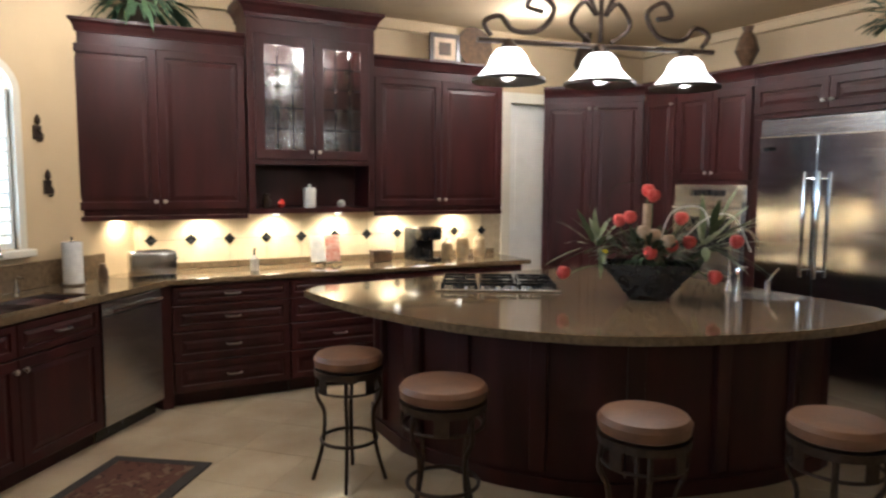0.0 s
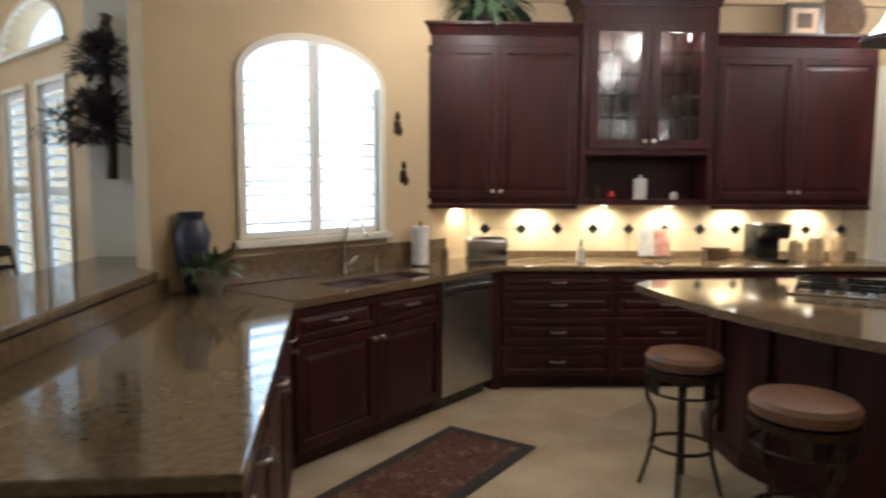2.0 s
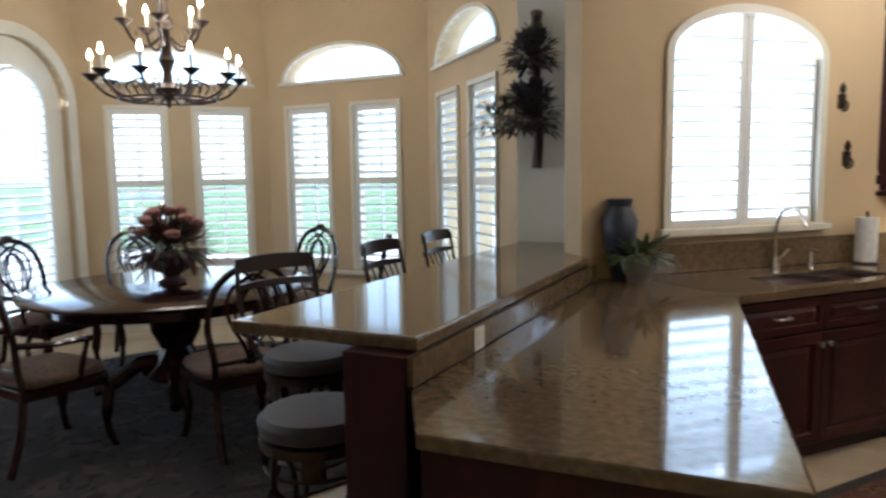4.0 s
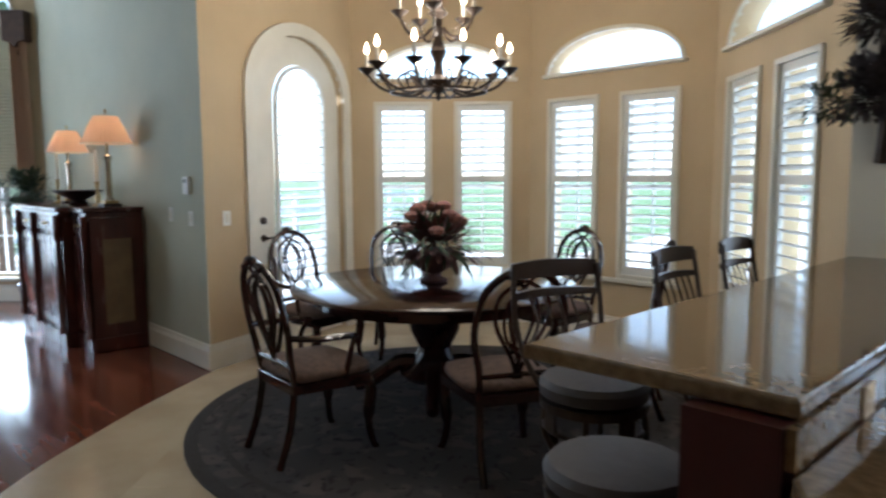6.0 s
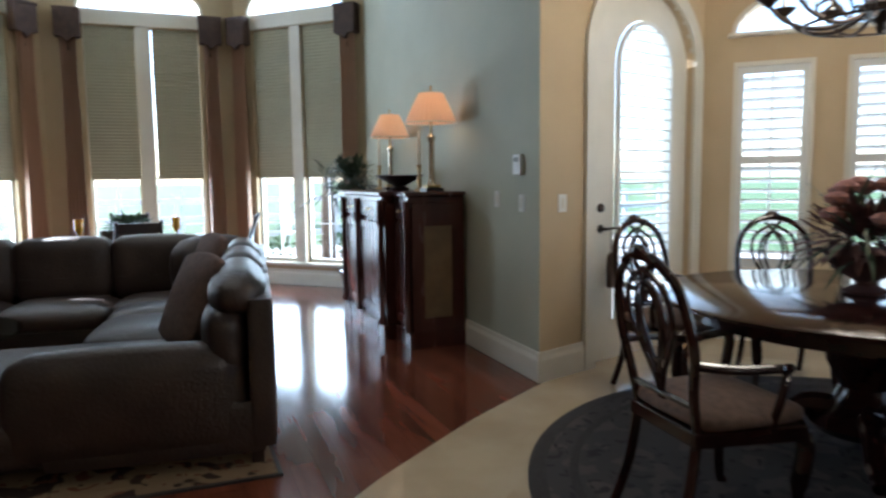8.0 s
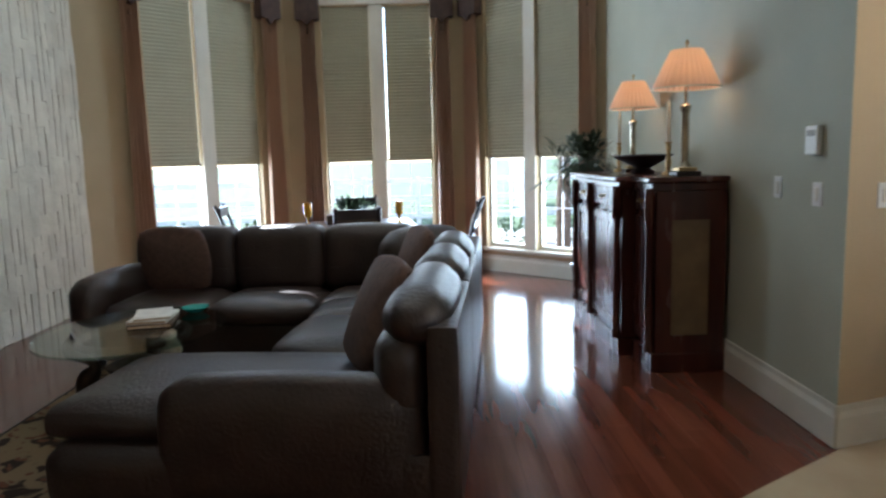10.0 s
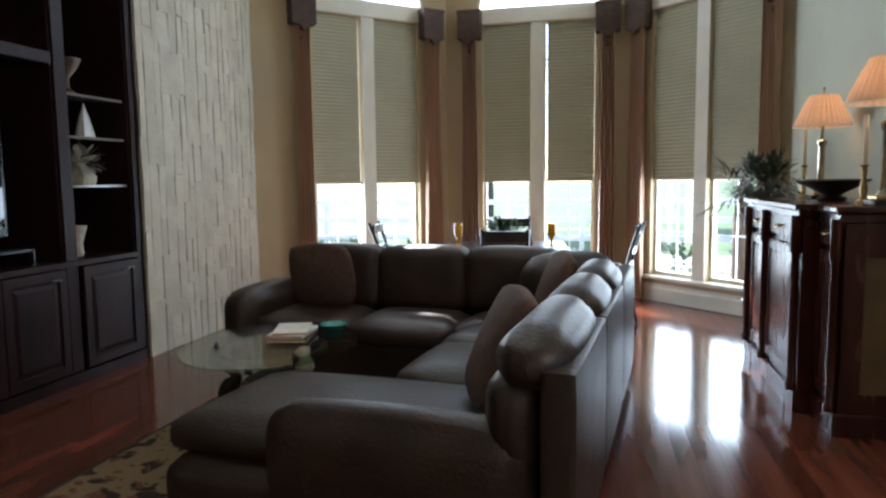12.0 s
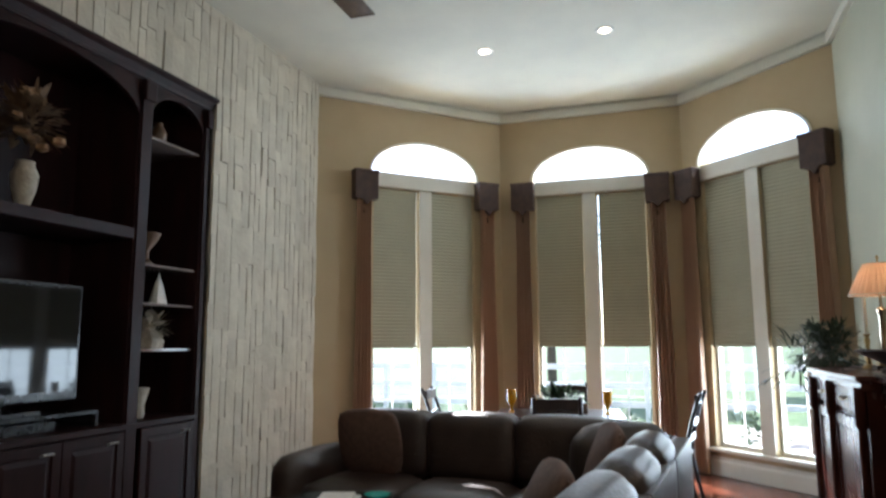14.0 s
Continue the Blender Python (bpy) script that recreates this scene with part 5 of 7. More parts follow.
# pendant over the island
pend = thing("island_light", (2.43, 2.38, CEIL_K), -14, "bronze scrollwork island light with three white bell glass shades", "pendant light")
pend.matrix_basis = pend.matrix_basis @ Matrix.Diagonal((1.1, 1.1, 1.02, 1.0))
drop = 2.30 - CEIL_K
part("canopy", lathe(B(), [(0.02, -0.05), (0.07, -0.02), (0.075, 0)], 20), IRON, pend)
part("stem", tube(B(), [(0, 0, -0.03), (0, 0, drop + 0.02)], 0.011), IRON, pend)
part("bar", tube(B(), [(-0.56, 0, drop + 0.0), (0.56, 0, drop + 0.0)], 0.013), IRON, pend)
for q in (-1, 1):
    part("scroll", tube(B(), curve([(q * 0.50, 0, drop + 0.02), (q * 0.53, 0, drop + 0.08), (q * 0.46, 0, drop + 0.11), (q * 0.40, 0, drop + 0.05), (q * 0.28, 0, drop + 0.06), (q * 0.22, 0, drop + 0.16), (q * 0.30, 0, drop + 0.22), (q * 0.34, 0, drop + 0.16), (q * 0.27, 0, drop + 0.14)], 5), 0.012, 8), IRON, pend, smooth=True)
    part("scroll", tube(B(), curve([(q * 0.05, 0, drop + 0.02), (q * 0.14, 0, drop + 0.10), (q * 0.08, 0, drop + 0.2), (q * 0.02, 0, drop + 0.14), (q * 0.10, 0, drop + 0.28), (q * 0.24, 0, drop + 0.30), (q * 0.20, 0, drop + 0.40), (q * 0.01, 0, drop + 0.46)], 5), 0.011, 8), IRON, pend, smooth=True)
for x in (-0.42, 0.0, 0.42):
    part("socket", lathe(B(), [(0.016, 0.02), (0.03, 0.0), (0.045, -0.03)], 16, (x, 0, drop - 0.01)), IRON, pend)
    part("shade", lathe(B(), [(0.05, -0.03), (0.075, -0.06), (0.09, -0.10), (0.13, -0.15), (0.15, -0.165), (0.146, -0.165), (0.125, -0.145), (0.085, -0.10), (0.07, -0.06), (0.045, -0.035)], 28, (x, 0, drop - 0.005)), BELL, pend, "white glass bell shade, lit", smooth=True)
    part("shade_band", lathe(B(), [(0.142, -0.163), (0.157, -0.163), (0.157, -0.178), (0.142, -0.178)], 28, (x, 0, drop - 0.005)), IRON, pend)
    part("bulb", lathe(B(), [(0.012, 0), (0.03, -0.03), (0.03, -0.05), (0.01, -0.075)], 12, (x, 0, drop - 0.05)), BULB, pend)
    w = pend.matrix_basis @ Vector((x, 0, drop - 0.15))
    lamp("pendant_lamp", "POINT", tuple(w), 7, (1.0, 0.84, 0.64), 0.05)


# ---- plants and flowers ----
def leaf(bm, base, d, length, width, droop=0.3, seg=3):
    d = Vector(d).normalized()
    side = d.cross(Vector((0, 0, 1)))
    side = side.normalized() if side.length > 0.01 else Vector((1, 0, 0))
    prev = None
    p = Vector(base)
    for k in range(seg + 1):
        t = k / seg
        w = width * math.sin(math.pi * min(0.98, 0.12 + t * 0.88))
        a, b = bm.verts.new(p - side * w), bm.verts.new(p + side * w)
        if prev:
            bm.faces.new((prev[0], prev[1], b, a))
        prev = (a, b)
        d = (d + Vector((0, 0, -droop / seg))).normalized()
        p = p + d * length / seg


def foliage(parent, centre, size, n, length, width, material, seed, name="foliage", label="", droop=0.5, kind=""):
    r = random.Random(seed)
    bm = B()
    for _ in range(n):
        a, e = r.uniform(0, 2 * math.pi), r.uniform(-0.4, 1.2)
        d = Vector((math.cos(a) * math.cos(e), math.sin(a) * math.cos(e), math.sin(e)))
        q = r.random() ** 0.5
        base = Vector(centre) + Vector((d.x * size[0], d.y * size[1], d.z * size[2])) * q
        leaf(bm, base, d + Vector((r.uniform(-0.4, 0.4), r.uniform(-0.4, 0.4), r.uniform(-0.2, 0.4))), length * r.uniform(0.6, 1.3), width * r.uniform(0.7, 1.2), droop)
    me = bpy.data.meshes.new(name)
    bm.to_mesh(me)
    bm.free()
    me.materials.append(material)
    ob = new(name, me)
    ob.parent = parent
    return tagged(ob, label, kind=kind)


arr = thing("flower_arrangement", (3.17, 2.77, CT), -42, "arrangement of coral tulips, reeds and moss in a black boat-shaped bowl", "flower arrangement")
bm = B()
prof = [(0.10, 0.001), (0.14, 0.03), (0.24, 0.15), (0.31, 0.22), (0.29, 0.22), (0.22, 0.15), (0.12, 0.05), (0.02, 0.04)]
lathe(bm, prof, 4)
bmesh.ops.rotate(bm, verts=bm.verts, cent=(0, 0, 0), matrix=Matrix.Rotation(math.pi / 4, 3, "Z"))
bmesh.ops.scale(bm, verts=bm.verts, vec=(1.25, 0.7, 1.0))
part("bowl", bm, BLACK, arr, "black flared bowl")
foliage(arr, (0, 0, 0.26), (0.30, 0.14, 0.12), 260, 0.11, 0.014, FOLIAGE, 3)
foliage(arr, (0.30, 0, 0.33), (0.14, 0.05, 0.12), 30, 0.26, 0.022, FOLIAGE_L, 4, "long_leaf", droop=0.4)
foliage(arr, (-0.30, 0, 0.30), (0.10, 0.05, 0.10), 26, 0.24, 0.02, FOLIAGE_L, 14, "long_leaf", droop=0.4)
for k, (x, y, z, mt) in enumerate(((-0.02, 0.02, 0.62, 1), (0.01, -0.02, 0.59, 1), (-0.12, 0, 0.46, 1), (-0.18, 0.02, 0.44, 1), (0.17, -0.03, 0.46, 1), (0.48, 0, 0.33, 1), (-0.50, -0.04, 0.12, 1), (0.36, -0.08, 0.13, 1), (0.12, -0.05, 0.30, 1), (0.02, -0.06, 0.36, 0), (-0.04, -0.06, 0.38, 0), (0.10, -0.08, 0.33, 0), (0.22, 0.0, 0.32, 1), (0.0, -0.1, 0.26, 1))):
    stem = curve([(x * 0.3, y, 0.2), (x * 0.7, y, (z + 0.2) / 2 + 0.03), (x, y, z)], 4)
    part("stem", tube(B(), stem, 0.004, 5), FOLIAGE_L, arr)
    part("bloom", lathe(B(), [(0.012, -0.01), (0.034, 0.01), (0.04, 0.035), (0.03, 0.06), (0.012, 0.066)], 12, (x, y, z), wave=0.12, waves=3), TULIP if mt else CREAMROSE, arr, "coral tulip bloom" if mt else "cream bloom", smooth=True)
part("twig", tube(B(), curve([(-0.1, 0, 0.25), (-0.24, 0, 0.45), (-0.22, 0, 0.66), (-0.08, 0, 0.70)], 6), 0.004, 5), IRON, arr)
part("twig", tube(B(), curve([(0.05, 0, 0.3), (0.12, 0, 0.52), (0.28, 0, 0.55), (0.34, 0, 0.42)], 6), 0.005, 5), FENCE, arr)
part("twig", tube(B(), curve([(0.10, 0, 0.25), (0.30, 0, 0.48), (0.46, 0, 0.50), (0.56, 0, 0.30)], 6), 0.005, 5), FENCE, arr)
part("cream_stalk", tube(B(), [(-0.02, 0.02, 0.30), (-0.015, 0.02, 0.57)], 0.026, 8), CREAMROSE, arr)
part("yellow_tag", box(B(), -0.27, -0.24, -0.10, -0.095, 0.28, 0.30), YELLOW, arr, "small yellow tag")

# on top of the cabinets
bp = thing("potted_fern", (0.62, 5.28, 2.732), 0, "trailing green fern in a brown pot on the wall cabinet", "potted plant")
part("pot", lathe(B(), [(0.08, 0), (0.12, 0.14), (0.125, 0.18), (0.10, 0.18)], 18), IRON, bp, smooth=True)
foliage(bp, (0.0, -0.05, 0.16), (0.26, 0.16, 0.10), 170, 0.24, 0.018, FERN, 8, droop=1.3)
bp = thing("potted_fern", (5.2, 2.45, 2.562), 0, "bushy green plant in a pot on top of the tall cabinets", "potted plant")
part("pot", lathe(B(), [(0.08, 0), (0.12, 0.12), (0.10, 0.12)], 18), IRON, bp, smooth=True)
foliage(bp, (0, 0, 0.20), (0.24, 0.30, 0.16), 220, 0.16, 0.016, FERN, 9, droop=0.7)
pic = thing("picture_frame", (3.1, 5.28, 2.672), 0, "small dark framed picture standing on top of the wall cabinet", "picture frame")
part("frame", bars(B(), [(-0.15, -0.11, 0.0, 0.27), (0.11, 0.15, 0.0, 0.27), (-0.11, 0.11, 0.0, 0.04), (-0.11, 0.11, 0.23, 0.27)], -0.02, 0.0), DARKWOOD, pic)
part("mount", box(B(), -0.11, 0.11, -0.012, -0.008, 0.04, 0.23), CREAMROSE, pic)
part("print", box(B(), -0.06, 0.06, -0.016, -0.0125, 0.08, 0.19), IRON, pic)
vase("urn", (4.55, 5.10, 2.562), [(0.05, 0), (0.07, 0.02), (0.04, 0.05), (0.12, 0.2), (0.09, 0.34), (0.04, 0.42), (0.05, 0.50), (0.03, 0.5)], IRON, "tall dark bronze urn on top of the tall cabinets", "urn")
vase("urn", (5.2, 3.80, 2.562), [(0.05, 0), (0.06, 0.02), (0.035, 0.05), (0.10, 0.18), (0.07, 0.28), (0.035, 0.34), (0.05, 0.38), (0.03, 0.38)], CHARGER, "mottled brown glazed urn on top of the oven cabinet", "urn")
pl8 = thing("charger_plate", (3.45, 5.37, 2.672), 0, "large dark plate leaning on the wall above the cabinets", "plate")
part("plate", lathe(B(), [(0.05, 0.0), (0.13, 0.012), (0.19, 0.03), (0.185, 0.036), (0.12, 0.018)], 28), CHARGER, pl8, smooth=True).matrix_basis = pose(0, 0, 0.19, 82, 0, 0)

# worktop clutter
towel = thing("paper_towel_roll", (0.12, 4.86, CT), 0, "white paper towel roll on an upright holder by the sink", "paper towel roll")
part("base", lathe(B(), [(0.075, 0.0), (0.075, 0.012)], 20), IRON, towel)
part("roll", lathe(B(), [(0.062, 0.013), (0.062, 0.285), (0.018, 0.285), (0.018, 0.05)], 24), PAPER, towel, smooth=True)
part("rod", tube(B(), [(0, 0, 0.01), (0, 0, 0.32)], 0.008), IRON, towel)
toaster = thing("toaster", (0.62, 5.06, CT), 8, "brushed steel two slot toaster against the backsplash", "toaster")
part("body", box(B(), -0.155, 0.155, -0.085, 0.085, 0.015, 0.19, 0.025), STEEL, toaster, smooth=True)
part("base", box(B(), -0.15, 0.15, -0.08, 0.08, 0.0, 0.02, 0.004), BLACK, toaster)
for x in (-0.035, 0.035):
    part("slot", box(B(), -0.12, 0.12, x - 0.012, x + 0.012, 0.188, 0.192), BLACK, toaster)
part("lever", box(B(), 0.155, 0.175, -0.02, 0.02, 0.12, 0.135, 0.004), BLACK, toaster)
kb = thing("coffee_maker", (2.86, 5.20, CT), 12, "black and chrome single serve coffee maker on the worktop", "coffee maker")
part("body", box(B(), -0.11, 0.11, -0.02, 0.15, 0.0, 0.29, 0.02), BLACK, kb, smooth=True)
part("head", box(B(), -0.11, 0.11, -0.14, 0.0, 0.18, 0.30, 0.025), BLACK, kb, smooth=True)
part("drip_tray", box(B(), -0.09, 0.09, -0.15, -0.02, 0.0, 0.03, 0.008), BLACK, kb)
part("chrome_band", box(B(), -0.114, 0.114, -0.145, 0.10, 0.285, 0.297, 0.005), CHROME, kb, "chrome band")
for x, h, r in ((3.12, 0.14, 0.055), (3.28, 0.18, 0.062), (3.46, 0.17, 0.06)):
    j = thing("jar", (x, 5.24, CT), 0, "cream ceramic storage jar with a knobbed lid on the worktop", "jar", "storage jars")
    part("body", lathe(B(), [(r * 0.8, 0), (r, h * 0.4), (r * 0.95, h * 0.85), (r * 0.8, h)], 20), CERAMIC2, j, smooth=True)
    part("lid", lathe(B(), [(r * 0.85, 0), (r * 0.6, 0.018), (0.01, 0.024), (0.014, 0.04), (0.003, 0.046)], 20, (0, 0, h + 0.001)), CERAMIC2, j, smooth=True)
sb = thing("soap_bottle", (1.36, 5.12, CT), 0, "clear soap bottle with a dark pump on the worktop", "bottle")
part("body", lathe(B(), [(0.032, 0), (0.034, 0.09), (0.014, 0.11), (0.012, 0.12)], 16), CERAMIC, sb, smooth=True)
part("pump", tube(B(), [(0, 0, 0.12), (0, 0, 0.17), (0, -0.035, 0.17)], 0.007), BLACK, sb)
bk = thing("recipe_stand", (1.98, 5.24, CT), 0, "open white recipe book on a small black stand below the niche", "book stand")
part("page", box(B(), -0.13, 0.0, -0.004, 0.004, 0.03, 0.25, 0.002), PAPER, bk).matrix_basis = pose(0, 0, 0, -14, 0, 6)
part("page", box(B(), 0.0, 0.12, -0.004, 0.004, 0.03, 0.25, 0.002), PINKPAGE, bk, "pink printed page").matrix_basis = pose(0, 0, 0, -14, 0, -6)
part("stand", tube(B(), curve([(-0.12, -0.04, 0.015), (-0.06, -0.05, 0.03), (0, -0.04, 0.015), (0.06, -0.05, 0.03), (0.12, -0.04, 0.015)], 4), 0.008), BLACK, bk)
part("easel_leg", tube(B(), [(0, -0.03, 0.02), (0, 0.09, 0.004)], 0.006), BLACK, bk)
bx = thing("tea_box", (2.48, 5.26, CT), 0, "small carved brown box beside the coffee maker", "box")
part("box", box(B(), -0.09, 0.09, -0.05, 0.05, 0.0, 0.08, 0.006), CHARGER, bx)
part("lid", box(B(), -0.095, 0.095, -0.055, 0.055, 0.081, 0.10, 0.006), CHARGER, bx)
vase("spice_jar", (0.30, 4.98, CT), [(0.03, 0), (0.032, 0.08), (0.02, 0.10), (0.022, 0.12)], CHARGER, "small brown jar beside the paper towel roll", "jar")

# corner by the bar: plant pot, plaque and switch
pp = thing("potted_plant", (-1.02, 3.62, CT), 0, "small leafy plant in a pale pot in the worktop corner", "potted plant")
part("pot", lathe(B(), [(0.05, 0), (0.085, 0.07), (0.10, 0.12), (0.09, 0.12)], 20), GREYPOT, pp, smooth=True)
foliage(pp, (0, 0, 0.14), (0.15, 0.12, 0.06), 120, 0.10, 0.018, FOLIAGE_L, 21, droop=0.7)
pq = thing("blue_urn", (-1.14, 3.70, CT + 0.131 - 0.131), 0, "dark blue glazed urn behind the plant in the corner", "urn")
part("body", lathe(B(), [(0.04, 0), (0.05, 0.05), (0.09, 0.22), (0.10, 0.32), (0.06, 0.40), (0.07, 0.44), (0.05, 0.44)], 22), BLUEGLAZE, pq, smooth=True)
o2 = thing("wall_outlet", (0, 0, 0), 0, "cream outlet plate on the diagonal wall", "outlet")
o2.matrix_basis = wall_frame(P["c"], P["d"])[0] @ pose(2.46, 0.0, 1.25)
part("plate", box(B(), -0.035, 0.035, 0.0, 0.006, 0, 0.115, 0.002), SHUT, o2)
part("socket", box(B(), -0.015, 0.015, 0.006, 0.009, 0.02, 0.05), TRIM, o2)
part("socket", box(B(), -0.015, 0.015, 0.006, 0.009, 0.065, 0.095), TRIM, o2)
for u, z in ((0.82, 1.95), (0.76, 1.60)):
    hook = thing("wall_ornament", (0, 0, 0), 0, "small dark iron wall ornament beside the kitchen window", "wall ornament", "wall ornaments")
    hook.matrix_basis = wall_frame(P["c"], P["d"])[0] @ pose(u, 0.0, z)
    part("plate", box(B(), -0.03, 0.03, 0.0, 0.012, -0.06, 0.03, 0.004), IRON, hook)
    part("finial", lathe(B(), [(0.006, 0.03), (0.018, 0.05), (0.018, 0.07), (0.004, 0.10)], 10, (0, 0.012, 0)), IRON, hook)
    part("hook", tube(B(), curve([(0, 0.01, 0), (0, 0.05, -0.03), (0, 0.04, -0.07), (0, 0.012, -0.07)], 4), 0.006), IRON, hook)

mt = thing("kitchen_mat", (0.31, 4.09, 0.004), -36, "red and brown patterned mat on the kitchen floor", "rug")
part("field", box(B(), 0.06, 0.53, -1.24, -0.06, 0.001, 0.011), RUGMAT, mt)
part("border", box(box(box(box(B(), 0, 0.6, -0.06, 0, 0.001, 0.012), 0, 0.6, -1.3, -1.24, 0.001, 0.012), 0, 0.06, -1.24, -0.06, 0.001, 0.012), 0.53, 0.6, -1.24, -0.06, 0.001, 0.012), RUG1, mt)

# ---- breakfast nook ----
TC = (-4.20, 3.38)
rug = thing("round_rug", (-3.80, 3.25, 0.004), 0, "round grey floral rug with dark border under the dining table", "rug")
part("field", lathe(B(), [(0.4, 0.002), (1.60, 0.002), (1.60, 0.013), (0.4, 0.013)], 72), RUGROUND, rug)
part("border", band(B(), 1.601, 1.68, 0.002, 0.014), RUG1, rug)
part("inner_band", band(B(), 1.45, 1.49, 0.0131, 0.0145), RUG1, rug)

FL = 0.018
table = thing("dining_table", (TC[0], TC[1], FL), 0, "round dark mahogany dining table with a polished top and heavy pedestal", "dining table")
part("tabletop", lathe(B(), [(0.2, 0.725), (0.93, 0.725), (0.965, 0.735), (0.97, 0.75), (0.955, 0.76), (0.2, 0.76)], 64), MAHOG, table, smooth=True)
part("apron", lathe(B(), [(0.80, 0.645), (0.82, 0.65), (0.82, 0.724), (0.78, 0.724)], 64), MAHOG, table)
part("pedestal", lathe(B(), [(0.20, 0.10), (0.24, 0.14), (0.15, 0.22), (0.11, 0.32), (0.17, 0.44), (0.18, 0.50), (0.12, 0.58), (0.24, 0.66), (0.25, 0.70)], 28), MAHOG, table, smooth=True)
for k in range(4):
    ob = part("foot", tube(B(), curve([(0.10, 0, 0.20), (0.25, 0, 0.20), (0.42, 0, 0.09), (0.55, 0, 0.035)], 5), [0.06] * 6 + [0.05] * 6 + [0.04] * 3 + [0.034], 8), MAHOG, table, smooth=True)
    ob.matrix_basis = pose(0, 0, 0, 0, 0, 45 + 90 * k)


def dining_chair(place, turn, arms):
    lab = "dark mahogany armchair with interlaced oval back and tan seat" if arms else "dark mahogany side chair with interlaced oval back and tan seat"
    c = thing("dining_chair", place, turn, lab, "chair", "chairs round the dining table")
    bm = B()
    prism(bm, [(-0.21, -0.22), (0.21, -0.22), (0.26, 0.22), (0.20, 0.255), (-0.20, 0.255), (-0.26, 0.22)], 0.37, 0.43, 0.008)
    part("seat_frame", bm, MAHOG, c)
    bm = pad(B(), -0.235, 0.235, -0.20, 0.24, 0.425, 0.50, 0.03, 7, 0.4)
    part("seat", bm, CUSHION, c, "tan upholstered seat", smooth=True)
    for q in (-1, 1):
        part("front_leg", tube(B(), curve([(q * 0.22, 0.22, 0.40), (q * 0.235, 0.235, 0.33), (q * 0.222, 0.222, 0.15), (q * 0.24, 0.245, 0.02), (q * 0.245, 0.26, 0.0)], 4), [0.03] * 4 + [0.032] * 4 + [0.02] * 4 + [0.016] * 4 + [0.024], 8), MAHOG, c, smooth=True)
        part("back_leg", tube(B(), curve([(q * 0.19, -0.20, 0.44), (q * 0.19, -0.205, 0.36), (q * 0.195, -0.235, 0.18), (q * 0.20, -0.30, 0.0)], 4), 0.02, 8), MAHOG, c, smooth=True)
        part("back_post", tube(B(), curve([(q * 0.19, -0.20, 0.43), (q * 0.20, -0.225, 0.56), (q * 0.235, -0.255, 0.74), (q * 0.20, -0.29, 0.93), (q * 0.10, -0.31, 1.025), (0, -0.315, 1.05)], 5), 0.019, 8), MAHOG, c, smooth=True)

    def by(z):
        return -0.205 - 0.115 * (z - 0.45) / 0.6

    part("splat", tube(B(), curve([(0, by(0.50), 0.50), (-0.035, by(0.60), 0.60), (-0.13, by(0.78), 0.78), (-0.12, by(0.92), 0.92), (0, by(1.0), 1.0)], 5), 0.011, 6), MAHOG, c, smooth=True)
    part("splat", tube(B(), curve([(0, by(0.50), 0.50), (0.035, by(0.60), 0.60), (0.13, by(0.78), 0.78), (0.12, by(0.92), 0.92), (0, by(1.0), 1.0)], 5), 0.011, 6), MAHOG, c, smooth=True)
    part("splat", tube(B(), curve([(-0.02, by(0.50), 0.50), (0.02, by(0.66), 0.66), (0.06, by(0.80), 0.80), (0.04, by(0.90), 0.90), (-0.05, by(1.02), 1.02)], 5), 0.010, 6), MAHOG, c, smooth=True)
    part("splat", tube(B(), curve([(0.02, by(0.50), 0.50), (-0.02, by(0.66), 0.66), (-0.06, by(0.80), 0.80), (-0.04, by(0.90), 0.90), (0.05, by(1.02), 1.02)], 5), 0.010, 6), MAHOG, c, smooth=True)
    part("splat_hoop", tube(B(), [(0.09 * math.cos(2 * math.pi * k / 24), by(0.80 + 0.15 * math.sin(2 * math.pi * k / 24)), 0.80 + 0.15 * math.sin(2 * math.pi * k / 24)) for k in range(24)], 0.010, 6, closed=True), MAHOG, c, smooth=True)
    part("lower_rail", tube(B(), [(-0.20, by(0.52), 0.52), (0.20, by(0.52), 0.52)], 0.014, 6), MAHOG, c)
    part("crest", tube(B(), curve([(-0.10, by(1.03) - 0.01, 1.02), (0, by(1.05) - 0.012, 1.06), (0.10, by(1.03) - 0.01, 1.02)], 5), [0.018] * 4 + [0.03] * 3 + [0.018] * 4, 8), MAHOG, c, smooth=True)
    if arms:
        for q in (-1, 1):
            part("arm", tube(B(), curve([(q * 0.225, -0.245, 0.68), (q * 0.275, -0.10, 0.665), (q * 0.285, 0.06, 0.66), (q * 0.25, 0.14, 0.645)], 5), 0.018, 8), MAHOG, c, smooth=True)
            part("arm_post", tube(B(), curve([(q * 0.26, 0.12, 0.645), (q * 0.28, 0.08, 0.56), (q * 0.24, 0.07, 0.42)], 5), 0.015, 8), MAHOG, c, smooth=True)
    return c


def facing(ang, r):
    a = radians(ang)
    return (TC[0] + r * math.cos(a), TC[1] + r * math.sin(a), FL), ang + 90


def put_chair(ang, r, arms, first=None):
    (x, y, z), t = facing(ang, r)
    return copy_thing(first, pose(x, y, z, 0, 0, t)) if first else dining_chair((x, y, z), t, arms)


arm_first = dining_chair((-3.98, 2.24, FL), -5, True)
side_first = put_chair(333, 1.22, False)
put_chair(190, 1.15, True, arm_first)
put_chair(150, 1.15, False, side_first)
put_chair(82, 1.15, False, side_first)
put_chair(30, 1.2, False, side_first)

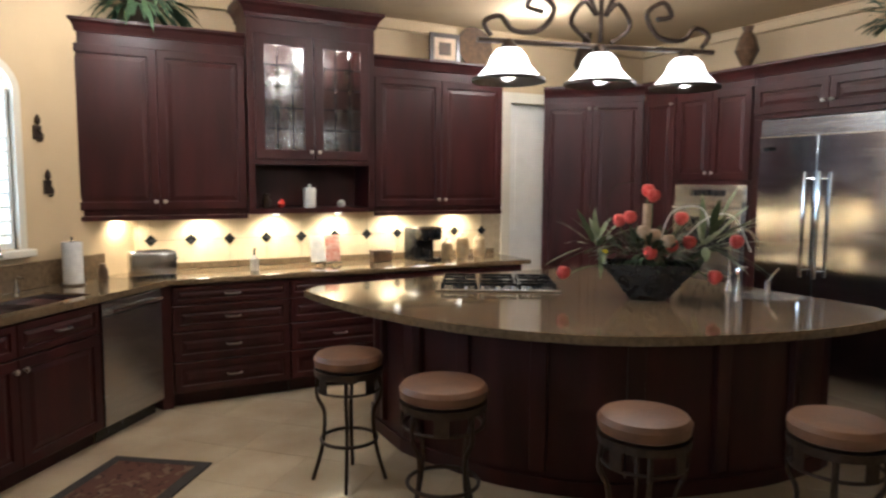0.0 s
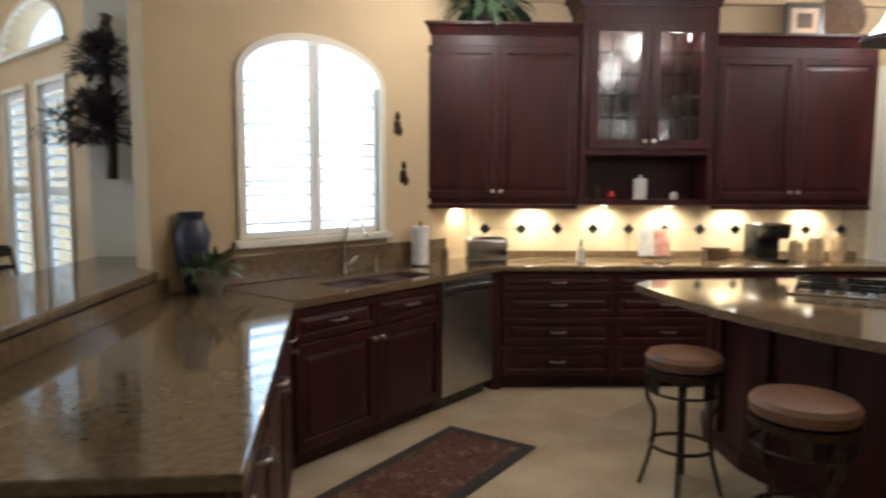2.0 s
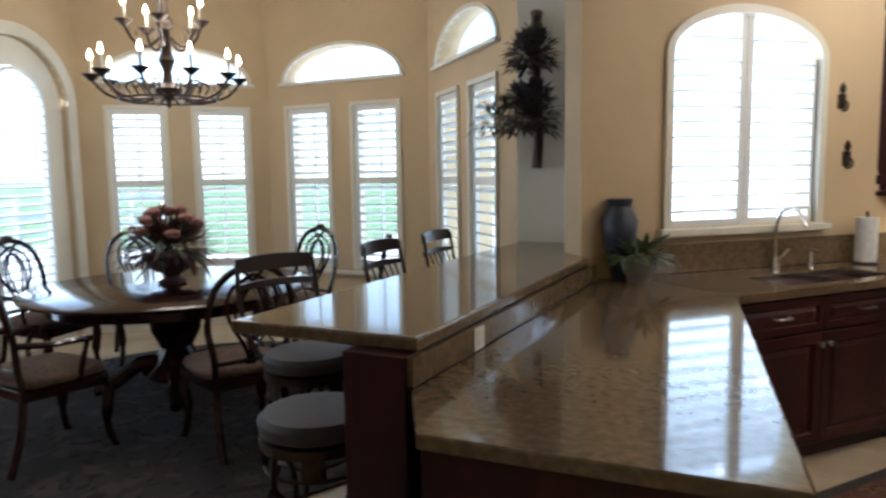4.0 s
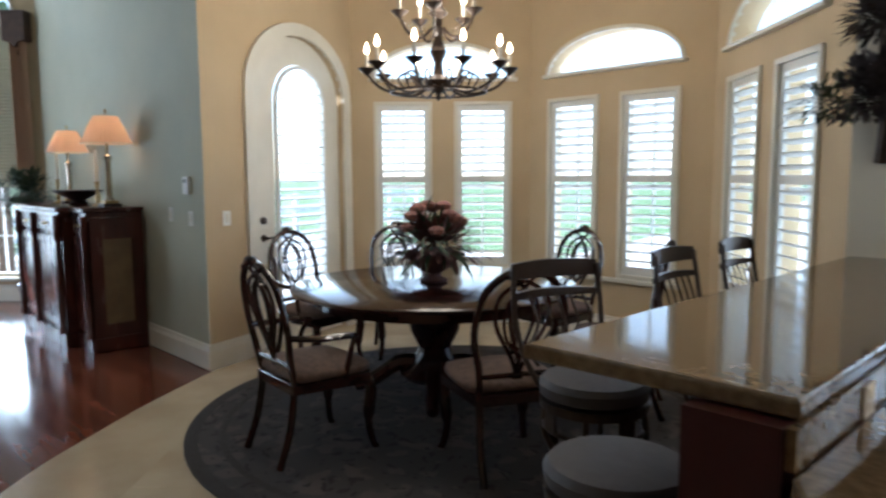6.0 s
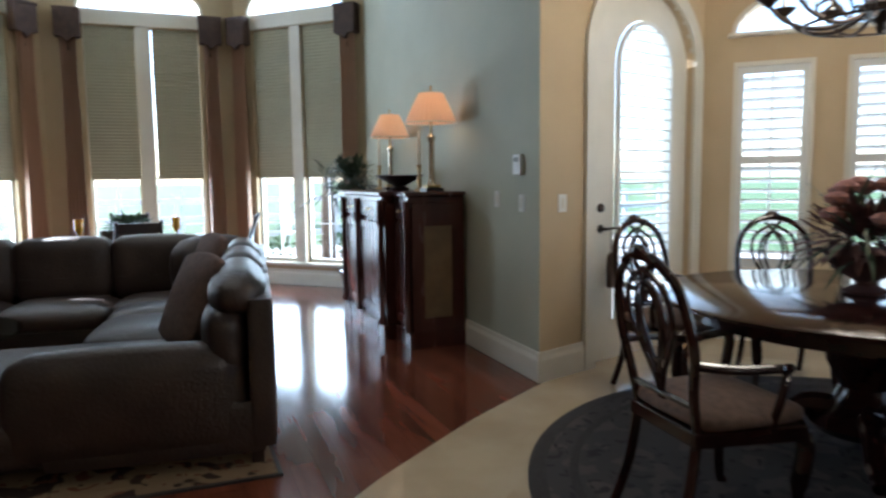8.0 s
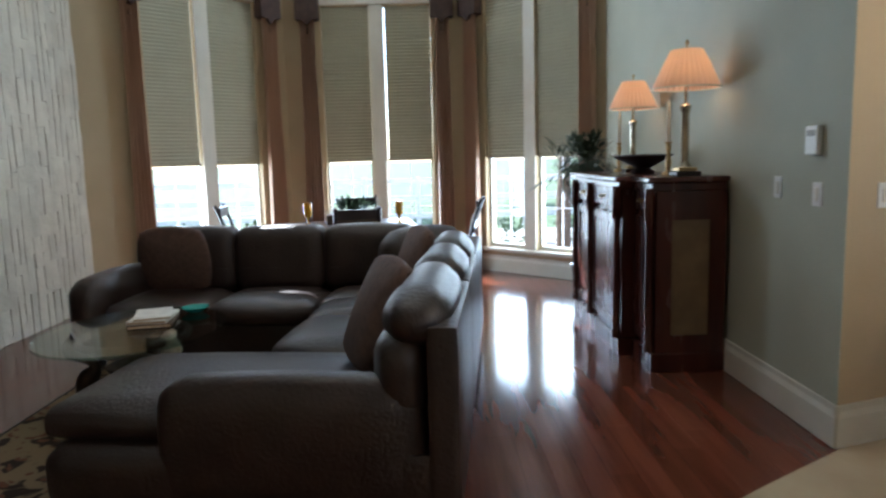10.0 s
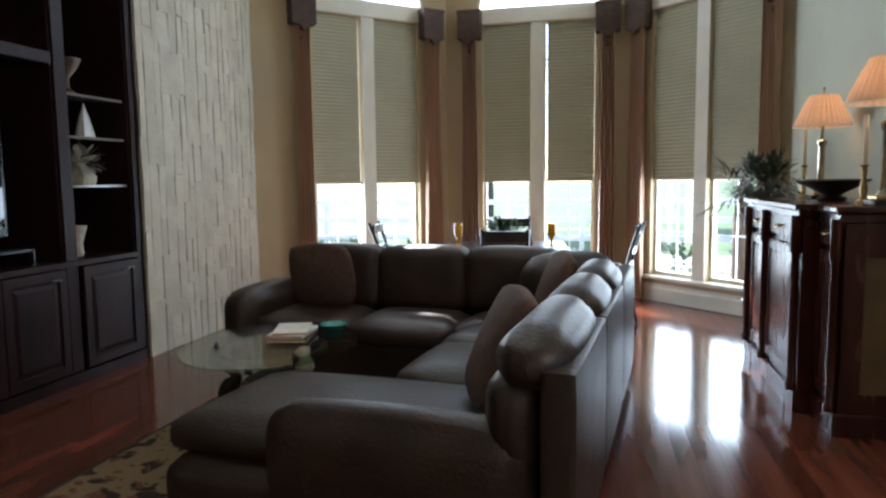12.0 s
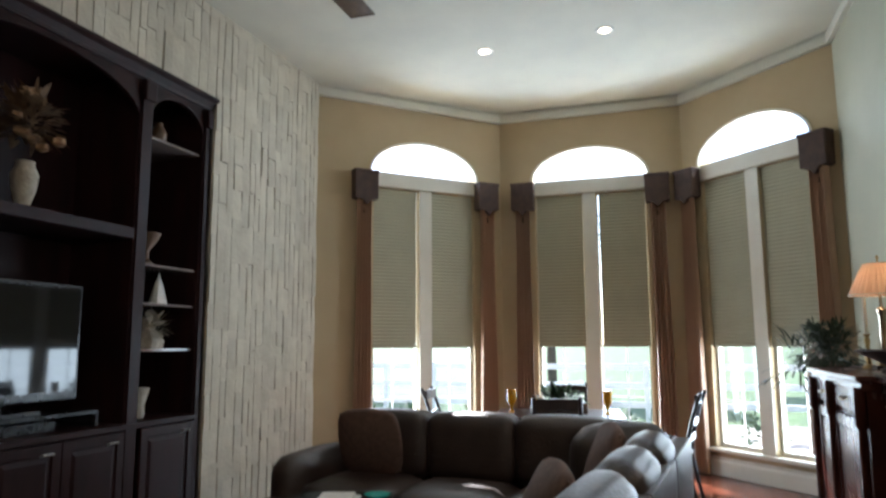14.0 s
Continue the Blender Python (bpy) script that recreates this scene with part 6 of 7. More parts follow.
centre = thing("flower_centrepiece", (TC[0] - 0.05, TC[1] + 0.04, 0.779), 0, "dark urn of dusky roses and trailing leaves on the table", "flower arrangement")
part("urn", lathe(B(), [(0.09, 0), (0.10, 0.015), (0.05, 0.04), (0.05, 0.06), (0.15, 0.12), (0.19, 0.20), (0.17, 0.21)], 24), SILK, centre, smooth=True)
foliage(centre, (0, 0, 0.24), (0.26, 0.26, 0.16), 420, 0.13, 0.018, SILK, 31)
foliage(centre, (0, 0, 0.24), (0.30, 0.30, 0.18), 160, 0.22, 0.012, FOLIAGE, 32, "trailing_leaf", droop=0.9)
rng = random.Random(9)
for k in range(16):
    a, e = rng.uniform(0, 6.28), rng.uniform(0.2, 1.4)
    p = (0.22 * math.cos(a) * math.cos(e), 0.22 * math.sin(a) * math.cos(e), 0.28 + 0.24 * math.sin(e))
    part("bloom", lathe(B(), [(0.02, -0.02), (0.05, 0.0), (0.055, 0.025), (0.03, 0.045), (0.008, 0.05)], 12, p, wave=0.12, waves=5), ROSE, centre, "dusky rose bloom", smooth=True)

# nook bar stools
nb = bar_stool((-2.12, 3.28, 0.004), -88, sh=0.74, back=True, rise=0.03, seat=CUSHION2, group="bar stools in the nook", label="bronze iron bar stool with a curved back and cloth seat")
copy_thing(nb, pose(-2.12, 3.98, 0.004, 0, 0, -88))
copy_thing(nb, pose(-2.26, 2.40, 0.004, 0, 0, -110))
low = bar_stool((-1.82, 1.86, 0.004), 30, sh=0.70, seat=CUSHION2, group="bar stools in the nook", label="backless bronze iron bar stool with a pale round cloth seat")

# chandelier
ch = thing("chandelier", (-4.38, 3.60, 0), 0, "two tier bronze chandelier with candle bulbs, scrolled arms and crystal drops", "chandelier")
CZ = 2.03
part("chain", tube(B(), [(0, 0, CZ + 0.95), (0, 0, CEIL_L)], 0.012), IRON, ch)
part("canopy", lathe(B(), [(0.02, -0.06), (0.09, -0.02), (0.10, 0)], 20, (0, 0, CEIL_L)), IRON, ch)
part("column", lathe(B(), [(0.004, 0), (0.02, 0.02), (0.02, 0.05), (0.09, 0.10), (0.10, 0.14), (0.04, 0.18), (0.03, 0.26), (0.06, 0.34), (0.03, 0.42), (0.03, 0.56), (0.07, 0.60), (0.03, 0.66), (0.02, 0.95)], 20, (0, 0, CZ)), IRON, ch, smooth=True)
for tier, (n, R, z0, cup_z) in enumerate(((10, 0.50, 0.12, 0.22), (5, 0.27, 0.50, 0.60))):
    for k in range(n):
        a = 2 * math.pi * (k + 0.3) / n
        m = Matrix.Rotation(a, 4, "Z")
        arm = part("arm", tube(B(), curve([(0.04, 0, CZ + z0), (R * 0.45, 0, CZ + z0 - 0.07), (R * 0.8, 0, CZ + z0 - 0.03), (R, 0, CZ + cup_z - 0.03)], 6), 0.011, 7), IRON, ch, smooth=True)
        arm.matrix_basis = m
        part("bobeche", lathe(B(), [(0.006, -0.045), (0.025, -0.03), (0.058, 0.0), (0.062, 0.006), (0.01, 0.004)], 14, (R, 0, CZ + cup_z)), IRON, ch, smooth=True).matrix_basis = m
        part("candle", lathe(B(), [(0.012, 0), (0.012, 0.10)], 10, (R, 0, CZ + cup_z + 0.005)), CANDLE, ch, "ivory candle sleeve").matrix_basis = m
        part("bulb", lathe(B(), [(0.008, 0), (0.017, 0.02), (0.012, 0.045), (0.002, 0.075)], 10, (R, 0, CZ + cup_z + 0.106)), BULB, ch, "lit flame bulb", smooth=True).matrix_basis = m
        for q in range(3):
            part("crystal_drop", lathe(B(), [(0.002, 0), (0.011, -0.02), (0.002, -0.045)], 6, (R - 0.03 - q * 0.045, 0, CZ + cup_z - 0.05 - q * 0.012)), CRYSTAL, ch, "crystal drop").matrix_basis = m
        if tier == 0:
            part("scroll", tube(B(), curve([(R * 0.30, 0, CZ + 0.10), (R * 0.42, 0, CZ + 0.19), (R * 0.56, 0, CZ + 0.16), (R * 0.50, 0, CZ + 0.10)], 5), 0.008, 6), IRON, ch, smooth=True).matrix_basis = m
part("hoop", tube(B(), [(0.34 * math.cos(2 * math.pi * k / 40), 0.34 * math.sin(2 * math.pi * k / 40), CZ + 0.06) for k in range(40)], 0.008, 6, closed=True), IRON, ch, smooth=True)
lamp("chandelier_lamp", "POINT", (-4.38, 3.60, CZ + 0.40), 10, (1.0, 0.82, 0.60), 0.35)
lamp("chandelier_lamp", "POINT", (-4.38, 3.60, CZ + 0.85), 6, (1.0, 0.82, 0.60), 0.2)

# swag on the pale wall
wr = thing("wall_swag", (-1.80, 4.27, 0), 0, "dark dried leaf swag hanging on the pale wall above the bar", "wall swag")
part("backing", tube(B(), curve([(0, -0.02, 1.56), (0.02, -0.05, 1.8), (0.0, -0.05, 2.15), (0.0, -0.03, 2.55)], 5), 0.035, 8), IRON, wr, smooth=True)
foliage(wr, (-0.02, -0.14, 1.86), (0.19, 0.11, 0.24), 1100, 0.07, 0.012, SWAG, 41)
foliage(wr, (0.0, -0.13, 2.24), (0.15, 0.10, 0.17), 700, 0.065, 0.012, SWAG, 42)
foliage(wr, (-0.22, -0.14, 1.84), (0.20, 0.08, 0.16), 260, 0.07, 0.008, FOLIAGE, 43, "trailing_leaf", droop=0.8)
part("bow", lathe(B(), [(0.02, 0), (0.05, 0.04), (0.03, 0.10), (0.045, 0.14), (0.01, 0.16)], 12, (0, -0.03, 2.40)), CHARGER, wr, smooth=True)


# ---- living room: switches, chest, lamps ----
SG = wall_frame(P["j"], P["k"])[0]
th = thing("thermostat", (0, 0, 0), 0, "cream alarm keypad on the sage wall", "thermostat")
th.matrix_basis = SG @ pose(0.27, 0.0, 1.44)
part("case", box(B(), -0.055, 0.055, 0.0, 0.03, -0.07, 0.07, 0.008), SHUT, th)
part("screen", box(B(), -0.035, 0.035, 0.030, 0.032, 0.02, 0.05), GREYPOT, th)
for u, z in ((0.24, 1.18), (0.62, 1.20)):
    s = thing("light_switch", (0, 0, 0), 0, "cream rocker switch plate on the sage wall", "light switch", "light switches")
    s.matrix_basis = SG @ pose(u, 0.0, z)
    part("plate", box(B(), -0.04, 0.04, 0.0, 0.006, -0.058, 0.058, 0.002), SHUT, s)
    part("rocker", box(B(), -0.016, 0.016, 0.006, 0.011, -0.033, 0.033, 0.002), TRIM, s)
s = thing("light_switch", (0, 0, 0), 0, "cream rocker switch plate on the tan wall beside the garden door", "light switch", "light switches")
s.matrix_basis = wall_frame(P["i"], P["j"])[0] @ pose(1.73, 0.0, 1.18)
part("plate", box(B(), -0.04, 0.04, 0.0, 0.006, -0.058, 0.058, 0.002), SHUT, s)
part("rocker", box(B(), -0.016, 0.016, 0.006, 0.011, -0.033, 0.033, 0.002), TRIM, s)

CH = 1.25
CX0, CX1, CYF, CYB = -9.25, -7.03, 2.06, 2.505
chest = thing("sideboard", (0, 0, 0), 0, "tall dark cherry sideboard with gold panels by the sage wall", "sideboard")
part("body", box(B(), CX0 + 0.03, CX1 - 0.03, CYF, CYB, 0.12, CH - 0.06), SIDEWOOD, chest)
part("breakfront", box(B(), CX0 + 0.42, CX1 - 0.42, CYF - 0.10, CYF, 0.12, CH - 0.06, 0.004), SIDEWOOD, chest)
part("plinth", prism(B(), [(CX0, CYB), (CX0, CYF - 0.03), (CX0 + 0.39, CYF - 0.03), (CX0 + 0.39, CYF - 0.13), (CX1 - 0.39, CYF - 0.13), (CX1 - 0.39, CYF - 0.03), (CX1, CYF - 0.03), (CX1, CYB)][::-1], -0.002, 0.13, 0.01), SIDEWOOD, chest)
part("top", prism(B(), [(CX0 - 0.02, CYB), (CX0 - 0.02, CYF - 0.06), (CX0 + 0.37, CYF - 0.06), (CX0 + 0.37, CYF - 0.16), (CX1 - 0.37, CYF - 0.16), (CX1 - 0.37, CYF - 0.06), (CX1 + 0.02, CYF - 0.06), (CX1 + 0.02, CYB)][::-1], CH - 0.035, CH, 0.01), SIDEWOOD, chest)
part("top_moulding", prism(B(), [(CX0 + 0.01, CYB), (CX0 + 0.01, CYF - 0.03), (CX0 + 0.40, CYF - 0.03), (CX0 + 0.40, CYF - 0.13), (CX1 - 0.40, CYF - 0.13), (CX1 - 0.40, CYF - 0.03), (CX1 - 0.01, CYF - 0.03), (CX1 - 0.01, CYB)][::-1], CH - 0.09, CH - 0.036, 0.01), SIDEWOOD, chest)
EM = Matrix.Translation((CX1 - 0.03, CYF, 0)) @ Matrix.Rotation(math.pi / 2, 4, "Z")
ob = part("side_frame", bars(B(), [(0.0, 0.10, 0.13, 1.16), (0.34, 0.445, 0.13, 1.16), (0.10, 0.34, 0.13, 0.24), (0.10, 0.34, 0.98, 1.16)], -0.022, 0.0), SIDEWOOD, chest)
ob.matrix_basis = EM
ob = part("side_panel", box(B(), 0.10, 0.34, -0.010, -0.001, 0.24, 0.98), GOLDPANEL, chest, "woven gold side panel")
ob.matrix_basis = EM
for x0, x1, y in ((CX1 - 0.40, CX1 - 0.05, CYF), (CX0 + 0.05, CX0 + 0.40, CYF), (CX0 + 0.50, -8.26, CYF - 0.10), (-8.22, CX1 - 0.50, CYF - 0.10)):
    o1 = part("drawer", box(B(), x0, x1, y - 0.02, y - 0.001, 1.03, 1.18, 0.006), SIDEWOOD, chest)
    p1 = part("handle", tube(B(), curve([((x0 + x1) / 2 - 0.05, y - 0.02, 1.105), ((x0 + x1) / 2 - 0.04, y - 0.045, 1.09), ((x0 + x1) / 2 + 0.04, y - 0.045, 1.09), ((x0 + x1) / 2 + 0.05, y - 0.02, 1.105)], 4), 0.006, 6), BRASS, chest, "brass drawer handle")
    h = panel_front("door", chest, 0, x1 - x0, 0, 0.82, SIDEWOOD, 0.07)
    h.matrix_basis = pose(x0, y, 0.17)
for x, y in ((CX1 - 0.44, CYF - 0.10), (CX0 + 0.44, CYF - 0.10), (-8.24, CYF - 0.10), (CX1 - 0.05, CYF - 0.0), (CX0 + 0.05, CYF - 0.0)):
    part("pilaster", lathe(B(), [(0.034, 0.13), (0.034, 0.17), (0.024, 0.19), (0.028, 0.5), (0.022, 0.95), (0.034, 0.97), (0.034, 1.18)], 12, (x, y - 0.03, 0)), SIDEWOOD, chest, smooth=True)


def table_lamp(x, y, k):
    t = thing("table_lamp", (x, y, CH), 0, "brass column table lamp with a pleated coral bell shade, lit", "table lamp", "sideboard lamps")
    t.matrix_basis = t.matrix_basis @ Matrix.Diagonal((k, k, k, 1))
    part("base", box(B(), -0.08, 0.08, -0.08, 0.08, 0.0, 0.03, 0.006), DARKWOOD, t)
    part("base_step", box(B(), -0.06, 0.06, -0.06, 0.06, 0.03, 0.055, 0.006), BRASS, t)
    part("column", lathe(B(), [(0.045, 0.055), (0.03, 0.08), (0.026, 0.10), (0.024, 0.40), (0.032, 0.42), (0.036, 0.45), (0.012, 0.47), (0.010, 0.60)], 20, wave=0.06, waves=8), CRYSTALM, t, smooth=True)
    bm = B()
    n, rows = 64, ((0.21, 0.56), (0.185, 0.62), (0.145, 0.71), (0.10, 0.80))
    rings = []
    for r, z in rows:
        rings.append([bm.verts.new((r * (1 + 0.018 * (1 if k % 2 else -1)) * math.cos(2 * math.pi * k / n), r * (1 + 0.018 * (1 if k % 2 else -1)) * math.sin(2 * math.pi * k / n), z)) for k in range(n)])
    for a, b in zip(rings, rings[1:]):
        for k in range(n):
            bm.faces.new((a[k], a[(k + 1) % n], b[(k + 1) % n], b[k]))
    part("shade", bm, LAMPSHADE, t, "pleated coral silk shade, lit")
    part("shade_trim", tube(B(), [(0.212 * math.cos(2 * math.pi * k / 32), 0.212 * math.sin(2 * math.pi * k / 32), 0.56) for k in range(32)], 0.005, 6, closed=True), CANDLE, t)
    part("finial", lathe(B(), [(0.006, 0.80), (0.005, 0.83), (0.013, 0.845), (0.004, 0.865)], 12), BRASS, t, smooth=True)
    part("bulb", lathe(B(), [(0.012, 0.60), (0.03, 0.64), (0.03, 0.67), (0.01, 0.70)], 12), BULB, t)
    lamp("table_lamp_light", "POINT", (x, y, CH + 0.655 * k), 3.6, (1.0, 0.70, 0.45), 0.05)


table_lamp(-7.20, 2.29, 0.98)
table_lamp(-8.40, 2.31, 0.9)
for x, h in ((-7.42, 0.40), (-8.62, 0.42)):
    cs = thing("candlestick", (x, 2.26, CH), 0, "slender brass candlestick with an ivory taper candle", "candlestick", "sideboard candlesticks")
    part("stick", lathe(B(), [(0.045, 0), (0.04, 0.015), (0.015, 0.03), (0.022, 0.08), (0.012, 0.14), (0.02, 0.20), (0.012, h - 0.2), (0.028, h - 0.18)], 16), BRASS, cs, smooth=True)
    part("candle", lathe(B(), [(0.014, h - 0.18), (0.012, h + 0.10)], 12), CANDLE, cs)
bw = thing("bowl", (-7.9, 2.24, CH), 0, "dark wooden footed bowl on the sideboard", "bowl")
part("bowl", lathe(B(), [(0.08, 0), (0.09, 0.02), (0.05, 0.04), (0.22, 0.13), (0.215, 0.14), (0.05, 0.06), (0.01, 0.055)], 28), DARKWOOD, bw, smooth=True)
pt2 = thing("potted_tree", (-9.42, 2.20, 0), 0, "dark leafy potted tree beside the sideboard", "potted plant")
part("pot", lathe(B(), [(0.12, 0), (0.17, 0.25), (0.19, 0.34), (0.165, 0.34)], 20), CHARGER, pt2, smooth=True)
part("trunk", tube(B(), curve([(0, 0, 0.3), (0.02, 0, 0.7), (0.05, -0.02, 1.1), (0.06, -0.04, 1.4)], 5), 0.016, 7), BARK, pt2, smooth=True)
foliage(pt2, (0.10, -0.06, 1.32), (0.36, 0.28, 0.28), 1500, 0.075, 0.011, FOLIAGE, 51, droop=0.7)
foliage(pt2, (-0.04, -0.26, 1.2), (0.22, 0.24, 0.30), 60, 0.20, 0.012, FOLIAGE, 52, "trailing_leaf", droop=0.8)

# ---- sectional sofa ----
SM = Matrix.Translation((-5.13, 0.74, 0.016)) @ Matrix.Rotation(radians(174), 4, "Z")
sofa = thing("sectional_sofa", (0, 0, 0), 0, "large dark brown leather sectional sofa with a puffed chaise", "sofa")
sofa.matrix_basis = SM


def soft(name, x0, x1, y0, y1, z0, z1, puff=0.03, round_=0.3, m=None, n=7, label="", material=None):
    return part(name, pad(B(), x0, x1, y0, y1, z0, z1, puff, n, round_, m), material or LEATHER, sofa, label, smooth=True)


soft("base", 0.03, 2.92, 0.05, 1.02, 0.05, 0.32, 0.0, 0.12)
soft("base", 2.06, 3.0, 1.0, 2.78, 0.05, 0.32, 0.0, 0.12)
soft("chaise_base", 0.05, 1.0, 0.95, 1.66, 0.05, 0.31, 0.01, 0.3)
soft("chaise_seat", 0.16, 1.02, 0.36, 1.72, 0.28, 0.435, 0.03, 0.42, n=9)
soft("seat", 1.03, 1.72, 0.36, 1.06, 0.29, 0.46, 0.03, 0.4)
soft("seat", 1.73, 2.22, 0.36, 1.06, 0.29, 0.46, 0.03, 0.4)
soft("corner_seat", 2.12, 2.68, 0.34, 1.10, 0.29, 0.46, 0.03, 0.35)
soft("seat", 2.02, 2.66, 1.11, 1.84, 0.29, 0.46, 0.03, 0.4)
soft("seat", 2.02, 2.66, 1.85, 2.56, 0.29, 0.46, 0.03, 0.4)
soft("arm", 0.02, 0.24, 0.16, 1.16, 0.08, 0.575, 0.025, 0.40, n=9)
soft("arm", 2.0, 2.95, 2.55, 2.83, 0.10, 0.62, 0.03, 0.42, n=9)
soft("back_frame", 0.02, 0.98, 0.0, 0.13, 0.08, 0.80, 0.0, 0.2)
soft("back_frame", 0.985, 1.95, 0.0, 0.13, 0.08, 0.80, 0.0, 0.2)
soft("back_frame", 1.955, 2.90, 0.0, 0.13, 0.08, 0.80, 0.0, 0.2)
soft("back_frame", 2.88, 3.02, 0.10, 2.76, 0.08, 0.80, 0.0, 0.2)
for x0, x1 in ((0.05, 0.92), (0.93, 1.62), (1.63, 2.28)):
    soft("back_cushion", x0, x1, 0.12, 0.33, 0.42, 0.76, 0.02, 0.42)
    soft("head_cushion", x0, x1, 0.05, 0.29, 0.69, 0.90, 0.025, 0.46)
for y0, y1 in ((0.50, 1.18), (1.19, 1.87), (1.88, 2.58)):
    soft("back_cushion", 2.66, 2.93, y0, y1, 0.42, 0.90, 0.018, 0.26, n=9)
    part("seam", tube(B(), [(2.655, y0 + 0.05, 0.60), (2.645, (y0 + y1) / 2, 0.60), (2.655, y1 - 0.05, 0.60)], 0.004, 6), LEATHER, sofa)
cm2 = Matrix.Translation((2.60, 0.42, 0)) @ Matrix.Rotation(radians(-45), 4, "Z")
soft("corner_cushion", -0.34, 0.34, -0.15, 0.15, 0.44, 0.88, 0.03, 0.42, m=cm2)
for x, y in ((0.1, 0.1), (0.1, 1.4), (0.9, 1.4), (2.85, 0.12), (2.15, 2.68), (2.85, 2.68)):
    part("foot", box(B(), x - 0.03, x + 0.03, y - 0.03, y + 0.03, -0.004, 0.07, 0.004), DARKWOOD, sofa)
for k, (x, y, a, b, s) in enumerate(((0.62, 0.50, 24, 25, 0.46), (1.95, 0.50, 20, 20, 0.46), (2.46, 2.20, 16, -86, 0.44))):
    pw = thing("throw_pillow", (0, 0, 0), 0, "square dark brown woven throw pillow leaning on the leather sofa", "pillow", "throw pillows")
    pw.matrix_basis = SM @ pose(x, y, 0.50, 0, 0, b) @ Matrix.Rotation(radians(a), 4, "X")
    part("cushion", pad(B(), -s / 2, s / 2, -0.045, 0.045, 0.0, s, 0.035, 7, 0.3), PILLOW, pw, smooth=True)
    part("piping", tube(B(), [(-s / 2, 0, 0.01), (s / 2, 0, 0.01), (s / 2, 0, s - 0.01), (-s / 2, 0, s - 0.01)], 0.006, 6, closed=True), CHARGER, pw)

ar = thing("area_rug", (0, 0, 0.0), 0, "cream rug with dark floral scrolls below the sofa", "rug")
RX0, RX1, RY0, RY1 = -8.2, -5.06, -1.64, 0.72
part("field", box(B(), RX0 + 0.12, RX1 - 0.12, RY0 + 0.12, RY1 - 0.12, -0.003, 0.0125), RUGFLORAL, ar)
bm = B()
box(bm, RX0, RX1, RY0, RY0 + 0.12, -0.003, 0.0115)
box(bm, RX0, RX1, RY1 - 0.12, RY1, -0.003, 0.0115)
box(bm, RX0, RX0 + 0.12, RY0 + 0.12, RY1 - 0.12, -0.003, 0.0115)
box(bm, RX1 - 0.12, RX1, RY0 + 0.12, RY1 - 0.12, -0.003, 0.0115)
part("border", bm, RUGFLORAL, ar)
bm = B()
box(bm, RX0 - 0.02, RX1 + 0.02, RY0 - 0.02, RY0, -0.003, 0.012)
box(bm, RX0 - 0.02, RX1 + 0.02, RY1, RY1 + 0.02, -0.003, 0.012)
box(bm, RX0 - 0.02, RX0, RY0, RY1, -0.003, 0.012)
box(bm, RX1, RX1 + 0.02, RY0, RY1, -0.003, 0.012)
part("binding", bm, RUG1, ar)

ct = thing("coffee_table", (-6.72, -1.08, 0.012), 0, "oval glass coffee table on a carved stone and bronze base", "coffee table")
GT = 0.46
bm = B()
prism(bm, [(0.60 * math.cos(2 * math.pi * k / 48), 0.50 * math.sin(2 * math.pi * k / 48)) for k in range(48)], GT - 0.015, GT, 0.004)
part("glass_top", bm, TABLEGLASS, ct, "clear greenish glass top", smooth=True)
for q in range(3):
    a = 2.1 * q + 0.6
    pts = curve([(0.05 * math.cos(a), 0.05 * math.sin(a), 0.10), (0.20 * math.cos(a), 0.20 * math.sin(a), 0.03), (0.30 * math.cos(a + 0.3), 0.30 * math.sin(a + 0.3), 0.14), (0.22 * math.cos(a + 0.5), 0.22 * math.sin(a + 0.5), 0.28), (0.34 * math.cos(a + 0.4), 0.34 * math.sin(a + 0.4), 0.40), (0.30 * math.cos(a + 0.4), 0.30 * math.sin(a + 0.4), GT - 0.02)], 5)
    part("carved_leg", tube(B(), pts, [0.06 - 0.03 * abs(math.sin(i * 0.5)) for i in range(len(pts))], 9), IRON if q else PALESTONE, ct, smooth=True)
part("base_block", lathe(B(), [(0.20, 0.0), (0.22, 0.03), (0.14, 0.07), (0.10, 0.16), (0.16, 0.24), (0.06, 0.30)], 14, wave=0.15, waves=5), IRON, ct, smooth=True)
part("top_ring", tube(B(), [(0.33 * math.cos(2 * math.pi * k / 32), 0.29 * math.sin(2 * math.pi * k / 32), GT - 0.045) for k in range(32)], 0.022, 8, closed=True), IRON, ct, smooth=True)
for k, (h0, h1, t, s) in enumerate(((0.0, 0.022, 12, 1.0), (0.0225, 0.042, 6, 0.92), (0.0425, 0.058, 18, 0.86))):
    bk = thing("book", (-6.86, -1.02, GT + 0.013), t, "cream covered magazine stacked on the glass table", "book", "books on the glass table")
    part("cover", box(B(), -0.17 * s, 0.17 * s, -0.12 * s, 0.12 * s, h0, h1, 0.003), PAPER if k else CHARGER, bk)
    part("pages", box(B(), -0.165 * s, 0.172 * s, -0.115 * s, 0.115 * s, h0 + 0.004, h1 - 0.004), CREAMROSE, bk)
gb = thing("glass_bowl", (-7.12, -0.86, GT + 0.012), 0, "small teal glass dish on the glass table", "dish")
part("dish", lathe(B(), [(0.03, 0), (0.06, 0.01), (0.09, 0.035), (0.085, 0.036), (0.05, 0.015)], 24), TEAL, gb, smooth=True)

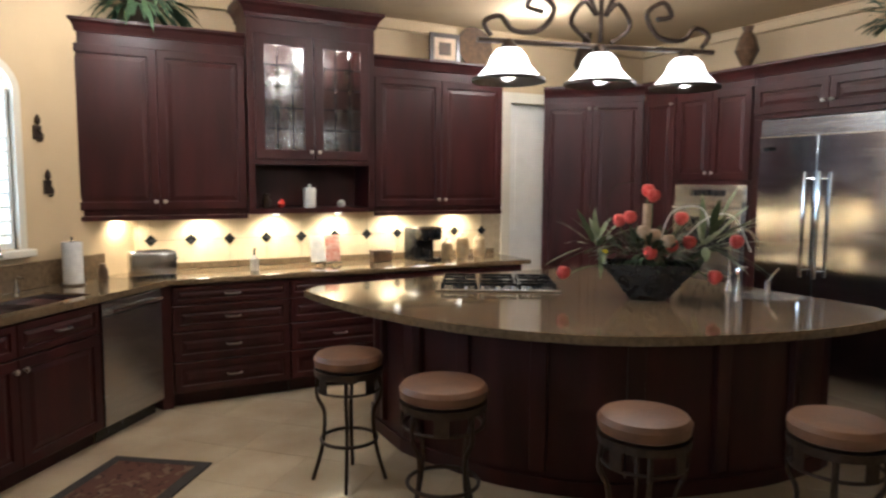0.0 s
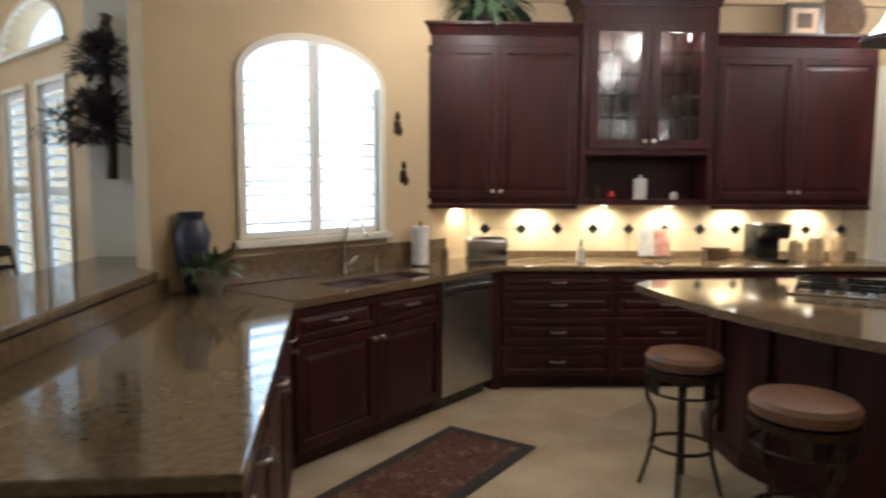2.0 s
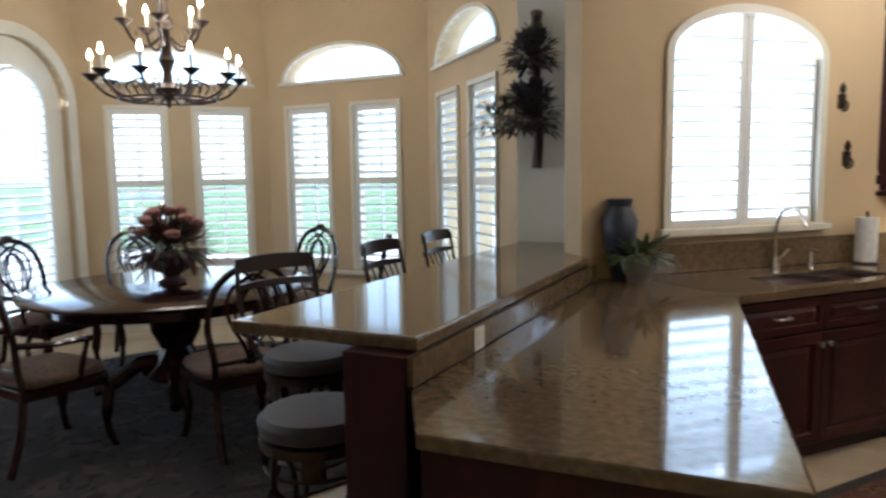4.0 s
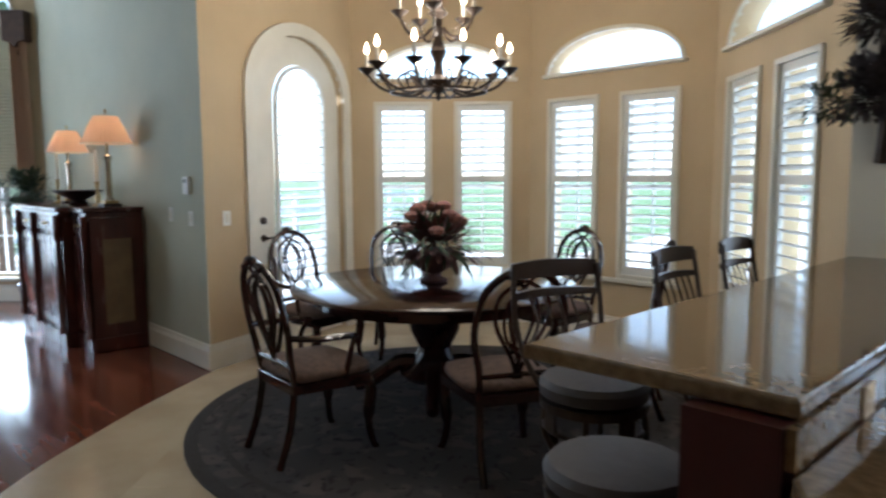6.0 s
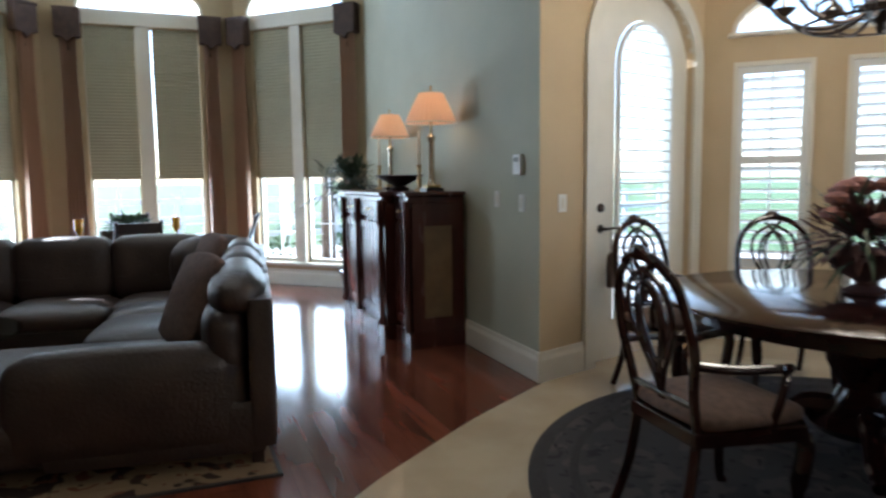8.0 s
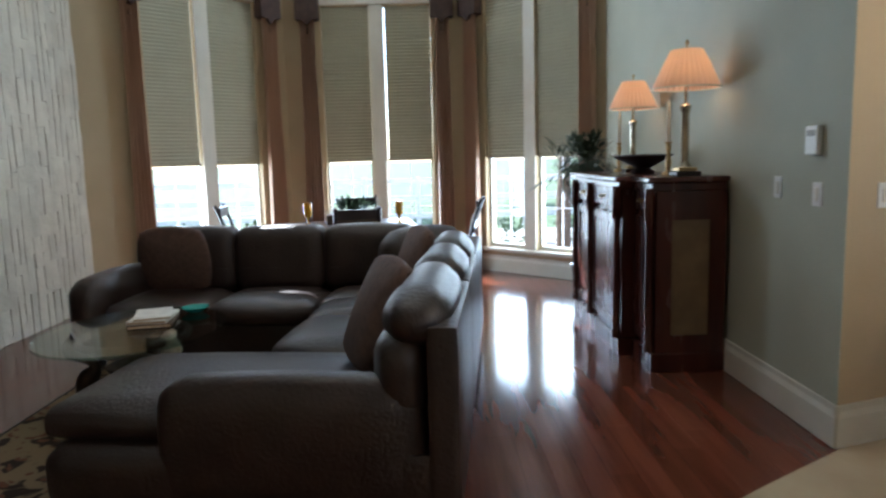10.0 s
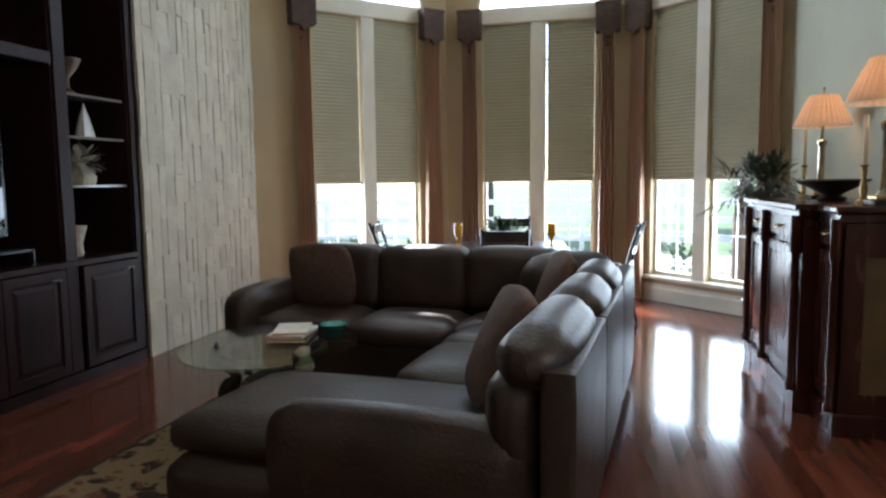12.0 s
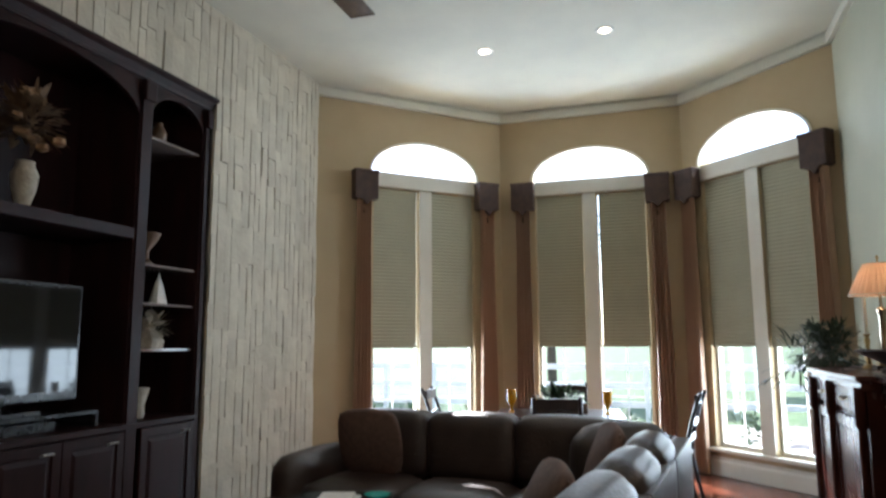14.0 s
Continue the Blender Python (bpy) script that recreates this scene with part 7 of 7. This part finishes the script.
# ---- media wall ----
mw = thing("media_cabinet", (-7.90, -2.80, 0), 0, "tall built-in dark cherry media cabinet with arched bays and shelves", "media cabinet")
MW = 3.27
bm = B()
TOP = 3.58
# uprights: towers and centre bay, sides and backs
for x0, x1 in ((0.0, 0.09), (0.70, 0.84), (2.43, 2.57), (3.18, 3.27)):
    part("upright", box(B(), x0, x1, -0.02, -0.60, 0.0, TOP - 0.10), DARKSHELF, mw)
part("back_panel", box(B(), 0.09, 3.18, -0.60, -0.62, 0.0, TOP - 0.10), DARKSHELF, mw)
part("base_top", box(B(), 0.09, 3.18, 0.02, -0.60, 0.84, 0.88, 0.004), DARKSHELF, mw)
part("bridge_shelf", box(B(), 0.84, 2.43, 0.0, -0.60, 2.22, 2.30, 0.004), DARKSHELF, mw)
part("plinth", box(B(), 0.0, 3.27, 0.0, -0.6, 0.0, 0.08), DARKSHELF, mw)


def arch_head(x0, x1, spring, rise, top):
    b = B()
    n = 16
    c, r = (x0 + x1) / 2, (x1 - x0) / 2
    pts = [(c - r * math.cos(math.pi * k / n), spring + rise * math.sin(math.pi * k / n)) for k in range(n + 1)]
    for p, q in zip(pts, pts[1:]):
        slab(b, [p, q, (q[0], top), (p[0], top)], -0.022, -0.06)
    bmesh.ops.remove_doubles(b, verts=b.verts, dist=1e-5)
    return part("arch", b, DARKSHELF, mw)


arch_head(0.09, 0.70, 3.22, 0.20, TOP - 0.10)
arch_head(0.84, 2.43, 3.17, 0.26, TOP - 0.10)
arch_head(2.57, 3.18, 3.22, 0.20, TOP - 0.10)
m180 = [(3.30, -0.02), (-0.03, -0.02)]
ob = crown(mw, m180, TOP - 0.11, DARKSHELF, 0.07, 0.11)
part("cornice_board", box(B(), 0.0, 3.27, -0.02, -0.60, TOP - 0.10, TOP - 0.004), DARKSHELF, mw)
for x0, x1 in ((0.0, 0.09), (0.70, 0.84), (2.43, 2.57), (3.18, 3.27)):
    part("pilaster_face", box(B(), x0 + 0.015, x1 - 0.015, 0.0, -0.019, 0.1, 3.42, 0.005), DARKSHELF, mw)
    part("corbel", box(B(), x0 + 0.01, x1 - 0.01, 0.03, -0.019, 3.30, 3.46, 0.012), DARKSHELF, mw)
for zz in (1.41, 1.76, 2.06, 3.06):
    for x0, x1 in ((0.09, 0.70), (2.57, 3.18)):
        part("shelf", box(B(), x0, x1, -0.05, -0.598, zz - 0.018, zz), SHELFGLASS, mw, "thick glass shelf")
for x0, x1 in ((0.10, 0.69), (0.85, 1.38), (1.385, 1.89), (1.895, 2.42), (2.58, 3.17)):
    d = panel_front("door", mw, 0, x1 - x0, 0, 0.73, DARKSHELF, 0.07)
    d.matrix_basis = pose(x1, 0.0, 0.10, 0, 0, 180)
    part("pull", tube(B(), [(x0 + 0.08, 0.024, 0.76), (x0 + 0.08, 0.045, 0.77), (x0 + 0.16, 0.045, 0.77), (x0 + 0.16, 0.024, 0.76)], 0.006, 6), NICKEL, mw)
tv = thing("television", (-7.90, -2.80, 0), 0, "large black flat television in the centre bay of the media cabinet", "television")
part("cabinet", box(B(), 1.06, 2.30, -0.22, -0.30, 1.07, 1.86, 0.01), BLACK, tv)
part("screen", box(B(), 1.09, 2.27, -0.216, -0.2195, 1.13, 1.83), SCREEN, tv, "glossy dark screen")
part("stand", box(B(), 1.4, 1.96, -0.16, -0.36, 0.99, 1.02, 0.006), BLACK, tv)
part("neck", box(B(), 1.62, 1.74, -0.24, -0.28, 1.02, 1.07), BLACK, tv)
rs = thing("media_riser", (-7.90, -2.80, 0.88), 0, "low dark wooden riser with equipment below the television", "media shelf")
part("top", box(B(), 0.98, 2.36, -0.10, -0.45, 0.09, 0.11, 0.003), BLACK, rs)
for x in (0.98, 2.34):
    part("side", box(B(), x, x + 0.02, -0.10, -0.45, 0.0, 0.09), BLACK, rs)
part("receiver", box(B(), 1.3, 1.75, -0.14, -0.42, 0.003, 0.07, 0.004), BLACK, rs)
MX, MY = -7.90, -2.80
vase("garden_pot", (MX + 0.52, MY - 0.2, 0.882), [(0.06, 0), (0.07, 0.02), (0.065, 0.1), (0.095, 0.2), (0.10, 0.23), (0.085, 0.23)], PALESTONE, "pale carved stone pot on the lower shelf", "pot")
gp = thing("ivy_ornament", (MX + 0.42, MY - 0.22, 1.412), 0, "pale sculpted leaf and grape cluster on a shelf", "ornament")
foliage(gp, (0, 0, 0.13), (0.18, 0.12, 0.12), 200, 0.09, 0.022, PALESTONE, 61)
part("mound", lathe(B(), [(0.12, 0), (0.13, 0.06), (0.07, 0.14), (0.02, 0.2)], 12, wave=0.15, waves=5), PALESTONE, gp, smooth=True)
for x, h, label in ((0.60, 0.27, "tall white ceramic wave ornament on a shelf"), (0.33, 0.26, "pale pointed ceramic sail ornament on a shelf")):
    s = thing("ornament", (MX + x, MY - 0.2, 1.762), 0, label, "ornament")
    part("body", lathe(B(), [(0.07, 0), (0.065, 0.03), (0.035, h * 0.6), (0.012, h * 0.85), (0.003, h)], 10, wave=0.22, waves=2), CERAMIC, s, smooth=True)
vase("footed_bowl", (MX + 0.50, MY - 0.2, 2.062), [(0.06, 0), (0.065, 0.02), (0.03, 0.05), (0.03, 0.12), (0.09, 0.2), (0.115, 0.26), (0.105, 0.26)], CHARGER, "brown clay footed bowl on a shelf", "bowl")
vase("ginger_jar", (MX + 0.42, MY - 0.2, 3.062), [(0.04, 0), (0.065, 0.05), (0.07, 0.10), (0.045, 0.15), (0.03, 0.17), (0.035, 0.19), (0.01, 0.2)], CHARGER, "small round mottled jar on the top shelf", "jar")
fv = thing("vase_of_flowers", (MX + 1.55, MY - 0.28, 2.30), 0, "pale vase with dried brown and gold flowers on the bridge shelf", "vase")
part("vase", lathe(B(), [(0.06, 0), (0.07, 0.02), (0.045, 0.06), (0.075, 0.16), (0.085, 0.26), (0.055, 0.33), (0.06, 0.35)], 18), PALESTONE, fv, smooth=True)
foliage(fv, (0, 0, 0.58), (0.18, 0.14, 0.24), 260, 0.12, 0.02, DRIED, 71)
rng = random.Random(77)
for k in range(9):
    p = (rng.uniform(-0.14, 0.14), rng.uniform(-0.02, 0.14), rng.uniform(0.42, 0.86))
    part("bloom", lathe(B(), [(0.015, -0.02), (0.045, 0.0), (0.04, 0.03), (0.01, 0.045)], 10, p, wave=0.15, waves=4), DRIEDBLOOM, fv, "dried gold bloom", smooth=True)

# ---- dining set in the bay ----
bt = thing("game_table", (-9.75, -0.12, 0), 8, "small dark wooden dining table in the bay window", "dining table")
part("tabletop", box(B(), -0.45, 0.45, -0.60, 0.60, 0.74, 0.77, 0.008), DARKWOOD, bt)
part("apron", box(B(), -0.38, 0.38, -0.53, 0.53, 0.66, 0.739), DARKWOOD, bt)
for x in (-0.36, 0.36):
    for y in (-0.5, 0.5):
        part("leg", tube(B(), [(x, y, 0.0), (x, y, 0.35), (x, y, 0.70)], [0.02, 0.026, 0.034], 8), DARKWOOD, bt)


def slat_chair(place, turn):
    c = thing("side_chair", place, turn, "dark wooden ladder back chair at the bay table", "chair", "chairs at the bay table")
    part("seat", box(B(), -0.21, 0.21, -0.2, 0.22, 0.43, 0.47, 0.012), DARKWOOD, c)
    for q in (-1, 1):
        part("front_leg", tube(B(), [(q * 0.19, 0.19, 0), (q * 0.185, 0.185, 0.43)], [0.016, 0.02], 8), DARKWOOD, c)
        part("back_post", tube(B(), curve([(q * 0.19, -0.27, 0), (q * 0.19, -0.19, 0.43), (q * 0.19, -0.24, 0.75), (q * 0.19, -0.33, 1.0)], 5), 0.018, 8), DARKWOOD, c, smooth=True)
    for z in (0.60, 0.74, 0.92):
        part("back_rail", box(B(), -0.19, 0.19, -0.012, 0.012, -0.03, 0.03 if z < 0.9 else 0.06, 0.004), DARKWOOD, c).matrix_basis = pose(0, -0.215 - (z - 0.6) * 0.22, z)
    return c


sc = slat_chair((-9.72, 0.86, 0), 172)
copy_thing(sc, pose(-9.72, -1.12, 0, 0, 0, 5))
copy_thing(sc, pose(-9.05, -0.02, 0, 0, 0, 98))
copy_thing(sc, pose(-10.42, -0.15, 0, 0, 0, -88))
wb = thing("planter", (-9.75, -0.12, 0.77), 8, "long wooden trough with a low green plant on the bay table", "planter")
part("trough", box(B(), -0.10, 0.10, -0.27, 0.27, 0.0, 0.10, 0.01), CHARGER, wb)
foliage(wb, (0, 0, 0.12), (0.10, 0.24, 0.10), 220, 0.10, 0.02, FERN, 81)
for y in (-0.46, 0.46):
    gl = thing("candle_glass", (-9.75, -0.12 + y, 0.77), 0, "amber glass candle holder on the bay table", "candle holder", "amber candle holders")
    part("glass", lathe(B(), [(0.035, 0), (0.012, 0.02), (0.012, 0.06), (0.04, 0.10), (0.045, 0.20), (0.038, 0.22)], 16), AMBER, gl, smooth=True)

# ---- ceiling lamps and vent ----
for x, y in ((-9.5, -0.74), (-9.4, 0.47), (-6.2, -0.72), (-6.2, 0.42)):
    dl = thing("downlight", (x, y, CEIL_L), 0, "round white recessed ceiling light, lit", "ceiling light", "ceiling downlights")
    part("trim", lathe(B(), [(0.06, -0.004), (0.085, -0.012), (0.09, 0.0)], 24), SHUT, dl)
    part("lens", lathe(B(), [(0.055, -0.006), (0.055, -0.001)], 20), PUCK, dl)
    lamp("downlight_lamp", "SPOT", (x, y, CEIL_L - 0.03), 7, (1.0, 0.88, 0.70), 0.05, (x, y, 0), spot=90)
cv = thing("ceiling_vent", (-8.19, -1.59, CEIL_L), 0, "brown slatted ceiling vent", "ceiling vent")
part("frame", box(box(box(box(B(), -0.2, 0.2, -0.12, -0.10, -0.012, -0.001), -0.2, 0.2, 0.10, 0.12, -0.012, -0.001), -0.2, -0.18, -0.10, 0.10, -0.012, -0.001), 0.18, 0.2, -0.10, 0.10, -0.012, -0.001), CHARGER, cv)
for k in range(9):
    part("slat", box(B(), -0.18, 0.18, -0.009, 0.009, -0.008, -0.002), CHARGER, cv).matrix_basis = pose(0, -0.088 + k * 0.022, -0.002)

# ---- outside ----
def tree(x, y, h, seed):
    t = thing("tree", (x, y, -0.3), 0, "leafy garden tree beyond the windows", "tree", "garden trees")
    r = random.Random(seed)
    part("trunk", tube(B(), curve([(0, 0, 0), (0.1, 0, h * 0.25), (0.0, 0.1, h * 0.45), (0.1, 0, h * 0.7)], 4), [0.16] * 4 + [0.13] * 4 + [0.09] * 4 + [0.05], 8), BARK, t, smooth=True)
    for k in range(5):
        a = 1.26 * k + r.random()
        part("limb", tube(B(), [(0.05, 0, h * 0.4), (0.9 * math.cos(a), 0.9 * math.sin(a), h * 0.62), (1.5 * math.cos(a), 1.5 * math.sin(a), h * 0.8)], [0.08, 0.05, 0.02], 6), BARK, t)
    foliage(t, (0, 0, h * 0.75), (2.0, 2.0, h * 0.28), 1500, 0.34, 0.10, LEAFOUT, seed, "crown", droop=0.3)


palm = thing("palm_tree", (-13.8, 2.8, -0.14), 0, "grey palm trunk with drooping green fronds on the terrace", "tree")
palm.matrix_basis = palm.matrix_basis @ Matrix.Diagonal((1.0, 1.0, 0.68, 1.0))
part("trunk", tube(B(), curve([(0, 0, 0), (0.04, 0, 1.4), (0.0, 0.03, 2.9), (0.05, 0, 4.4)], 5), [0.12] * 6 + [0.10] * 5 + [0.09] * 5, 10), BARK, palm, smooth=True)
foliage(palm, (0.05, 0, 4.5), (0.3, 0.3, 0.2), 60, 1.4, 0.09, LEAFOUT, 96, "crown", droop=1.2)
for k, (x, y, h) in enumerate(((-24, 6, 6.5), (-27, -3, 7), (-25, -10, 6), (-30, 2, 7.5))):
    tree(x, y, h, 100 + k)
fence = thing("fence", (0, 0, -0.3), 0, "white post and rail garden fence beyond the lawn", "fence")
pm = None
for k in range(26):
    y = -14 + k * 1.2
    if pm is None:
        ob = part("post", box(B(), -0.05, 0.05, -0.05, 0.05, 0, 1.3, 0.01), FENCE, fence)
        pm = ob.data
    else:
        ob = new("post", pm)
        ob.parent = fence
    ob.matrix_basis = pose(-18.5, y, 0)
for z in (0.35, 0.75, 1.15):
    part("rail", box(B(), -18.53, -18.47, -14, 16, z, z + 0.12), FENCE, fence)
hedge = thing("hedge", (0, 0, -0.3), 0, "low clipped green shrubs along the terrace", "hedge")
for k in range(14):
    foliage(hedge, (-15.2, -7 + k * 1.15, 0.3), (0.45, 0.55, 0.32), 150, 0.13, 0.04, LEAFOUT, 200 + k, "shrub", droop=0.2)

# ---- pieces: stones of the wall, boards and tiles of the floor ----
rng = random.Random(12)
stone_meshes = []
for w, h in ((0.07, 0.30), (0.09, 0.24), (0.11, 0.34), (0.13, 0.28), (0.09, 0.40), (0.15, 0.22)):
    bm = B()
    box(bm, 0.0015, w - 0.0015, 0, 0.03, 0.0015, h - 0.0015)
    for v in bm.verts:
        if v.co.y > 0.01:
            v.co += Vector((rng.uniform(-0.004, 0.004), rng.uniform(-0.008, 0.004), rng.uniform(-0.006, 0.006)))
    bmesh.ops.recalc_face_normals(bm, faces=bm.faces)
    me = bpy.data.meshes.new("stone")
    bm.to_mesh(me)
    bm.free()
    me.materials.append(STONE)
    stone_meshes.append((me, w, h))
NSTONE = 0


def stones(a, b, u0, u1, z0, z1):
    global NSTONE
    hold = new("stone_facing")
    hold.matrix_basis = wall_frame(a, b)[0]
    tagged(hold, "split face cream stone facing laid in upright strips", kind="structure")
    u = u0
    while u < u1 - 0.03:
        w = rng.choice((0.085, 0.10, 0.12, 0.14))
        w = min(w, u1 - u)
        z = z0
        while z < z1 - 0.02:
            me, mw_, mh = rng.choice(stone_meshes)
            h = min(mh * rng.uniform(0.9, 1.3), z1 - z)
            ob = new("stone", me)
            ob.parent = hold
            ob.matrix_basis = pose(u, rng.uniform(0.002, 0.004), z) @ Matrix.Diagonal((w / mw_ * (0.86 if rng.random() < 0.07 else 1.0), rng.choice((0.90, 0.94, 0.97, 1.0)), h / mh, 1))
            z += h
            NSTONE += 1
        u += w


stones(P["n"], P["o"], 0.0, span("n", "o"), 0.0, CEIL_L - 0.002)
stones(P["o"], P["r"], 0.0, span("o", "r"), TOP + 0.01, CEIL_L - 0.002)

boards = new("wood_boards")
tagged(boards, "polished red brown cherry floor boards", kind="structure")
bme = {}
y = -3.6
while y < 2.56:
    x = -11.7 + rng.uniform(-0.9, 0)
    while x < -1.9:
        L = rng.choice((0.9, 1.2, 1.5, 1.8))
        x1 = x + L
        inside = x1 > -11.5 and not (y < -0.9 and x1 < -11.6 - (-1.0 - y) * -1.0)
        diag_n = (x + L / 2) + 11.6 > (y - 1.2) - 0.6
        diag_s = (x + L / 2) + 11.6 > (-1.0 - y) - 0.6
        past = x > -5.95 + max(0.0, (2.6 - y)) * 0.72 + 0.2 and y > -0.1
        if inside and diag_n and diag_s and not past and not (y < -3.0 and x < -8.4):
            if L not in bme:
                ob = part("board", box(B(), 0.0008, L - 0.0008, 0.0008, 0.1252 - 0.0008, -0.012, 0.0), WOODFLOOR, boards)
                bme[L] = ob.data
            else:
                ob = new("board", bme[L])
                ob.parent = boards
            ob.matrix_basis = pose(x, y, 0.0)
        x = x1
    y += 0.1252


def in_stone(x, y):
    c = False
    n = len(STONE_EDGE)
    for i in range(n):
        (xa, ya), (xb, yb) = STONE_EDGE[i], STONE_EDGE[(i + 1) % n]
        if (ya > y) != (yb > y) and x < (xb - xa) * (y - ya) / (yb - ya) + xa:
            c = not c
    return c


tiles = new("stone_tiles")
tagged(tiles, "polished cream travertine floor tiles", kind="structure")
T = 0.457
tme = None
for i in range(-18, 18):
    for j in range(-14, 14):
        cx, cy = (i + j) * T * 0.7071 - 0.3, (j - i) * T * 0.7071 + 1.0
        if cx < -6.6 or cx > 5.7 or cy < -3.0 or cy > 5.6:
            continue
        near = [in_stone(cx + q * 0.55, cy + s * 0.55) for q in (-1, 0, 1) for s in (-1, 0, 1)]
        if not in_stone(cx, cy) or (cx < -1.6 and not all(near)):
            continue
        if tme is None:
            ob = part("tile", box(B(), -T / 2 + 0.0015, T / 2 - 0.0015, -T / 2 + 0.0015, T / 2 - 0.0015, -0.003, 0.0018), TRAVT, tiles)
            tme = ob.data
        else:
            ob = new("tile", tme)
            ob.parent = tiles
        ob.matrix_basis = pose(cx, cy, 0.004, 0, 0, 45)
